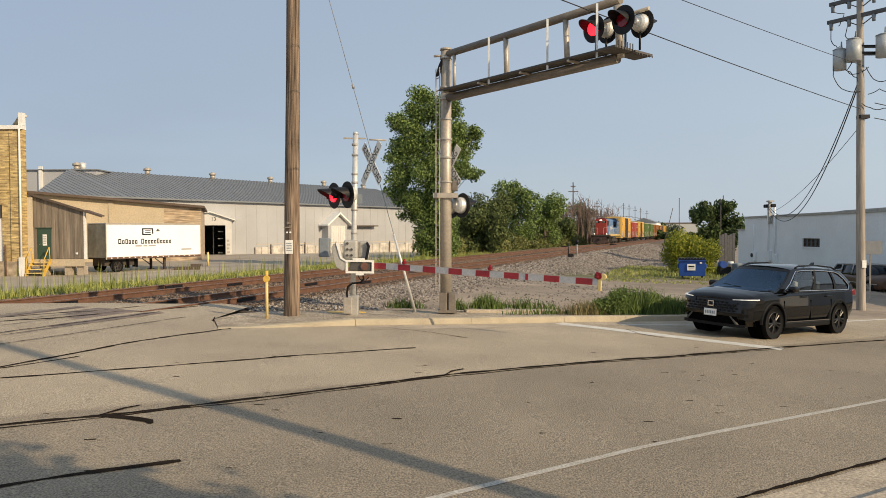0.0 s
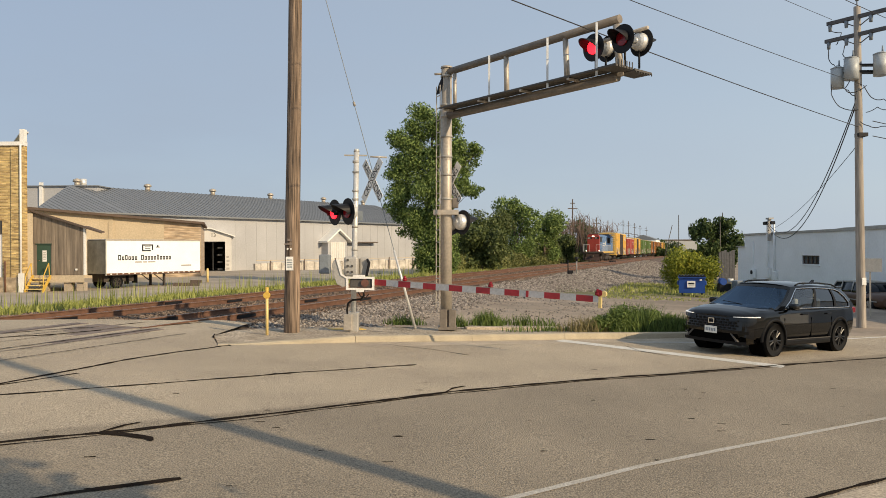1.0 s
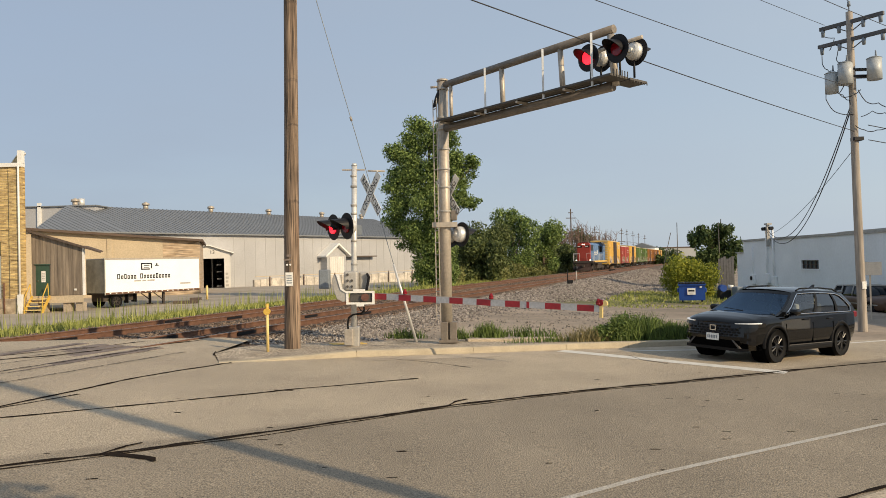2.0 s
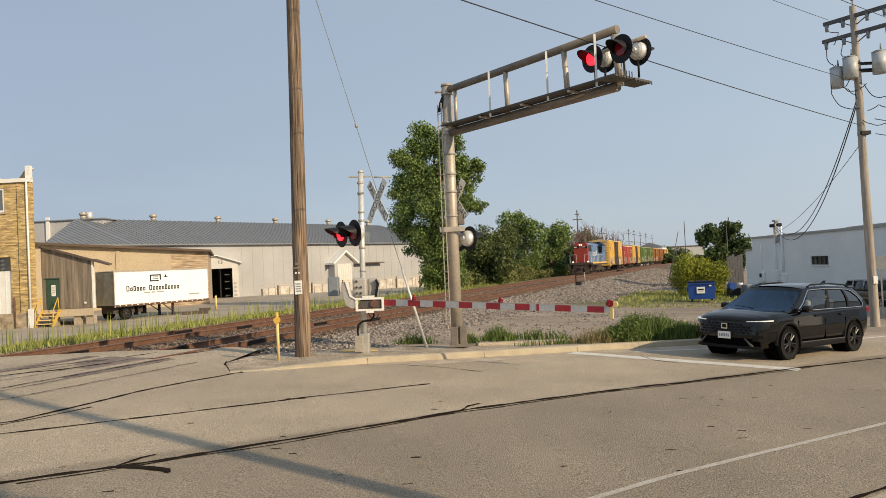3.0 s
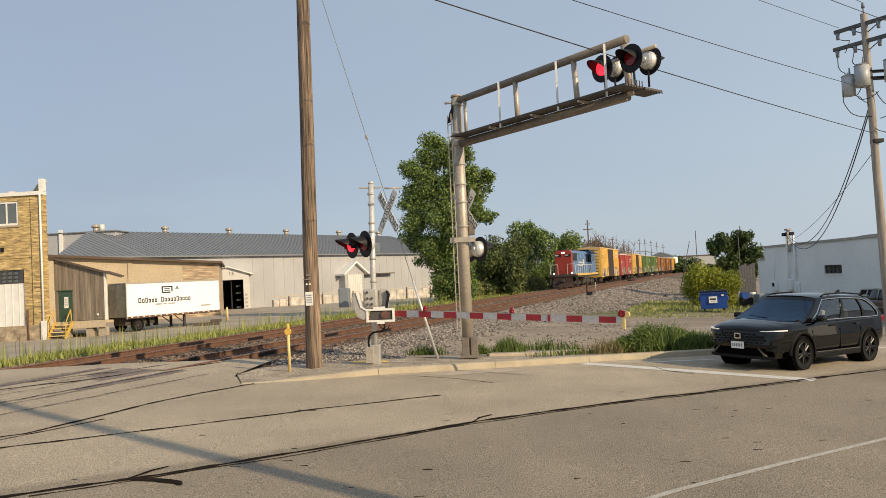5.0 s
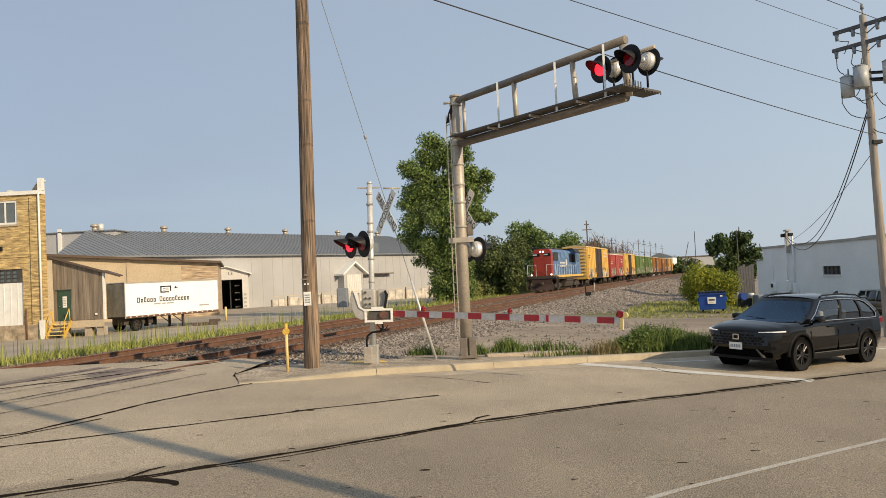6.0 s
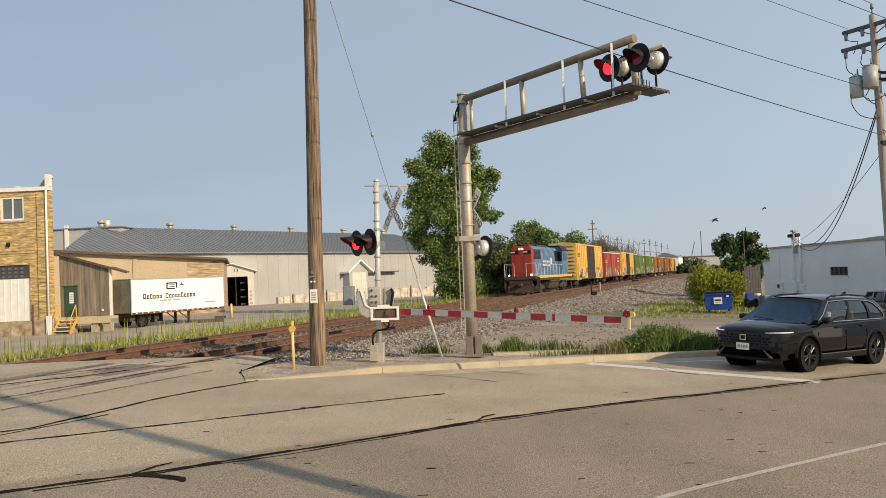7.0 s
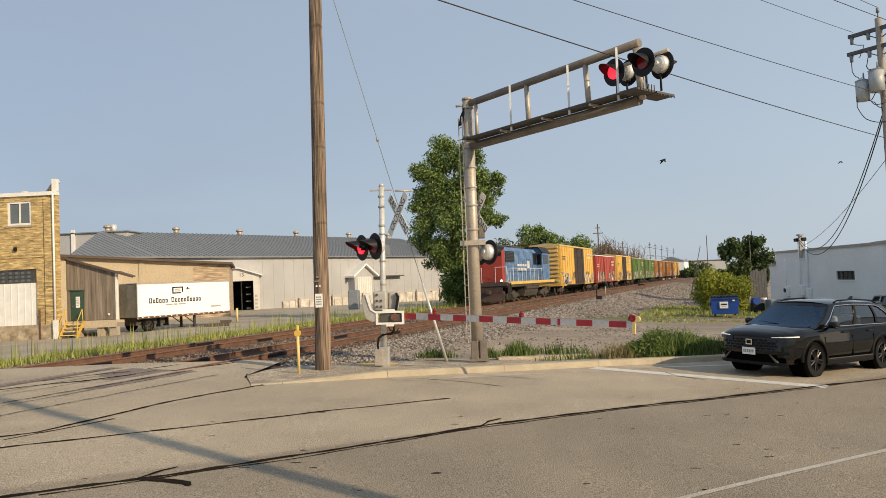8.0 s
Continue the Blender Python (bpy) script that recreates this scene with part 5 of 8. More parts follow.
TRAINRED = mat("boxcar_red", (0.52, 0.075, 0.055), 0.6, var=0.18, scale=0.7, bump=0.05, c2=(0.28, 0.07, 0.05), grain=0.2)
TRAINGREEN = mat("boxcar_green", (0.13, 0.23, 0.04), 0.6, var=0.2, scale=0.7, bump=0.05, c2=(0.12, 0.16, 0.06), grain=0.2)
TRAINORANGE = mat("boxcar_orange", (0.52, 0.23, 0.035), 0.6, var=0.2, scale=0.7, bump=0.05, c2=(0.28, 0.13, 0.05), grain=0.2)
TRAINROOF = mat("boxcar_roof", (0.58, 0.47, 0.29), 0.6, metal=0.2, var=0.15, scale=0.8, bump=0.05)
DOORBROWN = mat("brown_boxcar_door", (0.045, 0.03, 0.024), 0.7, var=0.3, scale=1.5, bump=0.1)
SPRAY = [mat("spray_" + n, c, 0.6, var=0.3, scale=1.5, bump=0) for n, c in (("white", (0.6, 0.58, 0.54)), ("blue", (0.3, 0.33, 0.38)), ("rust", (0.2, 0.07, 0.04)), ("dark", (0.06, 0.05, 0.06)), ("green", (0.12, 0.28, 0.14)))]


def truck(parent, x, axles=2, wb=2.75):
    """A bogie: side frames, springs, wheels on axles."""
    t = new("truck")
    t.parent, t.matrix_basis = parent, pose(x, 0, 0)
    for s in (-1, 1):
        bm = B()
        h = wb / 2
        prism(bm, [(-h - 0.3, 0.36), (-h - 0.3, 0.6), (-h * 0.5, 0.82), (h * 0.5, 0.82), (h + 0.3, 0.6), (h + 0.3, 0.36), (h * 0.7, 0.42), (h * 0.35, 0.22), (-h * 0.35, 0.22), (-h * 0.7, 0.42)], "y", s * 1.02, s * 1.16)
        part("side_frame", bm, GRIME, t)
        bm = B()
        for dx in (-0.2, 0, 0.2):
            tube(bm, (dx, s * 1.2, 0.28), (dx, s * 1.2, 0.62), 0.075, n=8)
        part("spring", bm, GRIME, t)
    for dx in (-wb / 2, wb / 2):
        bm = tube(B(), (dx, -0.8, 0.5), (dx, 0.8, 0.5), 0.08, n=8)
        for s in (-1, 1):
            tube(bm, (dx, s * 0.7, 0.5), (dx, s * 0.82, 0.5), 0.5, 0.48, n=20)
            tube(bm, (dx, s * 1.14, 0.5), (dx, s * 1.22, 0.5), 0.12, n=10)
        part("wheelset", bm, GRIME, t)


def sprayed(parent, x0, x1, z0, z1, y, seed, colours=(0, 3, 1)):
    """Graffiti: bulging overlapping strokes, as thin paint on the side."""
    rnd = random.Random(seed)
    for ci in colours:
        bm = B()
        for k in range(15 if ci == 0 else 8):
            cx, cz = rnd.uniform(x0, x1), z0 + (z1 - z0) * rnd.random() ** 1.5
            w, h = rnd.uniform(0.08, 0.34), rnd.uniform(0.12, 0.42) * (z1 - z0)
            ring, hole = [], rnd.uniform(0.3, 0.7)
            for i in range(13):
                a = 2 * math.pi * i / 12
                r = 1 + 0.35 * math.sin(2 * a + k) + 0.2 * math.sin(5 * a + ci)
                ring.append([bm.verts.new((min(max(cx + w * r * g * math.cos(a) + 0.1 * (r - 1), x0), x1), y - 0.004 * (ci + 1) - 0.001 * (k % 3), min(max(cz + h * r * g * math.sin(a), z0), z1))) for g in (1, hole)])
            for p, q in zip(ring, ring[1:]):
                bm.faces.new((p[0], q[0], q[1], p[1]))
        bmesh.ops.recalc_face_normals(bm, faces=bm.faces)
        tagged(part("sprayed_paint", bm, SPRAY[ci], parent, "sprayed graffiti shapes"), kind="stuff")


def boxcar(label, paint, height, length, door_mat, roof_mat, ribs, seed, door_at=0.5, door_w=3.0, colours=(0, 3, 1), doors=1):
    """Local: x from the leading end backwards, rails at z = 0, seen side at -y."""
    c = thing("boxcar", pose(0, 0, 0), label, "boxcar", "boxcars of the train")
    L, w, z0 = length, 1.48, 1.05
    part("body", bx(B(), 0.5, L - 0.5, -w, w, z0, height - 0.22), paint, c)
    bm = B()
    prism(bm, [(-w - 0.03, height - 0.22), (-w - 0.03, height - 0.14), (0, height), (w + 0.03, height - 0.14), (w + 0.03, height - 0.22)], "x", 0.46, L - 0.46)
    for k in range(int(L / 1.2)):
        x = 0.7 + 1.2 * k
        prism(bm, [(-w, height - 0.14), (0, height + 0.03), (w, height - 0.14), (0, height - 0.02)], "x", x, x + 0.06)
    part("roof", bm, roof_mat, c)
    part("side_sill", bx(B(), 0.5, L - 0.5, -w - 0.03, w + 0.03, z0 - 0.12, z0 + 0.04), paint, c)
    part("underframe", bx(B(), 0.2, L - 0.2, -0.35, 0.35, 0.62, 1.0), GRIME, c)
    dx0, dx1 = L * door_at - door_w / 2, L * door_at + door_w / 2
    part("roof_eave", bx(B(), 0.46, L - 0.46, -w - 0.06, w + 0.06, height - 0.3, height - 0.222), paint, c)
    first = None
    n = ribs
    for k in range(n + 1):
        x = 0.55 + (L - 1.2) * k / n
        if dx0 - 0.1 < x < dx1 + 0.05:
            continue
        for s in (-1, 1):
            m = pose(x, s * w, 0)
            if first is None:
                first = part("rib", bx(B(), 0, 0.1, -0.06, 0.06, z0, height - 0.24), paint, c)
                first.matrix_basis = m
            else:
                again(first, m, c)
    for s in (-1, 1):
        for k in range(doors):
            a, b = dx0 + (dx1 - dx0) * k / doors, dx0 + (dx1 - dx0) * (k + 1) / doors
            d = part("sliding_door", bx(B(), a + 0.02, b - 0.02, s * (w + 0.07) - 0.03, s * (w + 0.07) + 0.03, z0 + 0.02, height - 0.3), door_mat, c)
            bm = B()
            for i in range(5):
                z = z0 + 0.25 + (height - z0 - 0.7) * i / 4
                bx(bm, a + 0.06, b - 0.06, s * (w + 0.12) - 0.025, s * (w + 0.12) + 0.025, z, z + 0.07)
            tube(bm, ((a + b) / 2, s * (w + 0.15), z0 + 0.1), ((a + b) / 2, s * (w + 0.15), height - 0.4), 0.025, n=6)
            part("door_brace", bm, door_mat, d)
        part("door_track", bx(B(), dx0 - door_w * 0.8, dx1, s * (w + 0.05) - 0.06, s * (w + 0.05) + 0.06, z0 - 0.1, z0), GRIME, c)
    for x in (0.46, L - 0.46):          # ridged ends, ladder
        bm = B()
        for i in range(9):
            z = z0 + 0.3 + (height - z0 - 0.8) * i / 8
            bx(bm, x - 0.07, x + 0.07, -w + 0.15, w - 0.15, z, z + 0.16)
        part("end_ridge", soften(bm, 0.03), roof_mat if paint is not TRAINRED else paint, c)
    bm = B()
    for xx in (0.62, 1.05):
        bx(bm, xx, xx + 0.03, -w - 0.12, -w - 0.08, z0 - 0.3, height - 0.5)
    for i in range(9):
        bx(bm, 0.62, 1.08, -w - 0.12, -w - 0.09, z0 - 0.2 + 0.36 * i, z0 - 0.17 + 0.36 * i)
    part("ladder", bm, paint, c)
    sprayed(c, 1.2, dx0 - 0.15, z0 + 0.02, z0 + 1.25, -w - 0.065, seed, colours)
    sprayed(c, dx1 + 0.15, L - 0.7, z0 + 0.02, z0 + 1.25, -w - 0.065, seed + 1, colours)
    bm = bars(B(), L * 0.78, L * 0.9, height - 1.5, height - 0.7, 2, -w - 0.065, seed)
    part("lettering_bar", bm, SPRAY[0], c)
    bm = bars(B(), 1.3, 2.8, height - 1.7, height - 1.2, 2, -w - 0.065, seed + 5)
    part("lettering_bar", bm, SPRAY[3] if paint is not TRAINRED else SPRAY[0], c)
    for x in (1.9, L - 1.9):
        truck(c, x, wb=1.73)
    part("coupler", bx(B(), -0.35, L + 0.35, -0.12, 0.12, 0.75, 0.98), GRIME, c)
    return c


def locomotive():
    c = thing("locomotive", pose(0, 0, 0), "red and blue diesel locomotive leading the freight train", "locomotive")
    L = 18.0
    # frame and walkway
    part("frame", bx(B(), 0.7, L - 0.7, -1.45, 1.45, 1.2, 1.5), GRIME, c)
    part("sill_stripe", bx(B(), 1.9, L - 1.6, -1.53, 1.53, 1.4, 1.62), TRAINYELLOW, c, "yellow stripe along the walkway")
    bm = bx(B(), 0.45, 0.95, -1.5, 1.5, 1.3, 1.6)
    part("front_platform", soften(bm, 0.04), GRIME, c)
    bm = B()
    prism(bm, [(-0.95, 0.2), (0.95, 0.2), (1.05, 0.6), (1.05, 1.28), (-1.05, 1.28), (-1.05, 0.6)], "x", 0.58, 0.7)
    prism(bm, [(0.15, 0.18), (0.5, 0.2), (0.65, 0.75), (0.55, 0.75)], "y", -1.2, 1.2)
    part("pilot_plow", bm, PILOT, c)
    part("coupler", soften(bx(B(), -0.25, 0.7, -0.16, 0.16, 0.72, 1.02), 0.04), GRIME, c)
    for s in (-1, 1):                # step wells
        bm = B()
        for k in range(4):
            bx(bm, 0.75, 1.35, s * 1.5 - 0.2, s * 1.5 + 0.05, 0.35 + 0.34 * k, 0.39 + 0.34 * k)
        bx(bm, 0.7, 0.75, s * 1.5 - 0.14, s * 1.5 + 0.05, 0.3, 1.5)
        bx(bm, 1.35, 1.4, s * 1.5 - 0.14, s * 1.5 + 0.05, 0.3, 1.5)
        part("step_well", bm, GRIME, c)
    # long hood: red end, blue sides
    bm = B()
    prism(bm, [(-0.95, 1.6), (-0.95, 4.1), (-0.75, 4.35), (0.75, 4.35), (0.95, 4.1), (0.95, 1.6)], "x", 1.55, 2.9)
    part("hood_end", soften(bm, 0.05), LOCORED, c, "faded red hood end")
    bm = B()
    prism(bm, [(-0.94, 1.6), (-0.94, 4.08), (-0.74, 4.33), (0.74, 4.33), (0.94, 4.08), (0.94, 1.6)], "x", 2.9, 12.4)
    part("hood", bm, LOCOBLUE, c, "faded blue long hood")
    for x in np.arange(3.5, 12.2, 0.62):
        for s in (-1, 1):
            part("hood_door", bx(B(), float(x), float(x) + 0.56, s * 0.945 - 0.018, s * 0.945 + 0.018, 1.75, 3.5 if x > 5.5 else 2.9), LOCOBLUE, c)
    for s in (-1, 1):
        bm = bx(B(), 3.0, 5.4, s * 0.95 - 0.03, s * 0.95 + 0.03, 3.15, 4.0)
        rad = part("radiator_grille", bm, BLACK, c, "black radiator grille")
        bm = B()
        for k in range(7):
            bx(bm, 3.0, 5.4, s * 0.985 - 0.012, s * 0.985 + 0.012, 3.2 + 0.115 * k, 3.24 + 0.115 * k)
        part("slat", bm, DARKSTEEL, rad)
        part("hood_panel", bx(B(), 9.2, 9.9, s * 0.96 - 0.02, s * 0.96 + 0.02, 2.7, 3.3), SPRAY[0], c)
        part("hood_mark", bars(B(), 6.2, 9.0, 2.4, 3.1, 2, -0.97, 4) if s < 0 else bx(B(), 7, 8, 0.96, 0.97, 2.4, 2.6), SPRAY[0], c)
        part("rear_louvre", bx(B(), 11.2, 12.3, s * 0.95 - 0.03, s * 0.95 + 0.03, 3.0, 4.0), BLACK, c)
    bm = B()
    for x in (3.6, 4.7, 10.2):
        tube(bm, (x, 0, 4.33), (x, 0, 4.5), 0.5, n=16)
    bx(bm, 6.5, 9.5, -0.4, 0.4, 4.33, 4.55)
    part("roof_fan", bm, GRIME, c)
    bm = bx(B(), 1.7, 2.9, -0.7, 0.7, 4.33, 4.4)
    part("hood_top", bm, BLACK, c)
    # cab at the rear
    bm = B()
    prism(bm, [(-1.5, 1.6), (-1.5, 4.0), (-1.1, 4.5), (1.1, 4.5), (1.5, 4.0), (1.5, 1.6)], "x", 12.4, 14.9)
    cab = part("cab", soften(bm, 0.04), LOCOBLUE, c)
    for s in (-1, 1):
        for a, b in ((12.7, 13.5), (13.6, 14.4)):
            part("cab_window", bx(B(), a, b, s * 1.5 - 0.02, s * 1.5 + 0.02, 3.05, 3.85), BLACKGLOSS, cab)
    for y0, y1 in ((-1.4, -1.0), (1.0, 1.4)):
        part("cab_front_window", bx(B(), 12.37, 12.42, y0, y1, 3.0, 3.9), BLACKGLOSS, cab)
    bm = B()
    prism(bm, [(-1.5, 4.0), (-1.12, 4.52), (1.12, 4.52), (1.5, 4.0), (1.55, 4.05), (1.15, 4.58), (-1.15, 4.58), (-1.55, 4.05)], "x", 12.2, 15.1)
    part("cab_roof", bm, BLACK, cab)
    bm = B()
    prism(bm, [(-0.94, 1.6), (-0.94, 2.9), (-0.7, 3.1), (0.7, 3.1), (0.94, 2.9), (0.94, 1.6)], "x", 14.9, 16.6)
    part("short_hood", soften(bm, 0.05), LOCORED, c)
    # end face: number boards, lamps
    for s in (-1, 1):
        bm = bx(B(), 1.5, 1.57, s * 0.56 - 0.34, s * 0.56 + 0.34, 3.62, 3.92)
        nb = part("number_board", bm, BLACK, c)
        part("number_bar", bx(B(), 1.495, 1.5, s * 0.56 - 0.2, s * 0.56 + 0.2, 3.71, 3.83), SPRAY[0], nb)
        bm = tube(B(), (1.48, s * 0.13, 4.08), (1.57, s * 0.13, 4.08), 0.085, n=14)
        part("headlight", bm, HEADLIGHT, c, "lit headlight")
        bm = tube(B(), (0.4, s * 1.02, 1.72), (0.52, s * 1.02, 1.72), 0.085, n=14)
        part("ditch_light", bm, HEADLIGHT, c, "lit ditch light")
        part("ditch_bracket", bx(B(), 0.45, 0.6, s * 1.02 - 0.05, s * 1.02 + 0.05, 1.55, 1.65), BLACK, c)
        bm = B()
        for x, y in ((0.55, 1.45), (0.55, 0.55)):
            tube(bm, (x, s * y, 1.6), (x, s * y, 2.75), 0.02, n=6)
        tube(bm, (0.55, s * 1.45, 2.75), (0.55, s * 0.55, 2.75), 0.02, n=6)
        tube(bm, (0.55, s * 1.45, 2.75), (1.4, s * 1.5, 1.2), 0.02, n=6)
        part("end_handrail", bm, WHITE, c)
        bm = B()
        for x in np.arange(2.0, 12.2, 1.25):
            tube(bm, (float(x), s * 1.48, 1.6), (float(x), s * 1.48, 2.65), 0.015, n=6)
        tube(bm, (1.9, s * 1.48, 2.65), (12.2, s * 1.48, 2.65), 0.02, n=6)
        part("side_handrail", bm, WHITE, c)
        part("end_door", bx(B(), 1.53, 1.556, s * 0.42 - 0.2, s * 0.42 + 0.2, 1.9, 3.4), LOCORED, c)
    bm = B()
    prism(bm, [(-1.35, 0.75), (-1.2, 0.35), (1.2, 0.35), (1.35, 0.75), (1.3, 1.2), (-1.3, 1.2)], "x", 6.9, 11.0)
    part("fuel_tank", soften(bm, 0.06), GRIME, c)
    part("air_tank", tube(B(), (6.9, -1.3, 1.05), (11.0, -1.3, 1.05), 0.16, n=12), GRIME, c)
    for ob in c.children:                # short end platform ahead of the hood
        for v in ob.data.vertices:
            if v.co.x < 2.9:
                v.co.x = 2.9 - (2.9 - v.co.x) * 0.55
    truck(c, 4.0, wb=2.75)
    truck(c, 13.9, wb=2.75)
    return c


TRAIN = [(locomotive(), 18.0)]
for args in (("yellow boxcar with dark doors and graffiti along the bottom", TRAINYELLOW, 5.15, 18.0, DOORBROWN, TRAINROOF, 16, 11, 0.52, 4.8, (0, 3, 1), 2),
             ("red boxcar with a red door and worn sides", TRAINRED, 4.45, 15.5, TRAINRED, WHITE, 13, 21, 0.5, 2.6, (0, 2, 4), 1),
             ("yellow boxcar with a dark door and white graffiti", TRAINYELLOW, 4.75, 15.5, DOORBROWN, TRAINROOF, 13, 31, 0.5, 3.6, (0, 3, 2), 2),
             ("green boxcar with rusty lower sides", TRAINGREEN, 4.6, 16.0, TRAINGREEN, TRAINROOF, 14, 41, 0.5, 3.0, (2, 0), 1),
             ("green boxcar coupled behind another green one", TRAINGREEN, 4.6, 16.0, TRAINGREEN, TRAINROOF, 14, 51, 0.5, 3.0, (2, 0), 1),
             ("orange boxcar with a brown door", TRAINORANGE, 4.6, 15.5, DOORBROWN, TRAINROOF, 13, 61, 0.5, 3.0, (2, 0), 1),
             ("orange boxcar with rust stains", TRAINORANGE, 4.6, 15.5, DOORBROWN, TRAINROOF, 13, 71, 0.5, 3.0, (2, 3), 1),
             ("orange boxcar near the rear of the train", TRAINORANGE, 4.6, 15.5, DOORBROWN, TRAINROOF, 13, 81, 0.5, 3.0, (2, 0), 1),
             ("yellow-orange boxcar at the rear", TRAINYELLOW, 4.7, 15.5, DOORBROWN, TRAINROOF, 13, 91, 0.5, 3.0, (3, 0), 1)):
    TRAIN.append((boxcar(*args), args[3]))


# ---- buildings ----
BRICK = masonry("tan_brick", (0.62, 0.46, 0.185), (0.32, 0.215, 0.085), (0.5, 0.38, 0.22), 0.3, 0.1)
TANWALL = mat("tan_render", (0.52, 0.43, 0.3), 0.85, var=0.1, scale=0.6, bump=0.15, fine=8)
BLOCK = masonry("tan_block", (0.5, 0.39, 0.27), (0.42, 0.31, 0.2), (0.45, 0.35, 0.25), 0.4, 0.2)
PLANK = mat("grey_planks", (0.17, 0.138, 0.108), 0.85, var=0.3, scale=1.2, bump=0.4, fine=14, stretch=(3, 3, 0.2), c2=(0.3, 0.245, 0.185))
ROOFGREY = mat("grey_metal_roof", (0.22, 0.23, 0.24), 0.5, metal=0.2, var=0.06, scale=0.5, bump=0)
ROOFDARK = mat("dark_roof_felt", (0.12, 0.085, 0.065), 0.85, var=0.2, scale=1, bump=0.2)
WALLWHITE = mat("white_metal_wall", (0.4, 0.4, 0.405), 0.6, var=0.08, scale=0.25, bump=0.05, fine=6)
DOORWHITE = mat("door_white", (0.62, 0.6, 0.56), 0.6, var=0.1, scale=0.6, bump=0.05)
WALLBLUE = mat("painted_block_wall", (0.85, 0.87, 0.88), 0.7, var=0.05, scale=0.4, bump=0.02, fine=6, grain=0.03)
BASESTONE = mat("brown_base_stone", (0.36, 0.275, 0.18), 0.9, var=0.35, scale=1.6, bump=0.8, fine=4, c2=(0.5, 0.41, 0.29), grain=0.3)
ROUGHSTONE = mat("rough_stone", (0.52, 0.48, 0.42), 0.9, var=0.3, scale=1.1, bump=0.6, fine=5)
GREENDOOR = mat("dark_green_paint", (0.035, 0.075, 0.05), 0.5, var=0.1, scale=2, bump=0.05)
PANE = mat("window_pane", (0.12, 0.14, 0.15), 0.08, var=0.1, bump=0)
DUMPBLUE = mat("dumpster_blue", (0.012, 0.06, 0.28), 0.45, var=0.15, scale=2, bump=0.05)
TRAILERWHITE = mat("trailer_white", (0.85, 0.87, 0.88), 0.5, var=0.05, scale=0.8, bump=0.03)
TRAILERGREY = mat("trailer_grey_end", (0.42, 0.42, 0.37), 0.6, var=0.25, scale=1.5, bump=0.1)
INTERIOR = mat("dark_interior", (0.08, 0.075, 0.07), 0.9, var=0.3, scale=1, bump=0.1)


def wall(bm, x0, x1, z0, z1, y0, y1, holes=()):
    """A wall along x with rectangular openings (x0, x1, z0, z1) right through it."""
    xs = sorted({x0, x1, *[v for h in holes for v in h[:2]]})
    zs = sorted({z0, z1, *[v for h in holes for v in h[2:]]})
    for a, b in zip(xs, xs[1:]):
        for c, d in zip(zs, zs[1:]):
            if not any(h[0] <= (a + b) / 2 <= h[1] and h[2] <= (c + d) / 2 <= h[3] for h in holes):
                bx(bm, a, b, y0, y1, c, d)
    bmesh.ops.remove_doubles(bm, verts=bm.verts[:], dist=0.001)
    return bm


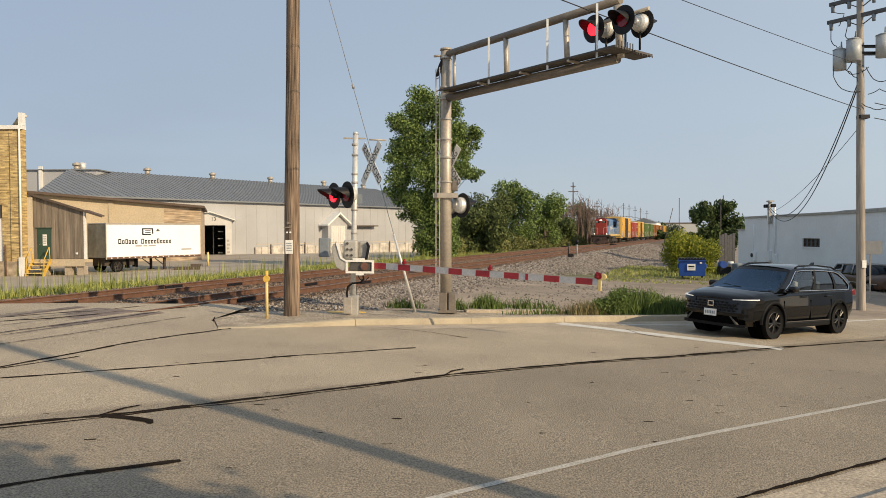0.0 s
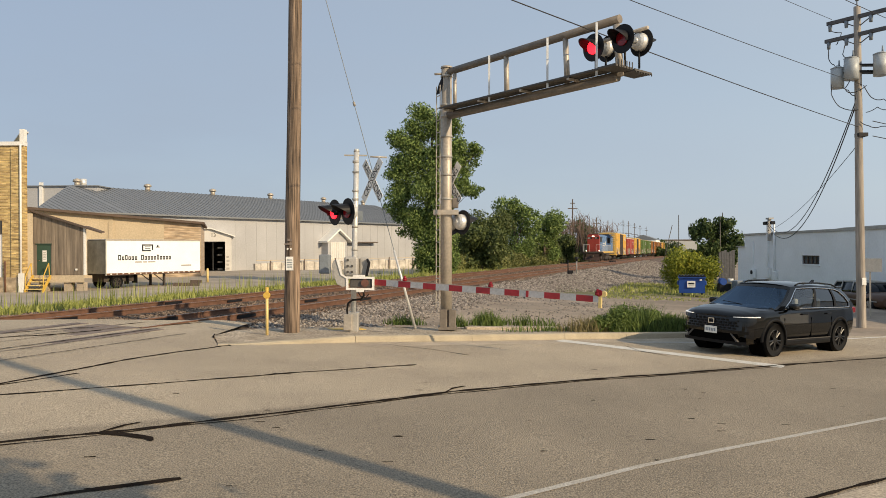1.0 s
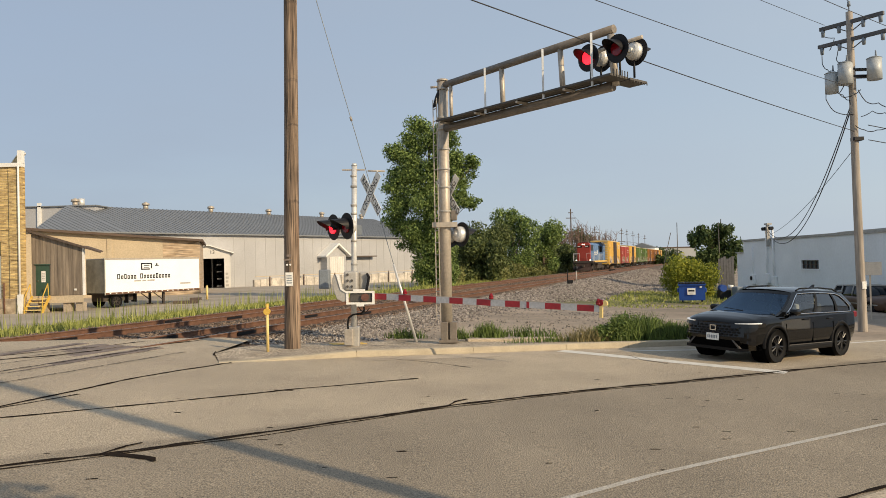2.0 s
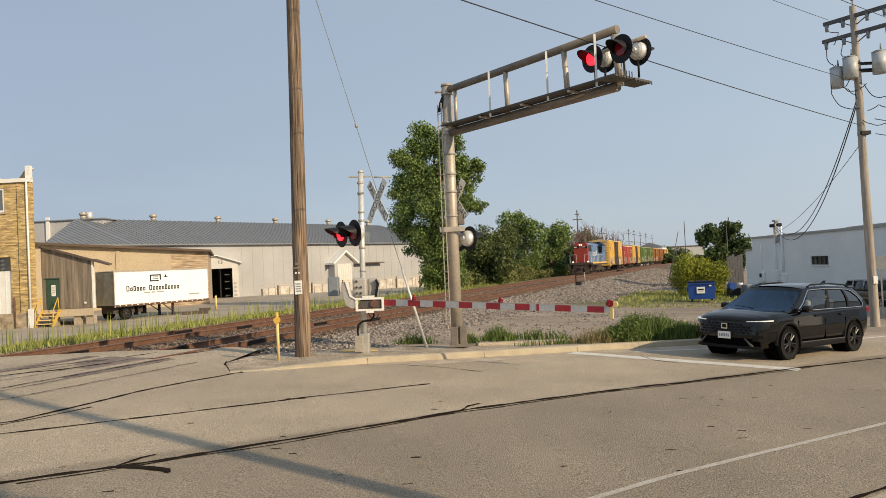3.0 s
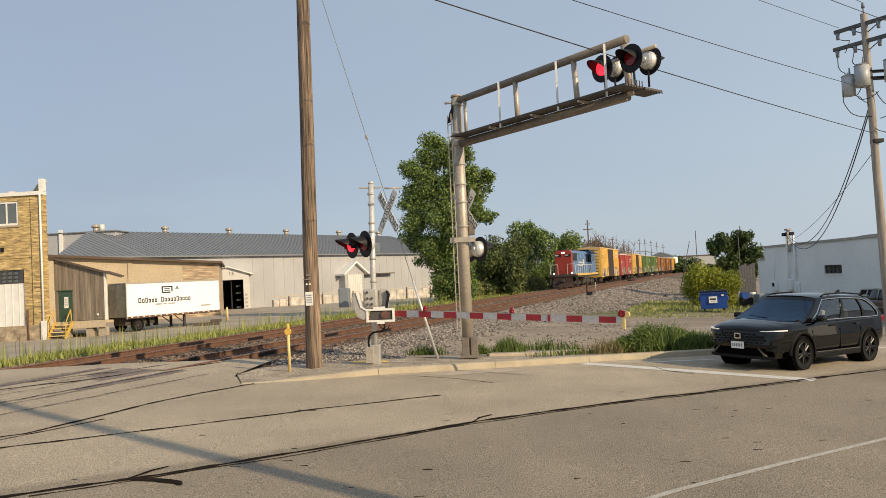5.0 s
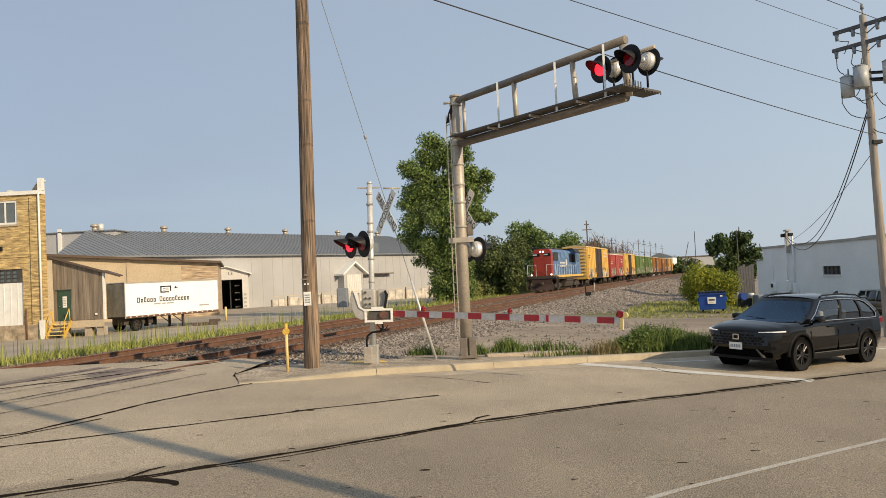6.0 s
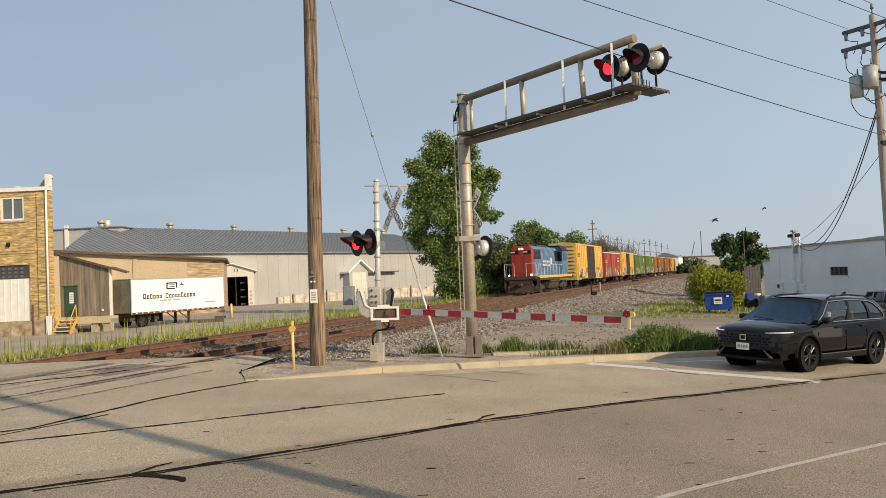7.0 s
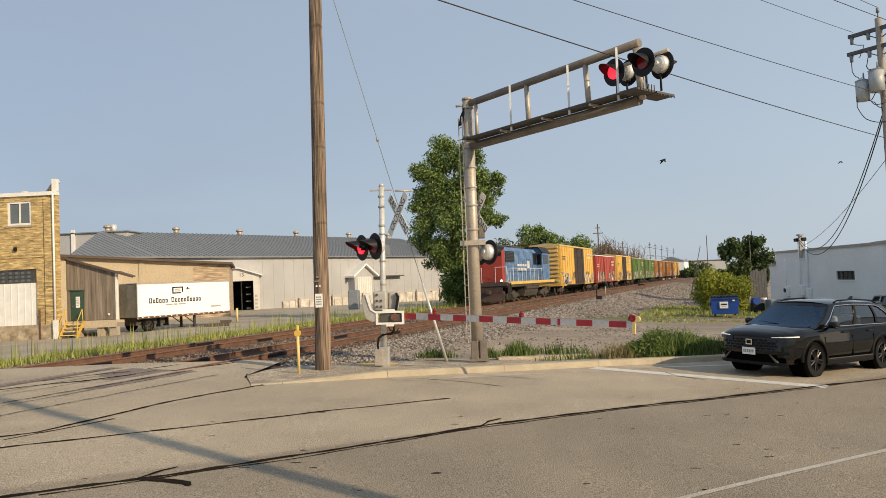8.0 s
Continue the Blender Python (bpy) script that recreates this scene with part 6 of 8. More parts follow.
def brick_building():
    h = thing("brick_building", pose(0, 52, 0), "tan brick building with a white garage door", "building")
    holes = [(-33.07, -31.32, 7.27, 8.99), (-35.6, -31.03, 0.07, 4.08)]
    part("front_wall", wall(B(), -42, -29.5, 0.07, 9.35, 0, 0.35, holes), BRICK, h)
    part("side_wall", prism(B(), [(-29.95, 0.352), (-29.45, 0.352), (-41.5, 18), (-42, 18)], "z", -1.2, 10.3), BRICK, h)
    part("left_wall_far", bx(B(), -42, -41.6, 17.6, 18.2, -1.2, 9.35), BRICK, h)
    part("left_wall", bx(B(), -42.4, -42, 0, 18, -1.2, 9.35), BRICK, h)
    part("roof", prism(B(), [(-42, 0.36), (-30.0, 0.36), (-41.8, 17.6), (-42, 17.6)], "z", 9.0, 9.15), ROOFDARK, h)
    part("pilaster", bx(B(), -30.35, -29.5, -0.1, -0.003, 0.07, 9.2), BRICK, h)
    part("brick_band", bx(B(), -42, -30.35, -0.05, -0.003, 4.9, 5.05), BRICK, h)
    part("coping", bx(B(), -42.5, -29.45, -0.15, 0.4, 9.35, 9.62), WHITE, h)
    part("parapet_end", bx(B(), -29.72, -29.42, -0.1, 0.3, 9.62, 10.5), WHITE, h)
    part("parapet_coping", prism(B(), [(-30.0, 0.5), (-29.42, 0.5), (-41.45, 18), (-42.05, 18)], "z", 10.302, 10.42), WHITE, h)
    part("stone_base", bx(B(), -42, -29.5, -0.12, 0.35, -1.4, 0.07), BASESTONE, h)
    w = part("window_frame", wall(B(), -33.07, -31.32, 7.27, 8.99, 0.05, 0.15, [(-32.92, -32.24, 7.42, 8.85), (-32.15, -31.47, 7.42, 8.85)]), WHITE, h)
    part("pane", bx(B(), -32.95, -32.2, 0.11, 0.13, 7.4, 8.9), PANE, w)
    part("pane", bx(B(), -32.2, -31.44, 0.11, 0.13, 7.4, 8.9), PANE, w)
    part("blind", bx(B(), -32.9, -31.5, 0.16, 0.18, 8.5, 8.85), WHITE, w)
    part("window_sill", bx(B(), -33.2, -31.2, -0.08, 0.1, 7.14, 7.27), CONCRETE, h)
    t = part("transom", wall(B(), -35.6, -31.03, 3.1, 4.08, 0.08, 0.16, [(-35.5 + 0.447 * i + (0.1 if i > 4 else 0), -35.13 + 0.447 * i + (0.1 if i > 4 else 0), 3.2 + 0.28 * j, 3.43 + 0.28 * j) for i in range(9) for j in range(3)]), DARKSTEEL, h, "dark multi-pane transom window")
    part("pane", bx(B(), -35.6, -31.03, 0.165, 0.18, 3.1, 4.08), PANE, t)
    d = part("garage_door", bx(B(), -35.6, -31.03, 0.1, 0.18, 0.07, 3.1), WHITE, h, "white ribbed garage door")
    for i in range(9):
        part("door_rib", bx(B(), -35.5 + 0.5 * i, -35.44 + 0.5 * i, 0.075, 0.1, 0.07, 3.08), WHITE, d)
    part("downspout", tube(B(), (-29.62, -0.18, -0.2), (-29.62, -0.18, 9.4), 0.07, n=8), WHITE, h)
    part("downspout_foot", bx(B(), -29.75, -29.4, -0.3, -0.13, -1.2, 0.35), WHITE, h)
    part("stain_pipe", tube(B(), (-30.75, -0.16, -1.1), (-30.75, -0.16, 1.2), 0.06, n=8), RAIL, h)
    part("lamp_bracket", soften(bx(B(), -32.6, -32.4, -0.15, -0.003, 5.4, 5.7), 0.02), BLACK, h)
    part("roof_vent", tube(B(), (-33, 2, 9.15), (-33, 2, 10.0), 0.3, n=12), SILVER, h)


def skew(bm, k=0.5):
    """Lean a plan to the left with depth: the shed stands askew to its front."""
    for v in bm.verts:
        v.co.x -= k * max(0.0, v.co.y)
    return bm


def plank_shed():
    h = thing("plank_shed", pose(0, 53, 0), "weathered grey plank shed with a sloping roof", "shed")
    bm = B()
    x0, x1 = -29.4, -25.72
    def top(x):
        return 4.75 - 0.315 * (x - x0)
    for a, b, z0, z1 in ((x0, -29.16, 0.17, None), (-28.13, x1, 0.17, None), (-29.16, -28.13, 2.4, None)):
        prism(bm, [(a, z0), (b, z0), (b, top(b)), (a, top(a))], "y", 0, 0.12)
    part("front_wall", bm, PLANK, h)
    rnd = random.Random(2)
    x = x0
    while x < x1 - 0.1:          # boards
        w = rnd.uniform(0.22, 0.3)
        b = min(x + w, x1)
        z0 = 2.45 if -29.25 < x < -28.2 or -29.25 < b < -28.2 else 0.18 + rnd.uniform(0, 0.05)
        bm = prism(B(), [(x, z0), (b - 0.015, z0), (b - 0.015, top(b)), (x, top(x))], "y", -0.03 - rnd.uniform(0, 0.012), -0.003)
        part("board", bm, PLANK, h)
        x = b
    part("side_wall", skew(prism(B(), [(0.122, 0.17), (6, 0.17), (6, top(x1)), (0.122, top(x1))], "x", x1 - 0.12, x1)), PLANK, h)
    bm = B()
    prism(bm, [(x0 - 0.2, top(x0 - 0.2)), (x1 + 0.1, top(x1 + 0.1)), (x1 + 0.1, top(x1 + 0.1) + 0.14), (x0 - 0.2, top(x0 - 0.2) + 0.14)], "y", -0.25, 6.2)
    skew(bm)
    prism(bm, [(x1 + 0.1, top(x1 + 0.1)), (-24.5, top(-24.5)), (-24.5, top(-24.5) + 0.1), (x1 + 0.1, top(x1 + 0.1) + 0.14)], "y", -0.25, 0.5)
    part("roof", bm, ROOFDARK, h)
    bm = B()
    prism(bm, [(x0 - 0.2, top(x0 - 0.2) - 0.02), (-24.35, top(-24.35) - 0.02), (-24.35, top(-24.35) + 0.1), (x0 - 0.2, top(x0 - 0.2) + 0.1)], "y", -0.33, -0.253)
    part("fascia", bm, TIE, h)
    part("platform", skew(bx(B(), x0, x1 + 0.05, -0.15, 6, -0.35, 0.165)), TANWALL, h)
    for x in (-29.0, -27.2, -26.3):
        part("pier", bx(B(), x, x + 0.5, 0.0, 0.6, -1.3, -0.35), CONCRETE, h)
    part("corner_board", bx(B(), x1 - 0.05, x1 + 0.06, -0.06, 0.16, 0.17, top(x1) - 0.05), WHITE, h)
    d = part("door", bx(B(), -29.14, -28.15, 0.03, 0.09, 0.18, 2.38), GREENDOOR, h, "dark green door with a white notice")
    part("notice", bx(B(), -28.75, -28.45, 0.01, 0.028, 1.15, 1.95), WHITE, d)
    part("notice_lines", bars(B(), -28.71, -28.49, 1.25, 1.85, 5, 0.008, 8), GREYCASE, d)
    part("handle", tube(B(), (-29.03, -0.03, 1.25), (-28.9, -0.03, 1.25), 0.03, n=8), CHROME, d)
    for a, b, z in ((-29.22, -28.07, 2.38),):
        part("door_lintel", bx(B(), a, b, -0.05, 0.1, z, z + 0.07), GREENDOOR, h)
    part("wall_lamp", soften(bx(B(), -26.35, -26.2, -0.12, -0.04, 0.5, 0.64), 0.02), WHITE, h)
    s = thing("yellow_steps", pose(-28.65, 52.6, -1.0), "yellow painted steps leading up to the green door", "steps")
    for k in range(4):
        part("tread", bx(B(), -0.6, 0.6, -0.9 + 0.24 * k, -0.64 + 0.24 * k, 0.2 + 0.25 * k, 0.26 + 0.25 * k), YELLOWPALE, s)
    for x in (-0.65, 0.6):
        part("stringer", prism(B(), [(-0.95, 0), (-0.8, 0), (0.18, 1.0), (0.18, 1.2), (0.02, 1.2), (-0.95, 0.2)], "x", x, x + 0.05), YELLOW, s)
        bm = B()
        tube(bm, (x + 0.02, -0.85, 0.1), (x + 0.02, -0.8, 1.15), 0.035, n=8)
        tube(bm, (x + 0.02, -0.8, 1.15), (x + 0.02, -0.1, 2.05), 0.035, n=8)
        tube(bm, (x + 0.02, -0.1, 2.05), (x + 0.02, 0.0, 1.0), 0.035, n=8)
        part("handrail", bm, YELLOW, s)


def trailer():
    t = thing("semi_trailer", pose(-25.52, 56, -1.0, 0, 0, 55.6), "white box semi trailer parked beside the buildings", "trailer")
    L, W = 8.5, 2.6       # local: x along the side, y away from the viewer
    part("box_side", bx(B(), 0.0, L, 0, 0.06, 1.12, 3.74), TRAILERWHITE, t, "white side with black bars of writing")
    part("box_roof", bx(B(), 0.0, L, 0.0, W, 3.742, 3.8), TRAILERWHITE, t)
    part("box_far_side", bx(B(), 0, L, W - 0.06, W, 1.12, 3.74), TRAILERWHITE, t)
    part("box_front", bx(B(), L - 0.06, L - 0.002, 0.062, W - 0.062, 1.12, 3.74), TRAILERWHITE, t)
    part("box_floor", bx(B(), 0, L, 0, W, 1.0, 1.118), GRIME, t)
    for k in range(2):
        part("rear_door", bx(B(), -0.05, -0.003, 0.05 + 1.26 * k, 1.28 + 1.26 * k, 1.14, 3.7), TRAILERGREY, t, "grey weathered rear door")
    bm = bx(B(), -0.07, 0.0, -0.02, 0.06, 1.0, 3.8)
    part("corner_post", bm, TRAILERGREY, t)
    part("rail_lower", bx(B(), 0, L, -0.03, -0.003, 1.05, 1.18), RAIL, t)
    part("rail_upper", bx(B(), 0, L, -0.03, -0.003, 3.68, 3.8), GALV, t)
    for k in range(16):
        part("rivet_plate", bx(B(), 0.3 + 0.5 * k, 0.42 + 0.5 * k, -0.04, -0.031, 1.08, 1.15), WHITE, t)
    # company mark and name, as plain shapes
    bm = B()
    for a, b, c, d in ((3.0, 4.0, 3.3, 3.4), (3.0, 3.12, 2.95, 3.3), (3.88, 4.0, 2.95, 3.3), (3.0, 3.8, 2.85, 2.95), (3.25, 3.75, 3.17, 3.23), (3.25, 3.75, 3.02, 3.08)):
        bx(bm, a, b, -0.006, -0.003, c, d)
    bx(bm, 4.25, 4.6, -0.006, -0.003, 3.15, 3.22)
    bx(bm, 4.36, 4.48, -0.006, -0.003, 3.22, 3.36)
    part("company_mark", bm, BLACK, t)
    x = 0.95
    for count in (6, 10):           # the name, as hollow marks of its letters' size
        for k in range(count):
            first = k == 0
            wd, hgt = (0.25 if first else 0.2), (0.4 if first or (k * 7 + count) % 5 == 0 else 0.29)
            bm = B()
            for a0, a1, c0, c1 in ((0, wd, 0, 0.075), (0, wd, hgt - 0.075, hgt), (0, 0.07, 0.075, hgt - 0.075), (wd - 0.07, wd, 0.075, hgt - 0.075)):
                bx(bm, x + a0, x + a1, -0.006, -0.003, 2.17 + c0, 2.17 + c1)
            part("name_mark", bm, BLACK, t)
            x += wd + 0.075
        x += 0.26
    for a0, a1, c0, c1 in ((2.4, 3.0, 1.95, 2.06), (3.1, 3.45, 1.95, 2.06), (3.55, 4.2, 1.95, 2.06), (6.6, 7.6, 1.6, 1.72)):
        part("name_line", bx(B(), a0, a1, -0.006, -0.003, c0, c1), GREYCASE, t)
    for x in (0.9,):
        for y, s in ((0.05, -1), (W - 0.05, 1)):
            wheel(t, x, y, 0.5, s, GRIME)
    part("axle_frame", bx(B(), 0.1, 2.6, 0.5, 2.1, 0.5, 1.0), GRIME, t)
    part("mud_flap", bx(B(), 2.62, 2.67, 0.1, 0.8, 0.35, 1.0), BLACK, t)
    part("mud_flap", bx(B(), 1.9, 1.95, 0.1, 0.7, 0.3, 1.0), BLACK, t)
    for y in (0.35, 2.2):
        bm = bx(B(), 5.2, 5.36, y, y + 0.16, 0.0, 1.0)
        bx(bm, 5.08, 5.48, y - 0.08, y + 0.24, 0.0, 0.06)
        tube(bm, (4.4, y + 0.08, 0.98), (5.28, y + 0.08, 0.35), 0.04, n=6)
        part("landing_leg", bm, GRIME, t)
    # timber baulks on the grass behind
    b = thing("timber_stack", pose(-20.9, 60.2, -1.02, 0, 0, 10), "dark old timbers lying in the grass", "timber")
    part("timber", bx(B(), -1.0, 1.0, -0.2, 0.1, 0, 0.28), TIE, b)
    part("timber", bx(B(), 0.3, 1.2, -0.15, 0.15, 0.282, 0.5), TIE, b)


def tan_building():
    m = pose(-26.78, 81.84, -0.468, 0, 0, 16.7) @ Matrix.Scale(1.24, 4)
    h = thing("tan_building", m, "low tan rendered building with a dark roof edge", "building")
    bm = B()
    prism(bm, [(-22, -1.4), (-3.1, -1.4), (-3.1, 4.5), (-22, 6.1)], "y", 0, 0.3)
    part("front_wall", bm, TANWALL, h)
    part("block_wall", prism(B(), [(-3.098, -1.4), (0, -1.4), (0, 4.24), (-3.098, 4.5)], "y", -0.02, 0.3), BLOCK, h, "brown block masonry")
    part("pier", bx(B(), -7.6, -7.2, -0.08, -0.003, -1.4, 4.85), TANWALL, h)
    part("side_wall", bx(B(), -0.3, 0, 0.302, 14, -1.4, 4.2), BLOCK, h)
    bm = B()
    prism(bm, [(-22, 6.1), (0.3, 4.22), (0.3, 4.42), (-22, 6.32)], "y", -0.5, 14)
    part("roof", bm, ROOFDARK, h)
    bm = B()
    for i, (x, hh) in enumerate(((-17.9, 0.8), (-17.5, 1.1), (-16.9, 0.6), (-17.2, 0.5))):
        tube(bm, (x, 2, 5.6), (x + (0.3 if i == 3 else 0), 2, 6.2 + hh), 0.12, n=8)
        part("roof_pipe", bm, GALV if i % 2 else BLACK, h)
        bm = B()
    bm.free()
    for x, z in ((-5.5, 1.0), (-1.0, 0.3)):
        part("wall_plate", bx(B(), x, x + 0.25, -0.06, -0.003 if x < -3.1 else -0.025, z, z + 0.3), GALV, h)


def dock():
    h = thing("loading_dock", pose(-33.22, 108, -0.975, 0, 0, 17) @ Matrix.Scale(1.5, 4), "white loading dock shelter with a dark open bay", "loading dock")
    x0, x1, y0 = -1.4, 1.5, 0.0
    z0, zt = -1.1, 3.3
    part("front_wall", wall(B(), x0, x1, z0, zt, y0, y0 + 0.2, [(x0 + 0.06, x1 - 0.6, z0, 2.75)]), DOORWHITE, h)
    bm = B()
    prism(bm, [(x0, zt), (x1, zt), (x1, zt + 0.12), (x0 + 0.9, zt + 0.75), (x0, zt + 0.7)], "y", y0, y0 + 0.2)
    part("gable", bm, DOORWHITE, h)
    part("side_wall", bx(B(), x1 - 0.2, x1, y0 + 0.202, y0 + 9.2, z0, zt), WALLWHITE, h)
    part("far_wall", bx(B(), x0, x0 + 0.2, y0 + 0.202, y0 + 9.2, z0, zt), WALLWHITE, h)
    bm = B()
    prism(bm, [(x0 - 0.2, zt + 0.72), (x0 + 0.9, zt + 0.8), (x1 + 0.35, zt + 0.0), (x1 + 0.35, zt - 0.1), (x0 + 0.9, zt + 0.7), (x0 - 0.2, zt + 0.6)], "y", y0 - 0.3, y0 + 9.4)
    part("roof", bm, WHITE, h)
    part("back_wall", bx(B(), x0 + 0.2, x1 - 0.2, y0 + 9, y0 + 9.2, z0, zt), INTERIOR, h)
    part("floor_slab", bx(B(), x0 + 0.2, x1 - 0.2, y0 + 0.2, y0 + 9, -1.1, -0.98), CONCRETE, h)
    for k in range(5):
        part("bay_shelf", bx(B(), x1 - 1.3, x1 - 0.85, y0 + 0.8, y0 + 4, -0.7 + 0.7 * k, -0.64 + 0.7 * k), GREYCASE, h)
    part("bay_post", bx(B(), x0 + 1.1, x0 + 1.2, y0 + 3, y0 + 3.1, z0, 2.7), GREYCASE, h)
    letters("bay_number", "13", 0.5, pose(x0 + 1.2, y0 - 0.01, 3.35, 90, 0, 0), BLACK, h, 0.003)
    for k in range(4):
        part("painted_mark", bx(B(), x1 - 0.48, x1 - 0.2 - 0.05 * (k % 2), y0 - 0.006, y0 - 0.003, 0.0 + 0.38 * k, 0.2 + 0.38 * k), GREYCASE, h)
    b = thing("bollard", pose(-21.35, 67.0, -1.05), "yellow bollard beside the loading dock", "bollard")
    part("post", tube(B(), (0, 0, 0), (0, 0, 1.25), 0.1, n=12), YELLOWPALE, b)
    part("cap", tube(B(), (0, 0, 1.25), (0, 0, 1.32), 0.1, 0.05, n=12), YELLOWPALE, b)


WH_ANGLE = 54.0
DOCK0, DOCK1 = 21.5, 27.2        # the dock runs through the long wall here


def warehouse():
    h = thing("warehouse", pose(-48.6, 92, 0, 0, 0, WH_ANGLE), "long white metal warehouse with a grey ribbed roof", "warehouse")
    L, eave, ridge, half, hip = 78.0, 6.95, 11.6, 15.0, 9.8
    part("long_wall", wall(B(), -2, L, -3.0, eave, 0, 0.3, [(DOCK0, DOCK1, -3.0, 4.0)]), WALLWHITE, h)
    part("far_wall", bx(B(), hip, L, 2 * half - 0.3, 2 * half, -3.0, eave), WALLWHITE, h)
    part("gable_wall", prism(B(), [(0.302, -3), (2 * half - 0.302, -3), (2 * half - 0.302, eave), (half, ridge - 0.1), (0.302, eave)], "x", L - 0.3, L), WALLWHITE, h)
    for a, b, nm in ((-0.5, half, "roof_slope"), (2 * half + 0.5, half, "roof_slope")):
        bm = B()
        vs = [bm.verts.new(p) for p in ((-2.4 if a < half else hip, a, eave), (L + 0.4, a, eave), (L + 0.4, b, ridge), (hip, b, ridge))]
        bm.faces.new(vs)
        g = bmesh.ops.extrude_face_region(bm, geom=bm.faces[:])
        for v in g["geom"]:
            if isinstance(v, bmesh.types.BMVert):
                v.co.z -= 0.15
        bmesh.ops.recalc_face_normals(bm, faces=bm.faces)
        r = part(nm, bm, ROOFGREY, h)
        if a < half:
            sl = math.hypot(half + 0.5, ridge - eave)
            ang = math.degrees(math.atan2(ridge - eave, half + 0.5))
            first = None
            for k in range(15):        # short seams along the slanting end
                x = -2.2 + 0.8 * k
                part("roof_seam", bx(B(), x, x + 0.07, 0, sl * (x + 2.4) / (hip + 2.4), 0.0, 0.07, pose(0, a, eave, ang, 0, 0)), ROOFGREY, r)
            for k in range(116):       # standing seams
                x = hip + 0.4 + 0.8 * k
                if x > L:
                    break
                m = pose(x, a, eave, ang, 0, 0)
                if first is None:
                    first = part("roof_seam", bx(B(), 0, 0.07, 0, sl, 0.0, 0.07), ROOFGREY, r)
                    first.matrix_basis = m
                else:
                    again(first, m, r)
    part("gutter", bx(B(), -2.4, L + 0.4, -0.65, -0.5, eave - 0.2, eave - 0.02), ROOFGREY, h)
    v = None
    for x in (11.0, 22.5, 35, 48, 62, 74):
        bm = tube(B(), (x, half, ridge - 0.1), (x, half, ridge + 0.55), 0.4, n=12)
        tube(bm, (x, half, ridge + 0.55), (x, half, ridge + 0.9), 0.62, 0.55, n=12)
        tube(bm, (x, half, ridge + 0.9), (x, half, ridge + 1.05), 0.45, 0.15, n=12)
        part("ridge_vent", bm, GALV, h, "turbine ridge vent")
    first = None
    for k in range(38):             # wall seams
        if DOCK0 - 0.2 < -1.5 + 2.1 * k < DOCK1 + 0.1:
            continue
        m = pose(-1.5 + 2.1 * k, -0.03, 0)
        if first is None:
            first = part("wall_seam", bx(B(), 0, 0.08, 0, 0.028, -3, eave - 0.2), WALLWHITE, h)
            first.matrix_basis = m
        else:
            again(first, m, h)
    # gabled entry
    bm = B()
    ex0, ex1 = 46.5, 51.3
    prism(bm, [(ex0, -3), (ex1, -3), (ex1, 3.5), ((ex0 + ex1) / 2, 5.2), (ex0, 3.5)], "y", -1.6, -0.003)
    e = part("gabled_entry", bm, WALLWHITE, h)
    bm = B()
    mid = (ex0 + ex1) / 2
    prism(bm, [(ex0 - 0.8, 3.1), (mid, 5.25), (ex1 + 0.8, 3.1), (ex1 + 0.8, 3.4), (mid, 5.6), (ex0 - 0.8, 3.4)], "y", -2.3, -0.004)
    part("entry_roof", bm, WHITE, e)
    d = part("entry_door", bx(B(), ex0 + 0.6, ex1 - 0.6, -1.68, -1.602, -3, 3.2), DOORWHITE, e)
    for k in range(8):
        part("door_rib", bx(B(), ex0 + 0.7 + 0.45 * k, ex0 + 0.78 + 0.45 * k, -1.74, -1.682, -3, 3.1), WHITE, d)
    part("canopy", bx(B(), ex1 + 0.8, ex1 + 9, -1.2, -0.003, 3.1, 3.3), TIE, h)
    part("wall_lamp", tube(B(), (14.0, -0.6, 6.0), (14.0, -0.003, 6.1), 0.35, n=10), GALV, h)
    w = thing("stone_wall", pose(-48.6, 92, -0.8, 0, 0, WH_ANGLE), "low rough stone wall with posts before the warehouse", "wall")
    rnd = random.Random(4)
    x = 29.0
    while x < L:
        l = rnd.uniform(0.9, 2.0)
        hh = rnd.uniform(0.55, 0.85)
        part("stone", soften(bx(B(), x, x + l - 0.06, -3.4, -2.9, -2.6, hh), 0.06, 1), ROUGHSTONE, w)
        x += l
    for k in range(3, 15, 2):
        part("post", bx(B(), 21 + 3.6 * k, 21.16 + 3.6 * k, -3.7, -3.5, -1.2, 1.2 if k % 3 else 1.0), TIEGREY, w)
    part("top_rail", bx(B(), 29, L - 5, -3.62, -3.55, 1.0, 1.1), TANWALL, w)
    a = thing("annex_building", pose(-62, 109, 0), "grey metal annex behind the warehouse", "building")
    part("annex_wall", bx(B(), -14, 11, 0, 6, -2, 11.4), WALLWHITE, a)
    part("annex_roof", bx(B(), -14.3, 11.3, -0.3, 6.3, 11.402, 11.55), ROOFGREY, a)
    part("annex_post", bx(B(), 2.6, 3.1, -0.3, -0.003, 6, 12.0), WHITE, a)
    part("annex_vent", tube(B(), (8.0, 2, 11.5), (8.0, 2, 12.7), 0.5, n=12), SILVER, a)


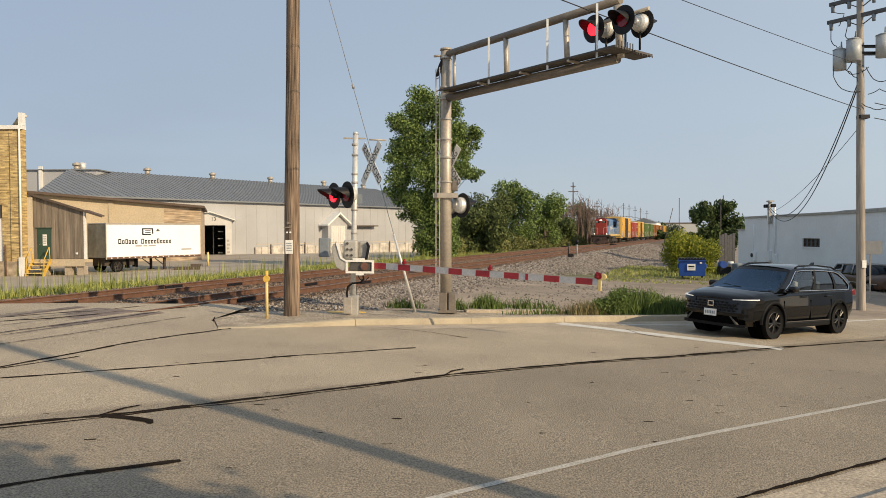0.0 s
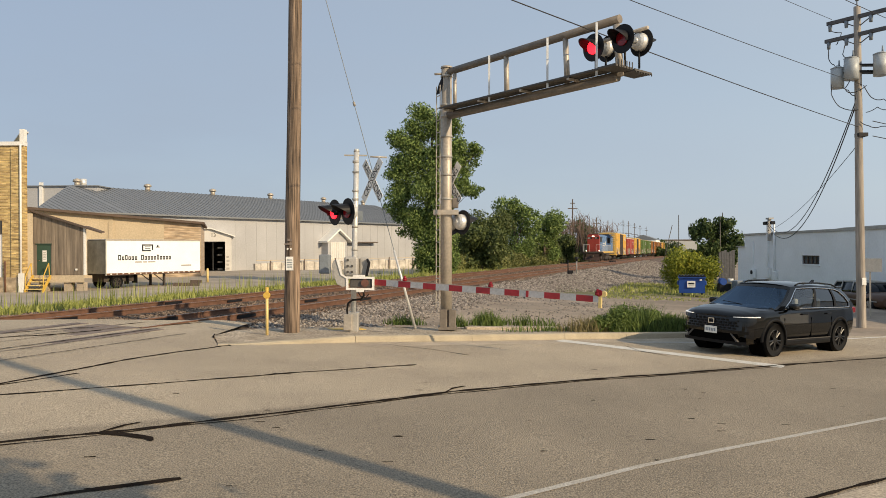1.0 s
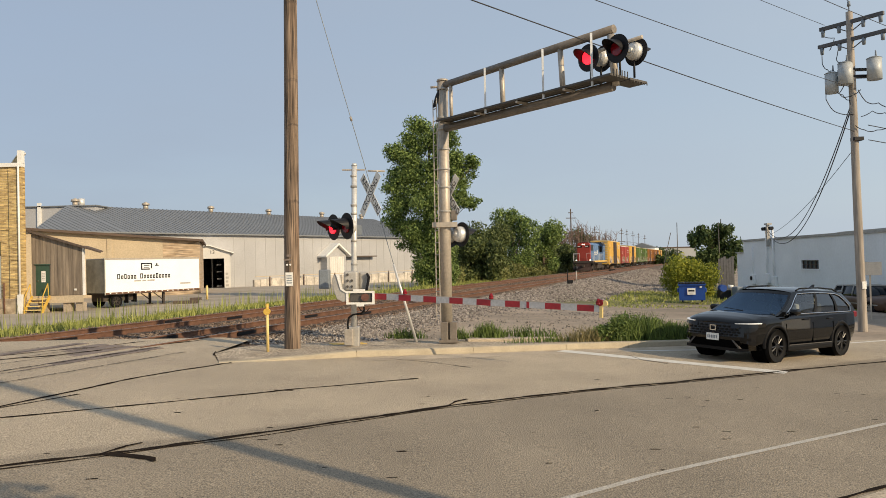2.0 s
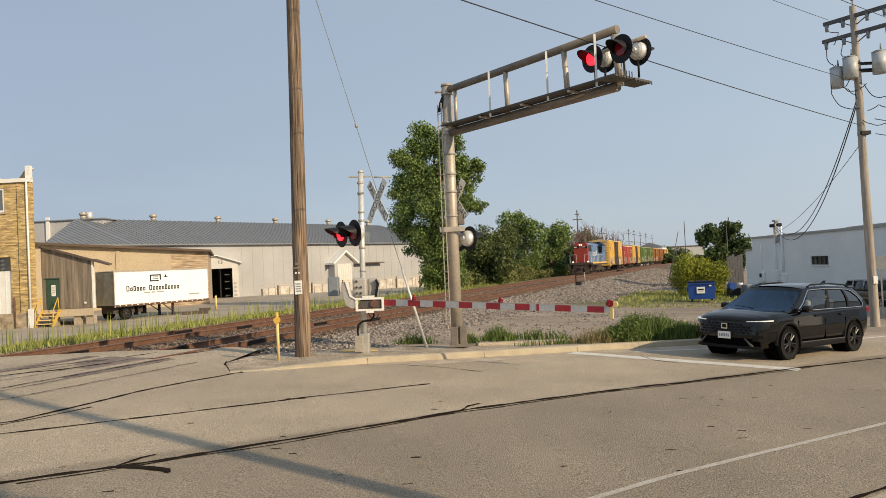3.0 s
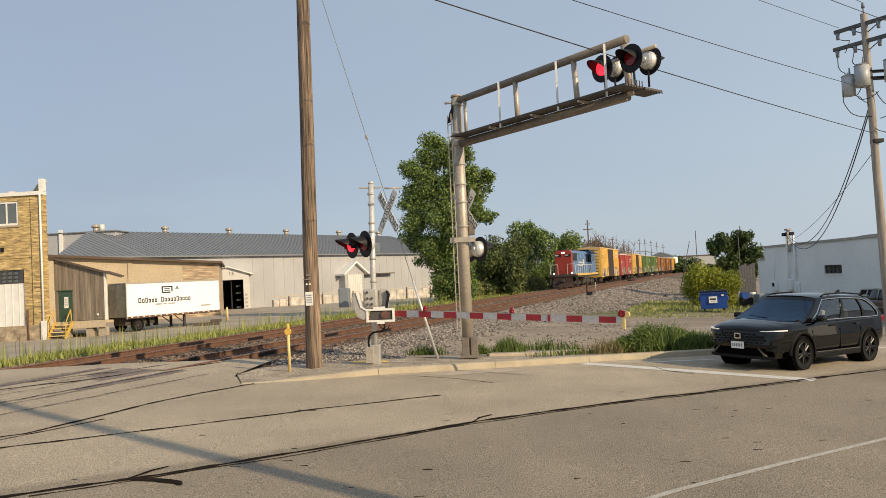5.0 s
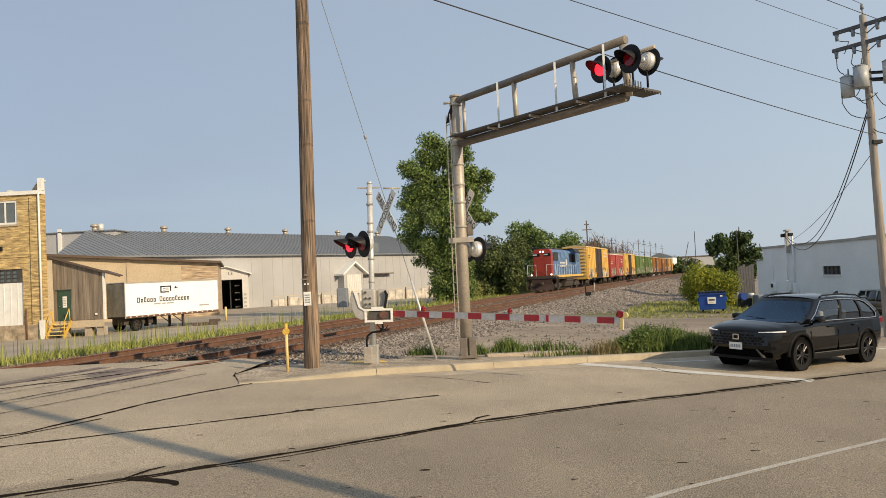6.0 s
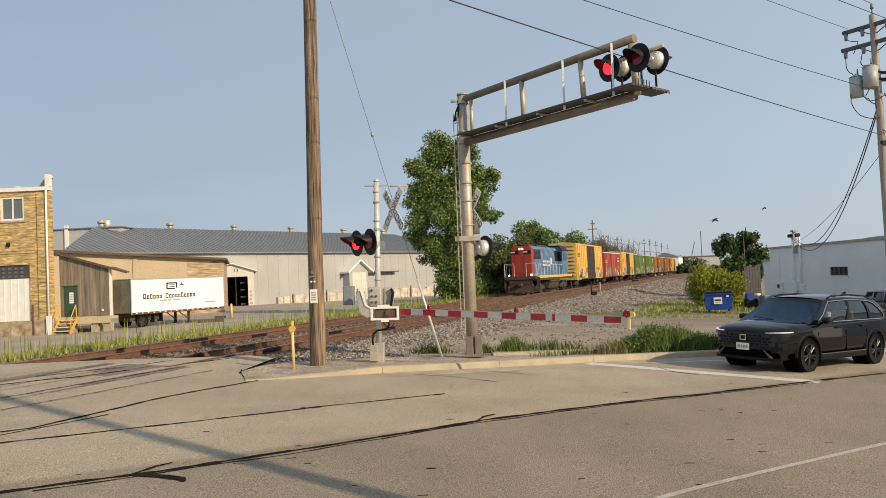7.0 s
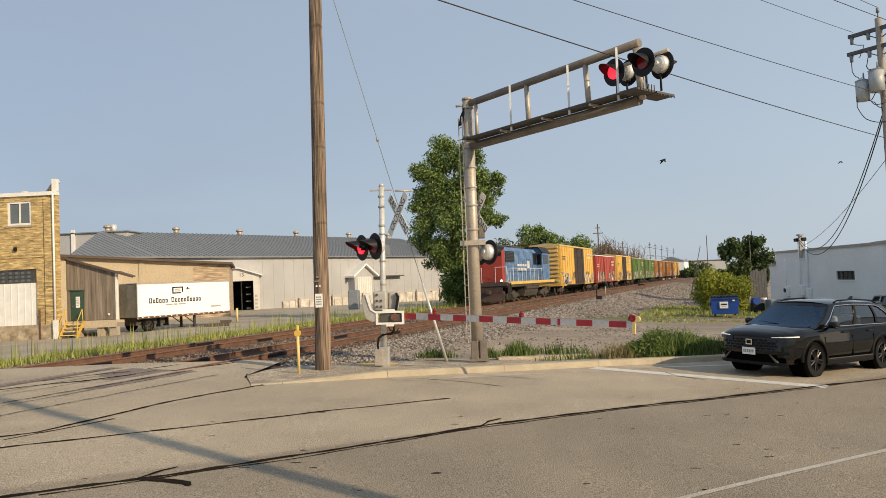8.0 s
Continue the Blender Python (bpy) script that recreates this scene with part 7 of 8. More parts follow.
def right_building():
    # local x runs along the seen wall from its far end towards the viewer
    h = thing("white_building", pose(24.6, 60, 0, 0, 0, -92.5), "long low white painted block building", "building")
    L, z0, zt = 42.0, -1.6, 2.88
    wins = [(10.5, 13.0, 0.82, 1.38), (21.6, 24.0, 0.82, 1.38), (31, 33.5, 0.82, 1.38)]
    part("long_wall", wall(B(), 0, L, z0, zt, 0, 0.3, wins), WALLBLUE, h)
    part("end_wall", bx(B(), 0, 0.3, 0.302, 16, z0, zt), WALLBLUE, h)
    part("near_end_wall", bx(B(), L - 0.3, L, 0.302, 16, z0, zt), WALLBLUE, h)
    part("far_wall", bx(B(), 0.3, L - 0.3, 15.7, 16, z0, zt), WALLBLUE, h)
    part("roof_edge", bx(B(), -0.1, L + 0.1, -0.08, 16.1, zt + 0.002, zt + 0.16), GREYCASE, h)
    bm = B()
    prism(bm, [(12, zt + 0.162), (L, zt + 0.162), (L, zt + 0.42), (14, zt + 0.26)], "y", 1.0, 15)
    part("upper_roof", bm, GREYCASE, h)
    for a, b, c, d in wins:
        w = part("window_frame", wall(B(), a, b, c, d, 0.08, 0.16, [(a + 0.08 + (b - a - 0.1) * i / 4, a + (b - a - 0.1) * (i + 1) / 4 + 0.02, c + 0.05 + 0.24 * j, c + 0.25 + 0.24 * j) for i in range(4) for j in range(2)]), TIE, h, "dark small-pane window")
        part("pane", bx(B(), a, b, 0.17, 0.19, c, d), PANE, w)
        part("window_sill", bx(B(), a - 0.1, b + 0.1, -0.06, 0.08, c - 0.1, c), WALLBLUE, h)
    for x, z1, r in ((5.0, 3.9, 0.075), (6.2, 3.7, 0.075), (2.2, 2.4, 0.04)):
        part("conduit", tube(B(), (x, -0.12, -0.2), (x, -0.12, z1), r, n=8), WALLBLUE, h)
    for x, z in ((4.8, -0.35), (6.0, -0.55), (1.9, -0.5)):
        part("meter_box", soften(bx(B(), x, x + 0.6, -0.25, -0.003, z, z + 0.75), 0.04), WALLBLUE, h)
    part("meter_dial", tube(B(), (2.2, -0.32, -0.02), (2.2, -0.25, -0.02), 0.16, n=14), BLACK, h)
    bm = bx(B(), 5.45, 5.65, -0.3, -0.1, 2.4, 4.0)
    bx(bm, 5.25, 5.85, -0.35, 0, 4.0, 4.12)
    part("mast_head", bm, GREYCASE, h)
    for x in (4.9, 5.2, 6.2):
        part("weather_head", soften(bx(B(), x - 0.12, x + 0.12, -0.4, -0.05, 3.6, 3.85), 0.05, 1), BLACK, h)
    s = thing("lean_to", pose(25.08, 61.5, 0, 0, 0, -92.5), "small white lean-to beside the building", "shed")
    part("lean_to_wall", bx(B(), -1.2, 1.2, 0, 2.0, -1.6, 1.95), WALLBLUE, s)
    part("lean_to_roof", bx(B(), -1.3, 1.3, -0.1, 2.1, 1.952, 2.05), GREYCASE, s)
    g = thing("back_of_sign", pose(17.4, 30, 0, 0, 0, -25), "grey back of a metal sign on a post", "sign")
    part("sign_panel", bx(B(), -0.42, 0.42, 0, 0.02, 0.92, 1.46), GREYCASE, g)
    part("sign_post", bx(B(), -0.03, 0.03, 0.021, 0.06, -1.1, 1.4), GALV, g)
    f = thing("board_fence", pose(26.5, 66, -1.6), "grey weathered board fence", "fence")
    for k in range(6):
        part("board", bx(B(), -1.75 + 0.24 * k, -1.53 + 0.24 * k, 0, 0.05, 0, 3.1 + 0.1 * (k % 3)), ARMGREY, f)
    part("fence_rail", bx(B(), -1.75, -0.35, 0.052, 0.1, 2.2, 2.3), PLANK, f)


def dumpster():
    d = thing("dumpster", pose(14.05, 41.6, -0.68, 0, 0, -17) @ Matrix.Diagonal((0.8, 0.8, 0.95, 1)), "blue steel dumpster with a white sign", "dumpster")
    bm = B()
    prism(bm, [(-0.62, 0.08), (0.62, 0.08), (0.75, 1.0), (-0.7, 1.0)], "x", -0.86, 0.86)
    part("bin", bm, DUMPBLUE, d)
    part("rim", bx(B(), -0.92, 0.92, -0.78, 0.8, 0.96, 1.04), DUMPBLUE, d)
    for k in range(2):
        part("lid", soften(bx(B(), -0.9 + 0.91 * k, -0.01 + 0.91 * k, -0.8, 0.8, 1.042, 1.1), 0.015), BLACK, d, "black plastic lid")
    for k in range(9):
        part("lid_rib", bx(B(), -0.86 + 0.2 * k, -0.76 + 0.2 * k, -0.82, 0.78, 1.101, 1.14), BLACK, d)
    for x in (-0.95, 0.88):
        part("fork_pocket", soften(bx(B(), x - 0.02, x + 0.09, -0.5, 0.5, 0.55, 0.78), 0.02), DUMPBLUE, d)
    sgn = part("sign", bx(B(), -0.32, 0.22, -0.735, -0.715, 0.42, 0.8), WHITE, d, "white sign with dark bars")
    part("sign_bar", bx(B(), -0.25, 0.15, -0.738, -0.7352, 0.6, 0.69), BLACK, sgn)
    part("sign_bar", bx(B(), -0.2, 0.1, -0.738, -0.7352, 0.5, 0.53), GREYCASE, sgn)
    part("small_label", bx(B(), 0.5, 0.66, -0.76, -0.745, 0.82, 0.9), WHITE, d)
    for x in (-0.7, 0.6):
        part("foot", bx(B(), x, x + 0.12, -0.5, 0.5, -0.02, 0.08), BLACK, d)
    b = thing("pump_unit", pose(17.55, 46, -0.85) @ Matrix.Scale(0.6, 4), "blue and black machinery in the grass", "machine")
    part("pump_body", soften(bx(B(), -0.6, 0.6, -0.4, 0.4, 0, 0.9), 0.08), BLACK, b)
    part("pump_motor", tube(B(), (-0.2, -0.45, 1.1), (-0.2, 0.3, 1.1), 0.36, n=16), DUMPBLUE, b)
    part("pump_tank", tube(B(), (0.7, 0, 1.05), (0.7, 0, 1.4), 0.28, n=14), WHITE, b)
    c = thing("blue_tote", pose(18.9, 45.5, -0.85), "dark blue tub beside the building", "tub")
    part("tub", soften(bx(B(), -0.9, 0.9, -0.4, 0.4, 0, 0.75), 0.06), DARKCASE, c)


# ---- poles and wires ----
def cross_arm(p, z, ang, half=1.25, ins=(-1.1, -0.45, 0.45, 1.1)):
    m = pose(0, 0, z, 0, 0, ang)
    a = part("crossarm", bx(B(), -half, half, -0.16, -0.05, -0.06, 0.06, m), ARMGREY, p)
    for x in ins:
        bm = tube(B(), m @ Vector((x, -0.1, -0.28)), m @ Vector((x, -0.1, -0.06)), 0.055, 0.07, n=8)
        part("insulator", bm, DARKCASE, p)
    return a


def right_pole():
    gx, gy = 14.13, 24.9
    p = thing("utility_pole", pose(gx, gy, road_z(gx) - 0.1), "brown utility pole with transformers beside the lot", "utility pole")
    part("shaft", pole_mesh(B(), 10.9, 0.15, 0.105, (-0.095, 0), seed=5), GREYPOLE, p)
    cross_arm(p, 10.55, -55, 1.05, (-0.95, -0.4, 0.4, 0.95))
    cross_arm(p, 9.95, -55, 1.12, (-1.0, -0.4, 0.4, 1.0))
    for z in (10.2, 9.6):
        for e in (-0.6, 0.6):
            d = Vector((math.cos(radians(-55)), math.sin(radians(-55)), 0)) * e
            part("arm_brace", tube(B(), Vector((-0.09, -0.02, z)), Vector((-0.09, -0.02, z + 0.35)) + d, 0.018, n=6), DARKSTEEL, p)
    part("top_pin", tube(B(), (-0.1, 0, 10.85), (-0.1, 0, 11.15), 0.02, n=6), DARKSTEEL, p)
    part("insulator", tube(B(), (-0.1, 0, 11.1), (-0.1, 0, 11.26), 0.06, 0.045, n=8), DARKCASE, p)
    for x, y, z, r, h in ((-0.36, -0.12, 8.4, 0.23, 0.72), (-0.62, 0.28, 8.2, 0.21, 0.68), (0.52, -0.3, 8.5, 0.23, 0.72)):
        t = part("transformer", tube(B(), (x, y, z), (x, y, z + h), r, n=16), CAN, p, "grey pole transformer")
        part("transformer_lid", tube(B(), (x, y, z + h), (x, y, z + h + 0.06), r + 0.015, r * 0.5, n=16), CAN, t)
        part("bushing", tube(B(), (x + 0.06, y, z + h + 0.05), (x + 0.06, y, z + h + 0.28), 0.035, 0.02, n=8), DARKCASE, t)
    part("mount", bx(B(), -0.5, 0.6, -0.12, 0.12, 8.65, 8.73), BLACK, p)
    part("mount", bx(B(), -0.5, 0.6, -0.12, 0.12, 8.9, 8.95), BLACK, p)
    for pts in (((-0.62, 0.85, 9.7), (-0.75, 0.6, 9.3), (-0.68, 0.4, 9.05), (-0.62, 0.28, 9.0)), ((-0.3, 0.4, 9.7), (-0.48, 0.2, 9.35), (-0.45, 0.0, 9.2), (-0.3, -0.1, 9.25)),
                ((-0.6, 0.85, 10.35), (-0.3, 0.6, 10.2), (-0.45, 0.5, 9.95), (-0.55, 0.5, 9.75)), ((-0.8, 0.3, 8.6), (-0.85, 0.25, 8.0), (-0.62, 0.15, 7.55), (-0.12, -0.1, 7.4)),
                ((-0.6, 0.2, 8.3), (-0.35, 0.1, 8.1), (-0.2, 0.0, 7.9), (-0.1, -0.1, 7.6)), ((-0.4, -0.1, 8.4), (-0.5, 0.05, 8.15), (-0.3, 0.0, 8.0), (0.1, -0.2, 8.2)),
                ((0.0, -0.2, 8.2), (0.25, -0.2, 7.8), (0.55, -0.4, 7.7), (0.9, -0.6, 7.5)), ((0.1, -0.15, 7.3), (0.4, -0.3, 7.45), (0.7, -0.5, 7.35), (0.95, -0.6, 7.2)), ((-0.1, -0.15, 7.0), (0.15, -0.2, 6.85), (0.5, -0.35, 6.8), (0.9, -0.6, 6.95))):
        rope("jumper", sag(pts[0], pts[1], 0.03, 4) + sag(pts[1], pts[2], 0.06, 4)[1:] + (sag(pts[2], pts[3], 0.06, 4)[1:] if len(pts) > 3 else []), 0.014, WIRE, p)
    part("notice_plate", bx(B(), -0.07, 0.07, -0.19, -0.165, 1.5, 1.75), WHITE, p)
    part("wire_clamp", bx(B(), -0.15, 0.15, -0.2, 0.1, 6.5, 6.62), BLACK, p)
    base = Vector((gx, gy, road_z(gx) - 0.1))
    o = thing("utility_pole", pose(-14.0, 1.0, 0.1), "brown utility pole out beside the road", "utility pole")
    part("shaft", pole_mesh(B(), 11.0, 0.17, 0.12, seed=8), GREYPOLE, o)
    cross_arm(o, 9.8, -50)
    end = Vector((-14, 1.0, 0.1))
    for a, b, d, r in (((0, 0, 6.82), (0.1, -1.6, 7.3), 0.25, 0.011), ((0, -0.1, 8.25), (0.2, 1.2, 8.52), 0.25, 0.009), ((-0.55, 0.75, 10.7), (0.3, 3.0, 10.85), 0.3, 0.008), ((0.9, -0.7, 10.1), (0.8, 0.6, 9.75), 0.3, 0.01), ((-0.1, 0, 11.28), (0, 1.0, 11.1), 0.2, 0.009)):
        w = rope("overhead_wire", sag(base + Vector(a), end + Vector(b), d, 30), r, WIRE)
        tagged(w, "black overhead wire strung between utility poles", "wire")
    rise = Vector((24.1, 54.7, 3.85))
    for a, dz, d, r in (((0, 0.1, 8.0), 0.0, 2.4, 0.019), ((0, 0.15, 7.8), -0.15, 2.6, 0.021), ((0, 0.1, 6.3), -0.7, 0.5, 0.011)):
        w = rope("service_wire", sag(base + Vector(a), rise + Vector((0, 0, dz)), d, 30), r, WIRE)
        tagged(w, "black service cable slung to the white building", "wire")
    for a, d in (((0.3, -0.2, 7.0), 0.3), ((0.3, -0.2, 6.5), 0.3), ((0.9, -0.7, 10.1), 0.3)):
        w = rope("overhead_wire", sag(base + Vector(a), base + Vector((24, 15, a[2] + 0.4)), d, 16), 0.014, WIRE)
        tagged(w, "black overhead wire strung between utility poles", "wire")


def shade_pole():
    p = thing("utility_pole", pose(8.6, -0.38, -0.3), "brown utility pole behind the viewer", "utility pole")
    part("shaft", pole_mesh(B(), 13.0, 0.145, 0.12, seed=9), POLE, p)


def far_poles():
    first = None
    line = [(150, -9.2, 1.0), (196, -11.4, 0.86), (330, -20, 1.2), (352, -20, 1.22), (380, -20, 1.22), (410, -20, 1.22), (450, -20, 1.22)]
    for y, off, tall in line:
        q = along(y, off)
        m = pose(q.x, q.y, -1.2, 0, 0, 8) @ Matrix.Diagonal((1, 1, tall, 1))
        if first is None:
            p = thing("utility_pole", m, "distant wooden utility pole beside the railway", "utility pole", "poles along the railway")
            part("shaft", tube(B(), (0, 0, 0), (0, 0, 13.3), 0.18, 0.12, n=8), TIE, p)
            for z, s in ((12.4, 0.5), (11.3, 1.0), (8.2, 1.7), (7.4, 0.6)):
                part("crossarm", bx(B(), -s, s, -0.1, 0.1, z, z + 0.16), TIE, p)
            first = p
        else:
            copy_thing(first, m)
    for z in (11.4, 12.5):
        tops = [Vector((along(y, off).x, along(y, off).y, -1.2 + z * tall)) for y, off, tall in line]
        w = rope("overhead_wire", [v for a, b in zip(tops, tops[1:]) for v in sag(a, b, 0.7, 8)], 0.015, WIRE)
        tagged(w, "distant overhead wire along the railway", "wire")
    for x, y, hgt, lean in ((29.5, 92, 7.5, 0), (29.6, 100, 6.5, 1.6), (26.0, 69.0, 6.4, 0), (27.0, 71.0, 6.8, 0)):
        p = thing("bare_pole", pose(x, y, -1.5), "thin dark pole beyond the lot", "pole")
        part("shaft", tube(B(), (0, 0, 0), (lean, 0, hgt), 0.06, 0.045, n=8), DARKSTEEL, p)
    f = thing("grey_shed", pose(76, 262, -1.4, 0, 0, -20), "distant grey metal shed beside the railway", "shed")
    part("shed_wall", bx(B(), -9, 0, 0, 22, 0, 6.2), WALLBLUE, f)
    part("shed_roof", prism(B(), [(-9.3, 6.202), (0.3, 6.202), (-4.5, 8.0)], "y", -0.2, 22.2), ROOFGREY, f)
    f = thing("distant_building", pose(92, 330, -1.4), "distant low white building", "building")
    part("building_wall", bx(B(), 0, 22, 0, 10, 0, 6.5), WALLWHITE, f)
    part("building_roof", bx(B(), -0.2, 22.2, -0.2, 10.2, 6.502, 7.0), ROOFDARK, f)


def switch_stand():
    s = thing("switch_stand", pose(10.9, 60.3, -0.25) @ Matrix.Scale(0.75, 4), "black switch stand with a pale post beside the track", "switch stand")
    part("stand", soften(bx(B(), -0.9, -0.3, -0.25, 0.25, 0, 0.5), 0.04), BLACK, s)
    part("lever", tube(B(), (-0.85, 0, 0.4), (-0.85, 0, 1.6), 0.06, n=8), BLACK, s)
    part("lever_arm", tube(B(), (-0.85, 0, 1.25), (-1.6, 0.2, 1.3), 0.05, n=8), BLACK, s)
    part("post", tube(B(), (0.1, 0, 0), (0.1, 0, 1.5), 0.06, n=8), GREYCASE, s)
    part("target", tube(B(), (0.1, 0, 1.5), (0.1, 0, 1.95), 0.1, 0.22, n=8), BLACK, s)
    e = thing("relay_box", pose(27.0, 117, -0.45) @ Matrix.Scale(0.5, 4), "small black trackside box", "box")
    part("case", soften(bx(B(), -1.0, 1.0, -0.4, 0.4, 0, 0.8), 0.05), BLACK, e)


brick_building()
plank_shed()
trailer()
tan_building()
dock()
warehouse()
right_building()
dumpster()
right_pole()
shade_pole()
far_poles()
switch_stand()


# ---- trees and weeds ----
LEAF = leafy("tree_leaf", (0.04, 0.075, 0.02), (0.29, 0.385, 0.11))
HEDGE = leafy("hedge_leaf", (0.03, 0.05, 0.015), (0.19, 0.225, 0.075))
SCRUBLEAF = leafy("scrub_leaf", (0.085, 0.1, 0.03), (0.27, 0.27, 0.09))
DARKLEAF = leafy("dark_leaf", (0.035, 0.062, 0.02), (0.11, 0.15, 0.045))
YELLOWLEAF = leafy("yellow_green_leaf", (0.13, 0.17, 0.02), (0.42, 0.42, 0.05))
WEED = leafy("weed_leaf", (0.05, 0.088, 0.022), (0.22, 0.29, 0.075))
GRASSBLADE = leafy("grass_blade", (0.16, 0.19, 0.04), (0.46, 0.47, 0.14))
DRYGRASS = leafy("dry_grass", (0.16, 0.14, 0.06), (0.32, 0.27, 0.13))
BARK = mat("bark", (0.11, 0.08, 0.06), 0.9, var=0.3, scale=3, bump=0.6, fine=12, stretch=(2, 2, 0.4))
TWIG = mat("dry_twig", (0.2, 0.14, 0.11), 0.9, var=0.25, scale=3, bump=0.1)


def leaf_cloud(name, blobs, n, size, material, parent=None, seed=0, label="", shell=0.55, floor=None):
    """Many small folded leaves, thickest near the outside of a set of uneven lumps."""
    r = np.random.RandomState(seed)
    bl = np.array(blobs, float)
    vol = (bl[:, 3] * bl[:, 4] * bl[:, 5]) ** 0.75
    pick = r.choice(len(bl), n, p=vol / vol.sum())
    d = r.normal(size=(n, 3))
    d /= np.linalg.norm(d, axis=1)[:, None]
    rad = 1 - shell * r.rand(n) ** 1.6 + 0.12 * r.normal(size=n)
    p = bl[pick, :3] + d * rad[:, None] * bl[pick, 3:]
    if floor is not None:
        p[:, 2] = np.maximum(p[:, 2], floor)
    nor = d + 0.75 * r.normal(size=(n, 3))
    nor /= np.linalg.norm(nor, axis=1)[:, None]
    up = r.normal(size=(n, 3))
    a = np.cross(nor, up)
    a /= np.linalg.norm(a, axis=1)[:, None]
    b = np.cross(nor, a)
    s = size * r.uniform(0.55, 1.3, (n, 1))
    v = np.stack([p - a * s, p - b * s * 0.55 + nor * s * 0.2, p + a * s, p + b * s * 0.55 + nor * s * 0.2], 1).reshape(-1, 3)
    k = 4 * np.arange(n)
    f = np.stack([np.stack([k, k + 1, k + 2], 1), np.stack([k, k + 2, k + 3], 1)], 1).reshape(-1, 3)
    return pydata(name, v.tolist(), f.tolist(), material, parent, label)


def blades(name, spots, height, width, material, seed, label, category="grass", lean=0.35):
    """Grass or weed blades at (x, y, z, scale)."""
    r = np.random.RandomState(seed)
    sp = np.array(spots, float)
    n = len(sp)
    a = r.rand(n) * 6.283
    h = height * sp[:, 3] * r.uniform(0.5, 1.25, n)
    dx, dy = np.cos(a), np.sin(a)
    lx, ly = lean * h * r.normal(size=n) * 0.6, lean * h * r.normal(size=n) * 0.6
    w = width * r.uniform(0.6, 1.4, n)
    x, y, z = sp[:, 0], sp[:, 1], sp[:, 2]
    v = np.stack([np.stack([x - dx * w, y - dy * w, z], 1), np.stack([x + dx * w, y + dy * w, z], 1),
                  np.stack([x + dx * w * 0.7 + lx * 0.4, y + dy * w * 0.7 + ly * 0.4, z + h * 0.55], 1), np.stack([x - dx * w * 0.7 + lx * 0.4, y - dy * w * 0.7 + ly * 0.4, z + h * 0.55], 1),
                  np.stack([x + lx, y + ly, z + h], 1)], 1).reshape(-1, 3)
    k = 5 * np.arange(n)
    fs = [f for i in k.tolist() for f in ((i, i + 1, i + 2, i + 3), (i + 3, i + 2, i + 4))]
    return tagged(pydata(name, v.tolist(), fs, material), label, category, kind="stuff")


def branches(bm, base, top, r, rnd, blobs, n=14):
    base, top = Vector(base), Vector(top)
    mid = base.lerp(top, 0.5) + Vector((rnd.uniform(-0.3, 0.3), rnd.uniform(-0.3, 0.3), 0))
    tube(bm, base, mid, r, r * 0.65, n=9)
    tube(bm, mid, top, r * 0.65, r * 0.2, n=8)
    for k in range(n):
        f = rnd.uniform(0.3, 0.95)
        a = base.lerp(mid, f * 2) if f < 0.5 else mid.lerp(top, f * 2 - 1)
        b = Vector(rnd.choice(blobs)[:3])
        e = a.lerp(b, rnd.uniform(0.6, 0.95))
        tube(bm, a, e, r * (1 - f) * 0.45 + 0.03, 0.02, n=6)
        for j in range(2):
            c = a.lerp(e, rnd.uniform(0.4, 0.9))
            tube(bm, c, c + Vector((rnd.uniform(-1, 1), rnd.uniform(-1, 1), rnd.uniform(0.1, 1))) * (e - a).length * 0.35, 0.03, 0.01, n=5)
    return bm


def tree(x, y, z, blobs, leaves, size, material, label, seed, r=0.25, top=None, shell=0.6):
    t = thing("tree", pose(x, y, z), label, "tree")
    rnd = random.Random(seed)
    hi = max(b[2] for b in blobs)
    part("trunk", branches(B(), (0, 0, -0.2), top or (0, 0, hi), r, rnd, blobs), BARK, t)
    leaf_cloud("crown", blobs, leaves, size, material, t, seed, "", shell)
    return t


def lumps(core, count, spread, size, seed, flat=1.0):
    """Uneven lumps spread through a box round core = (x, y, z)."""
    r = random.Random(seed)
    out = []
    for _ in range(count):
        s = size * r.uniform(0.6, 1.25)
        out.append((core[0] + r.uniform(-1, 1) * spread[0], core[1] + r.uniform(-1, 1) * spread[1], core[2] + r.uniform(-1, 1) * spread[2], s, s, s * flat))
    return out


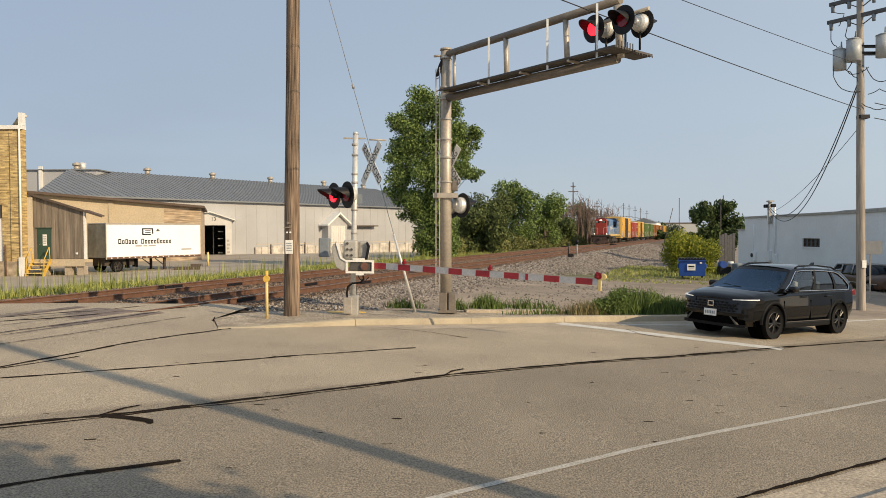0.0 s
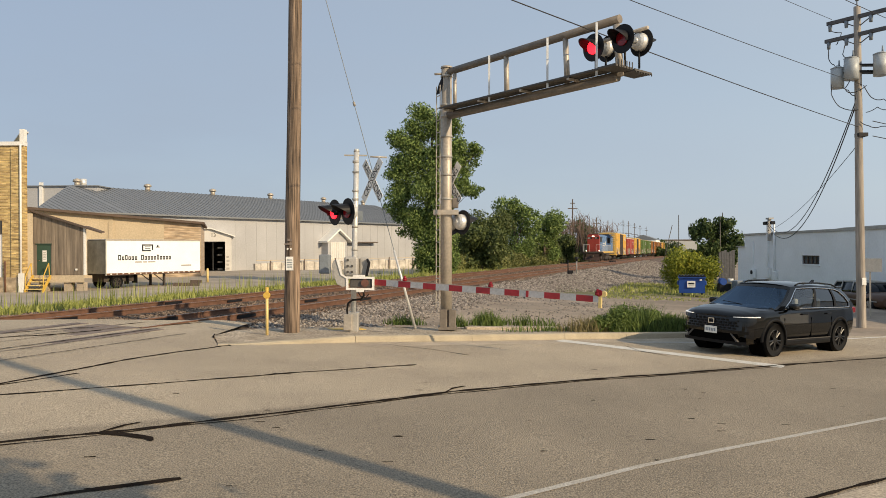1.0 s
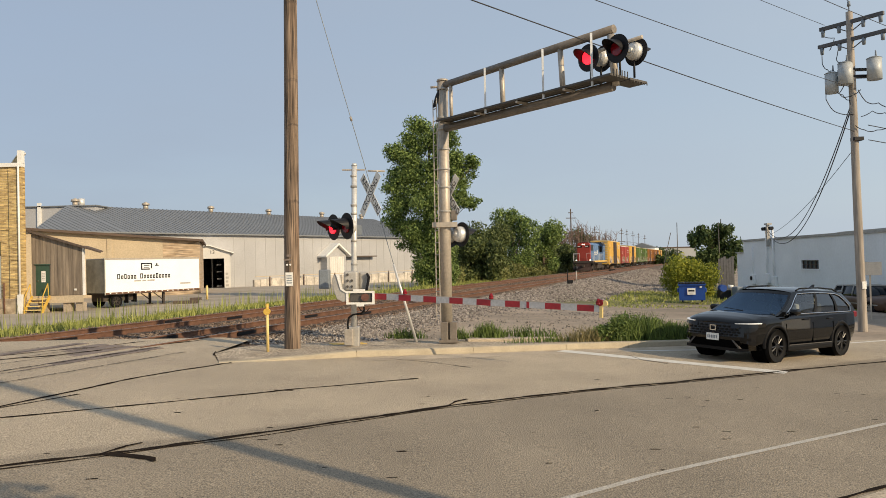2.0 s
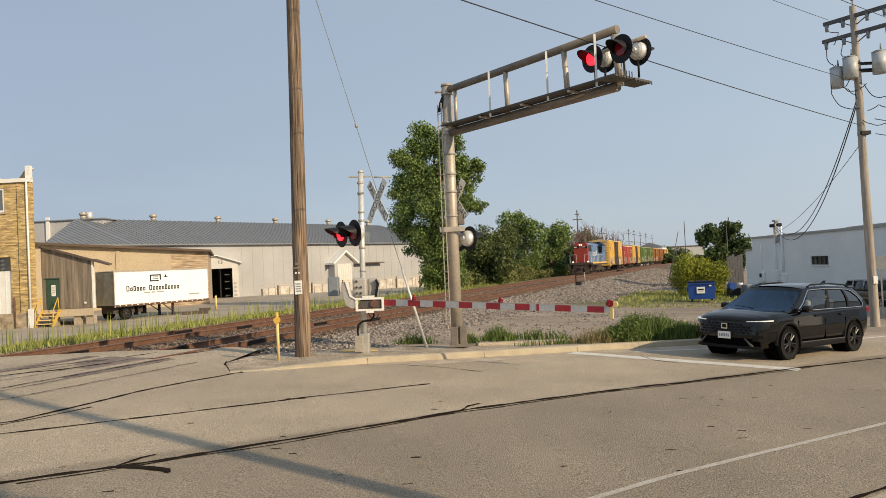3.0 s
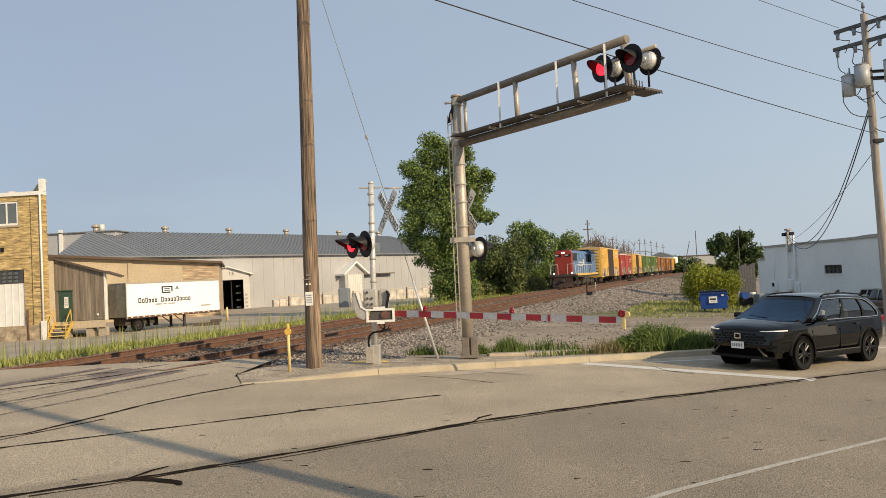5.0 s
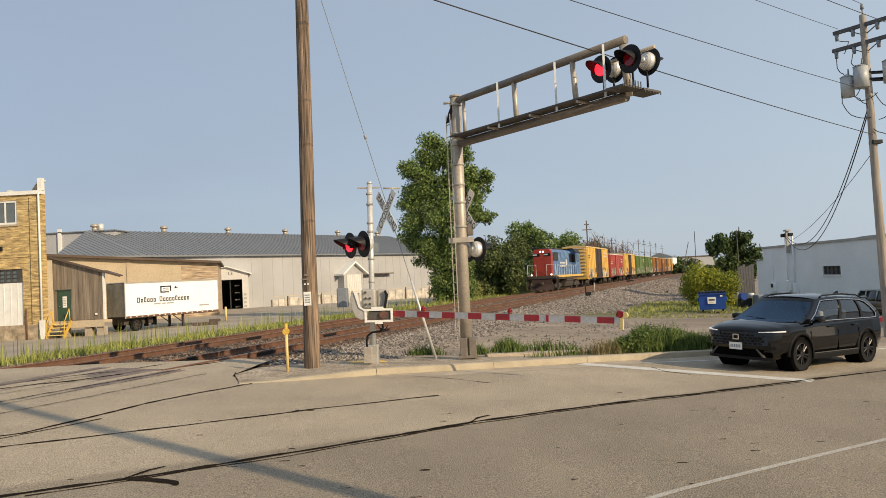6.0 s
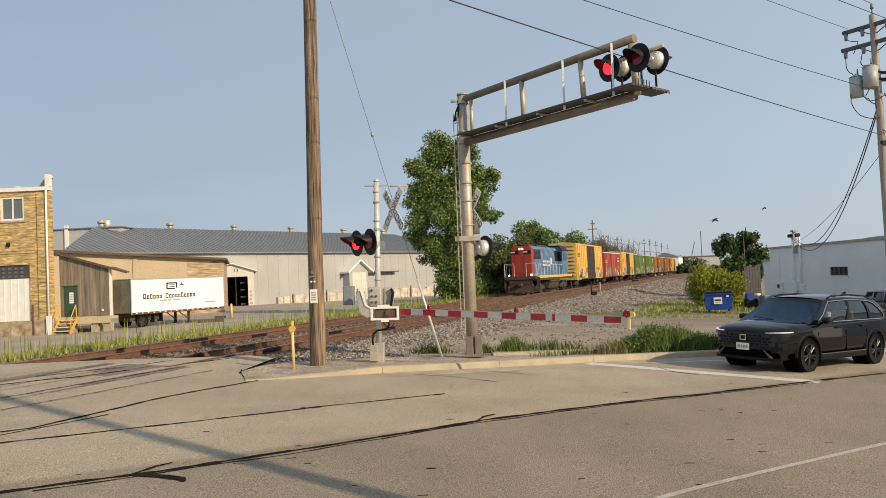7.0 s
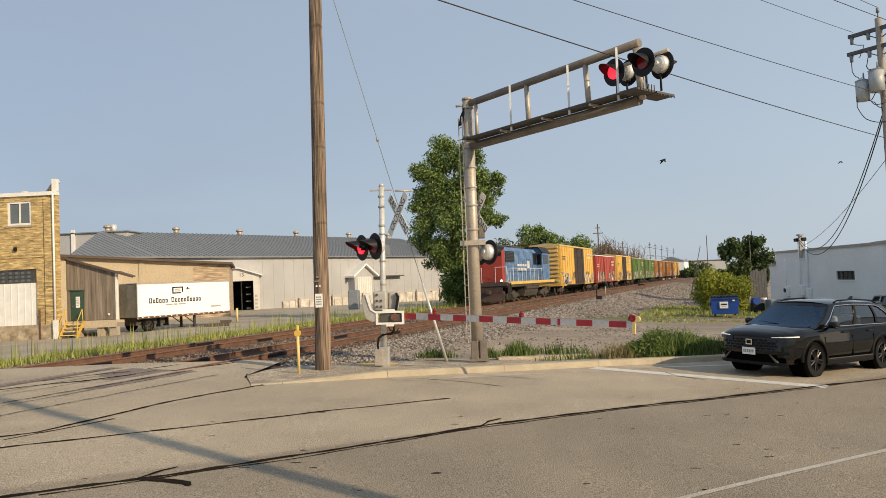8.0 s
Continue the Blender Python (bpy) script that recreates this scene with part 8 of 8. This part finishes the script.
def vegetation():
    # the tall tree beside the track
    bl = [(0.3, 0, 12.2, 2.0, 1.8, 1.7), (-1.5, 0.3, 11.0, 1.8, 1.6, 1.8), (1.4, -0.4, 10.4, 1.6, 1.6, 1.6), (-2.2, 0, 9.0, 1.7, 1.6, 1.5), (0, -0.6, 9.2, 2.2, 1.8, 1.9), (2.9, 0.3, 9.4, 1.3, 1.2, 1.3), (3.8, 0, 10.2, 0.9, 0.9, 0.9),
          (-2.6, 0.2, 7.0, 1.6, 1.5, 1.5), (0.2, -0.8, 6.8, 2.1, 1.7, 1.8), (2.4, -0.3, 7.6, 1.2, 1.2, 1.2), (3.4, 0, 7.4, 0.9, 0.9, 0.7), (-1.3, -0.3, 5.0, 1.6, 1.5, 1.5), (0.7, -0.6, 4.6, 1.8, 1.5, 1.7), (-2.6, 0, 5.6, 1.1, 1.1, 1.0),
          (-0.2, -0.4, 2.8, 1.6, 1.5, 1.6), (1.2, -0.4, 2.6, 1.5, 1.4, 1.6), (0.6, -0.3, 1.3, 1.5, 1.3, 1.2), (-0.5, 0, 1.3, 1.0, 1.0, 0.9), (-0.6, 0.2, 13.2, 1.0, 1.0, 0.8), (1.6, 0, 12.4, 1.1, 1.0, 0.9)]
    rt = random.Random(21)
    clumps = []
    for x, y, z, a, b, c in bl:            # each bough ends in several tufts with gaps between them
        z = z + max(z - 6, 0) * 0.11
        clumps.append((x, y, z, a * 0.8, b * 0.8, c * 0.8))
        for _ in range(8):
            d = Vector((rt.gauss(0, 1), rt.gauss(0, 1), rt.gauss(0, 0.9))).normalized()
            f = rt.uniform(0.5, 0.95)
            s = rt.uniform(0.34, 0.58)
            clumps.append((x + d.x * a * f * 1.1, y + d.y * b * f, z + d.z * c * f, a * s, b * s, c * s * 0.8))
    bl = clumps
    tree(-1.0, 62, -0.6, bl, 66000, 0.115, LEAF, "tall leafy green tree beside the railway", 1, 0.32, (0.2, 0, 12.5), 0.8)
    # hedge and scrub on the far side of the track
    rnd = random.Random(9)
    for name, count, seed, leaves, leaf, material, q0, qr, tall, label in (
            ("hedge", 190, 9, 42000, 0.2, HEDGE, -6.5, 7.0, 4.3, "dense green hedge and scrub along the railway"),
            ("scrub", 110, 19, 20000, 0.17, SCRUBLEAF, -5.2, 3.5, 2.3, "mixed yellow-green scrub before the hedge")):
        rh = random.Random(seed)
        heaps = []
        for k in range(count):
            y = 62 + 105 * rh.random() ** 1.2
            p = along(y, q0 - rh.random() * qr)
            if p.x < 0.005 * p.y:
                continue
            h = rh.uniform(0.25, 1.0) * tall
            w = rh.uniform(0.7, 1.6)
            heaps.append((p.x, p.y, -0.8 + h * 0.5, w, w, h * 0.55))
            for _ in range(2):
                heaps.append((p.x + rh.uniform(-1, 1) * w, p.y + rh.uniform(-1, 1) * w, -0.8 + h * rh.uniform(0.5, 1.0), w * 0.45, w * 0.45, h * 0.22))
        tagged(leaf_cloud(name, heaps, leaves, leaf, material, None, seed, "", 0.5, -0.9), label, "hedge", kind="stuff")
    for x, y, h, w, s, m in ((5.6, 94, 8.0, 3.2, 11, HEDGE), (10.3, 104, 10.5, 3.3, 12, LEAF), (15.6, 112, 8.3, 3.6, 13, LEAF), (0.5, 84, 6.2, 3.4, 14, HEDGE), (2.2, 88, 7.0, 3.0, 15, HEDGE), (34, 178, 9.5, 4.0, 16, DARKLEAF), (4.0, 76, 4.6, 2.6, 17, HEDGE), (19.5, 126, 5.5, 3.2, 19, HEDGE)):
        bl = lumps((0, 0, h * 0.68), 11, (w * 0.65, w * 0.5, h * 0.22), w * 0.42, s) + lumps((0, 0, h * 0.32), 5, (w * 0.6, w * 0.5, h * 0.15), w * 0.42, s + 50)
        tree(x, y, -0.9, bl, 7500, 0.19, m, "green tree in the row behind the hedge", s, 0.18)
    # leafless scrub
    b = thing("bare_tree", pose(27.5, 145, -0.9), "leafless brown tree above the hedge", "tree")
    bm = B()
    r2 = random.Random(3)
    for k in range(120):
        x0 = r2.uniform(-5.6, 6.2)
        a = Vector((x0, r2.uniform(-2, 2), 0.5))
        e = a + Vector((r2.uniform(-1.2, 1.2), r2.uniform(-1, 1), r2.uniform(5.0, 9.2 - 0.35 * abs(x0))))
        tube(bm, a, e, 0.1, 0.035, n=4)
        for j in range(9):
            c = a.lerp(e, r2.uniform(0.4, 0.97))
            tube(bm, c, c + Vector((r2.uniform(-1, 1), r2.uniform(-0.6, 0.6), r2.uniform(0.3, 1.6))), 0.04, 0.015, n=4)
    part("branch", bm, TWIG, b)
    # lot side
    bl = lumps((0, 0, 1.3), 15, (1.15, 1.0, 0.6), 0.7, 31) + lumps((-0.3, 0, 2.1), 8, (0.75, 0.7, 0.3), 0.6, 32) + lumps((0, 0, 0.6), 10, (1.45, 1.0, 0.4), 0.65, 33)
    t = thing("bush", pose(16.1, 48.6, -0.95), "bright yellow-green bush behind the dumpster", "bush")
    part("stem", branches(B(), (0, 0, -0.1), (0, 0, 1.6), 0.1, random.Random(2), bl, 10), BARK, t)
    leaf_cloud("foliage", bl, 20000, 0.075, YELLOWLEAF, t, 34, "", 0.7)
    bl = lumps((0, 0, 4.2), 26, (2.0, 1.5, 1.5), 0.68, 41) + lumps((0.3, 0, 2.2), 10, (1.5, 1.2, 0.9), 0.95, 42)
    tree(25.8, 70.5, -1.2, bl, 9000, 0.19, DARKLEAF, "dark green tree behind the white building", 43, 0.2, (0.2, 0, 5.4), 0.8)
    for x, y, h, w, s in ((60, 255, 4, 6, 61), (70, 235, 3.2, 5, 62), (100, 330, 6, 9, 63), (84, 290, 6.5, 6, 64), (75, 215, 3, 5, 65)):
        bl = lumps((0, 0, h * 0.55), 10, (w * 0.7, w * 0.5, h * 0.2), h * 0.4, s)
        tree(x, y, -1.3, bl, 1600, 0.5, DARKLEAF, "distant green tree by the railway", s, 0.2)
    far = []
    for k in range(120):
        x = rnd.uniform(-700, 900)
        far.append((x, rnd.uniform(820, 1000), rnd.uniform(0, 3), rnd.uniform(12, 30), 8, rnd.uniform(3, 8)))
    tagged(leaf_cloud("far_woods", far, 12000, 3.2, DARKLEAF, None, 77, "", 0.6, -1), "distant line of woods on the horizon", "woods", kind="stuff")
    # a street tree behind the viewer that shades the road
    bl = lumps((0, 0, 5.0), 14, (1.7, 1.7, 1.1), 0.9, 71)
    tree(4.5, -2.0, -0.3, bl, 5000, 0.16, LEAF, "street tree behind the viewer", 72, 0.16, (0, 0, 5.5), 0.9)

    # weeds on the island
    r = np.random.RandomState(12)
    def patch(n, cx, cy, sx, sy, sc=1.0, ang=0.0):
        out = []
        ca, sa = math.cos(radians(ang)), math.sin(radians(ang))
        while len(out) < n:
            u, v = r.normal() * 0.5, r.normal() * 0.5
            if u * u + v * v > 1:
                continue
            x, y = cx + u * sx * ca - v * sy * sa, cy + u * sx * sa + v * sy * ca
            out.append((x, y, max(ground_z(x, y), road_z(x) + 0.1), sc * (1.1 - 0.6 * (u * u + v * v))))
        return out
    big = patch(380, 5.15, 19.45, 1.2, 0.45, 0.95, 19) + patch(700, 6.3, 19.85, 1.5, 0.4, 0.6, 21)
    blades("weeds", big, 0.74, 0.011, WEED, 1, "tall green weeds growing over the kerb", "weeds", 0.5)
    cl = []
    for k in range(40):                       # a leafy heap, highest near its middle, thinning out along the kerb
        u = r.rand()
        x = 3.75 + 3.6 * u
        hgt = (0.5 - 0.32 * step(0.35, 1.0, u)) * (0.5 + 0.5 * step(0.0, 0.14, u)) * r.uniform(0.6, 1.15)
        y = 18.86 + 0.37 * (x - 3.75) + r.uniform(0.0, 0.75)
        cl.append((x, y, road_z(x) + 0.12 + hgt * 0.5, 0.18 + 0.16 * r.rand(), 0.2, hgt * 0.62))
    tagged(leaf_cloud("weed_leaves", cl, 30000, 0.038, WEED, None, 13, "", 0.9, -0.45), "leafy green weeds along the kerb", "weeds", kind="stuff")
    dead = patch(380, 3.6, 18.9, 0.8, 0.3, 0.9, 19)
    blades("dry_weeds", dead, 0.4, 0.01, DRYGRASS, 2, "dry brown weeds along the kerb", "weeds", 0.6)
    small = patch(420, 1.15, 19.6, 0.5, 0.25, 0.75) + patch(260, 2.2, 19.9, 1.0, 0.25, 0.6, 10) + patch(260, -1.0, 19.2, 0.6, 0.2, 0.5) + patch(160, 0.4, 19.1, 0.3, 0.15, 0.6) + patch(300, 6.6, 20.2, 0.9, 0.3, 0.5, 19) + patch(180, 2.5, 18.6, 1.3, 0.15, 0.35, 19)
    blades("grass_tufts", small, 0.5, 0.012, WEED, 3, "green tufts of grass by the pavement", "grass", 0.5)
    # verge beyond the far track
    verge = []
    for k in range(34000):
        y = 19 + 62 * r.rand() ** 1.3
        q = -2.6 - 7.4 * r.rand() ** 0.9
        p = along(y, q)
        if noise.noise((p.x * 0.5, p.y * 0.5, 2)) < -0.25:
            continue
        verge.append((p.x, p.y, ground_z(p.x, p.y) - 0.03, 1.0 + 0.7 * noise.noise((p.x * 0.9, p.y * 0.9, 4))))
    blades("verge_grass", verge, 0.27, 0.018, GRASSBLADE, 4, "yellow-green rough grass beside the railway", "grass", 0.4)
    stalks = []
    for k in range(950):
        y = 20 + 50 * r.rand()
        p = along(y, -3.0 - 5.5 * r.rand())
        stalks.append((p.x, p.y, ground_z(p.x, p.y) - 0.03, 1.0))
    blades("tall_stalks", stalks, 0.92, 0.017, GRASSBLADE, 6, "tall green stalks in the verge", "grass", 0.08)
    lot = []
    for k in range(9000):
        x, y = r.uniform(7, 24), 36 + 20 * r.rand()
        if noise.noise((x * 0.35, y * 0.2, 9)) < -0.05 and y < 41:
            continue
        if across(x, y) < 12:
            continue
        lot.append((x, y, ground_z(x, y) - 0.02, 0.5 + (0.6 if y > 43 else 0)))
    blades("lot_grass", lot, 0.22, 0.03, GRASSBLADE, 7, "patchy grass round the lot", "grass", 0.5)


vegetation()


# ---- birds ----
def bird(m, span):
    b = thing("bird", m, "small dark bird flying over the railway", "bird", "birds")
    bm = tube(B(), (-0.16, 0, 0), (0.02, 0, 0), 0.02, 0.05, n=8)
    tube(bm, (0.02, 0, 0), (0.15, 0, 0.02), 0.05, 0.012, n=8)
    part("body", bm, BLACK, b)
    wings = []
    for s in (-1, 1):
        bm = prism(B(), [(-0.05, 0), (0.06, 0), (0.03, s * span * 0.6), (-0.06, s * span), (-0.08, s * span * 0.5)], "z", -0.004, 0.004)
        w = part("wing", bm, BLACK, b)
        wings.append((w, s))
    part("tail", prism(B(), [(-0.16, -0.02), (-0.16, 0.02), (-0.28, 0.05), (-0.28, -0.05)], "z", -0.004, 0.004), BLACK, b)
    return b, wings


BIRDS = [bird(pose(0, 90, -0.5), 0.36) for _ in range(3)]


def train_front(t):
    """Where the locomotive's front stands along y; it slowly gathers speed."""
    return 124.2 - 7.56 * t - 0.143 * t * t


FLIGHTS = [
    [(0.0, 6.0, 66.0, -0.4), (6.1, 6.0, 66.0, -0.4), (6.5, 7.6, 45.0, 3.2), (6.8, 10.3, 38.0, 4.0), (7.0, 12.9, 38.0, 4.2), (7.2, 15.9, 38.0, 4.6), (7.5, 21.1, 38.0, 5.2), (8.0, 30.0, 38.0, 6.2)],
    [(0.0, -6.0, 70.0, -0.4), (6.6, -6.0, 70.0, -0.4), (7.1, 0.5, 40.0, 4.6), (7.5, 4.5, 34.0, 5.8), (7.8, 7.2, 34.0, 6.6), (8.0, 9.1, 34.0, 7.0)],
    [(0.0, 17.0, 62.0, -0.6), (5.9, 17.0, 62.0, -0.6), (6.4, 20.4, 60.0, 4.6), (6.8, 23.1, 60.0, 5.8), (7.2, 25.7, 60.0, 6.9), (7.6, 28.0, 60.0, 8.3), (8.0, 30.2, 60.0, 10.0)],
]


def motions():
    back = 0.0
    for car, length in TRAIN:
        rows = []
        for k in range(17):
            t = k * 0.5
            a = train_front(t) + back / TLEN
            p, q = along(a), along(a + length / TLEN)
            pitch = math.degrees(math.atan2(q.z - p.z, length))
            rows.append((t, pose(p.x, p.y, p.z, 0, -pitch, TRACK_ANGLE)))
        walk(car, rows)
        back += length + 0.75
    for (b, wings), flight in zip(BIRDS, FLIGHTS):
        walk(b, [(t, pose(x, y, z, 0, -12, 8)) for t, x, y, z in flight])
        for w, s in wings:
            beats = [(0.0, pose(0, 0, 0, 5 * s))] + [(5.8 + 0.1 * k, pose(0, 0, 0, s * (38 if k % 2 else -22))) for k in range(23)]
            walk(w, beats)


motions()
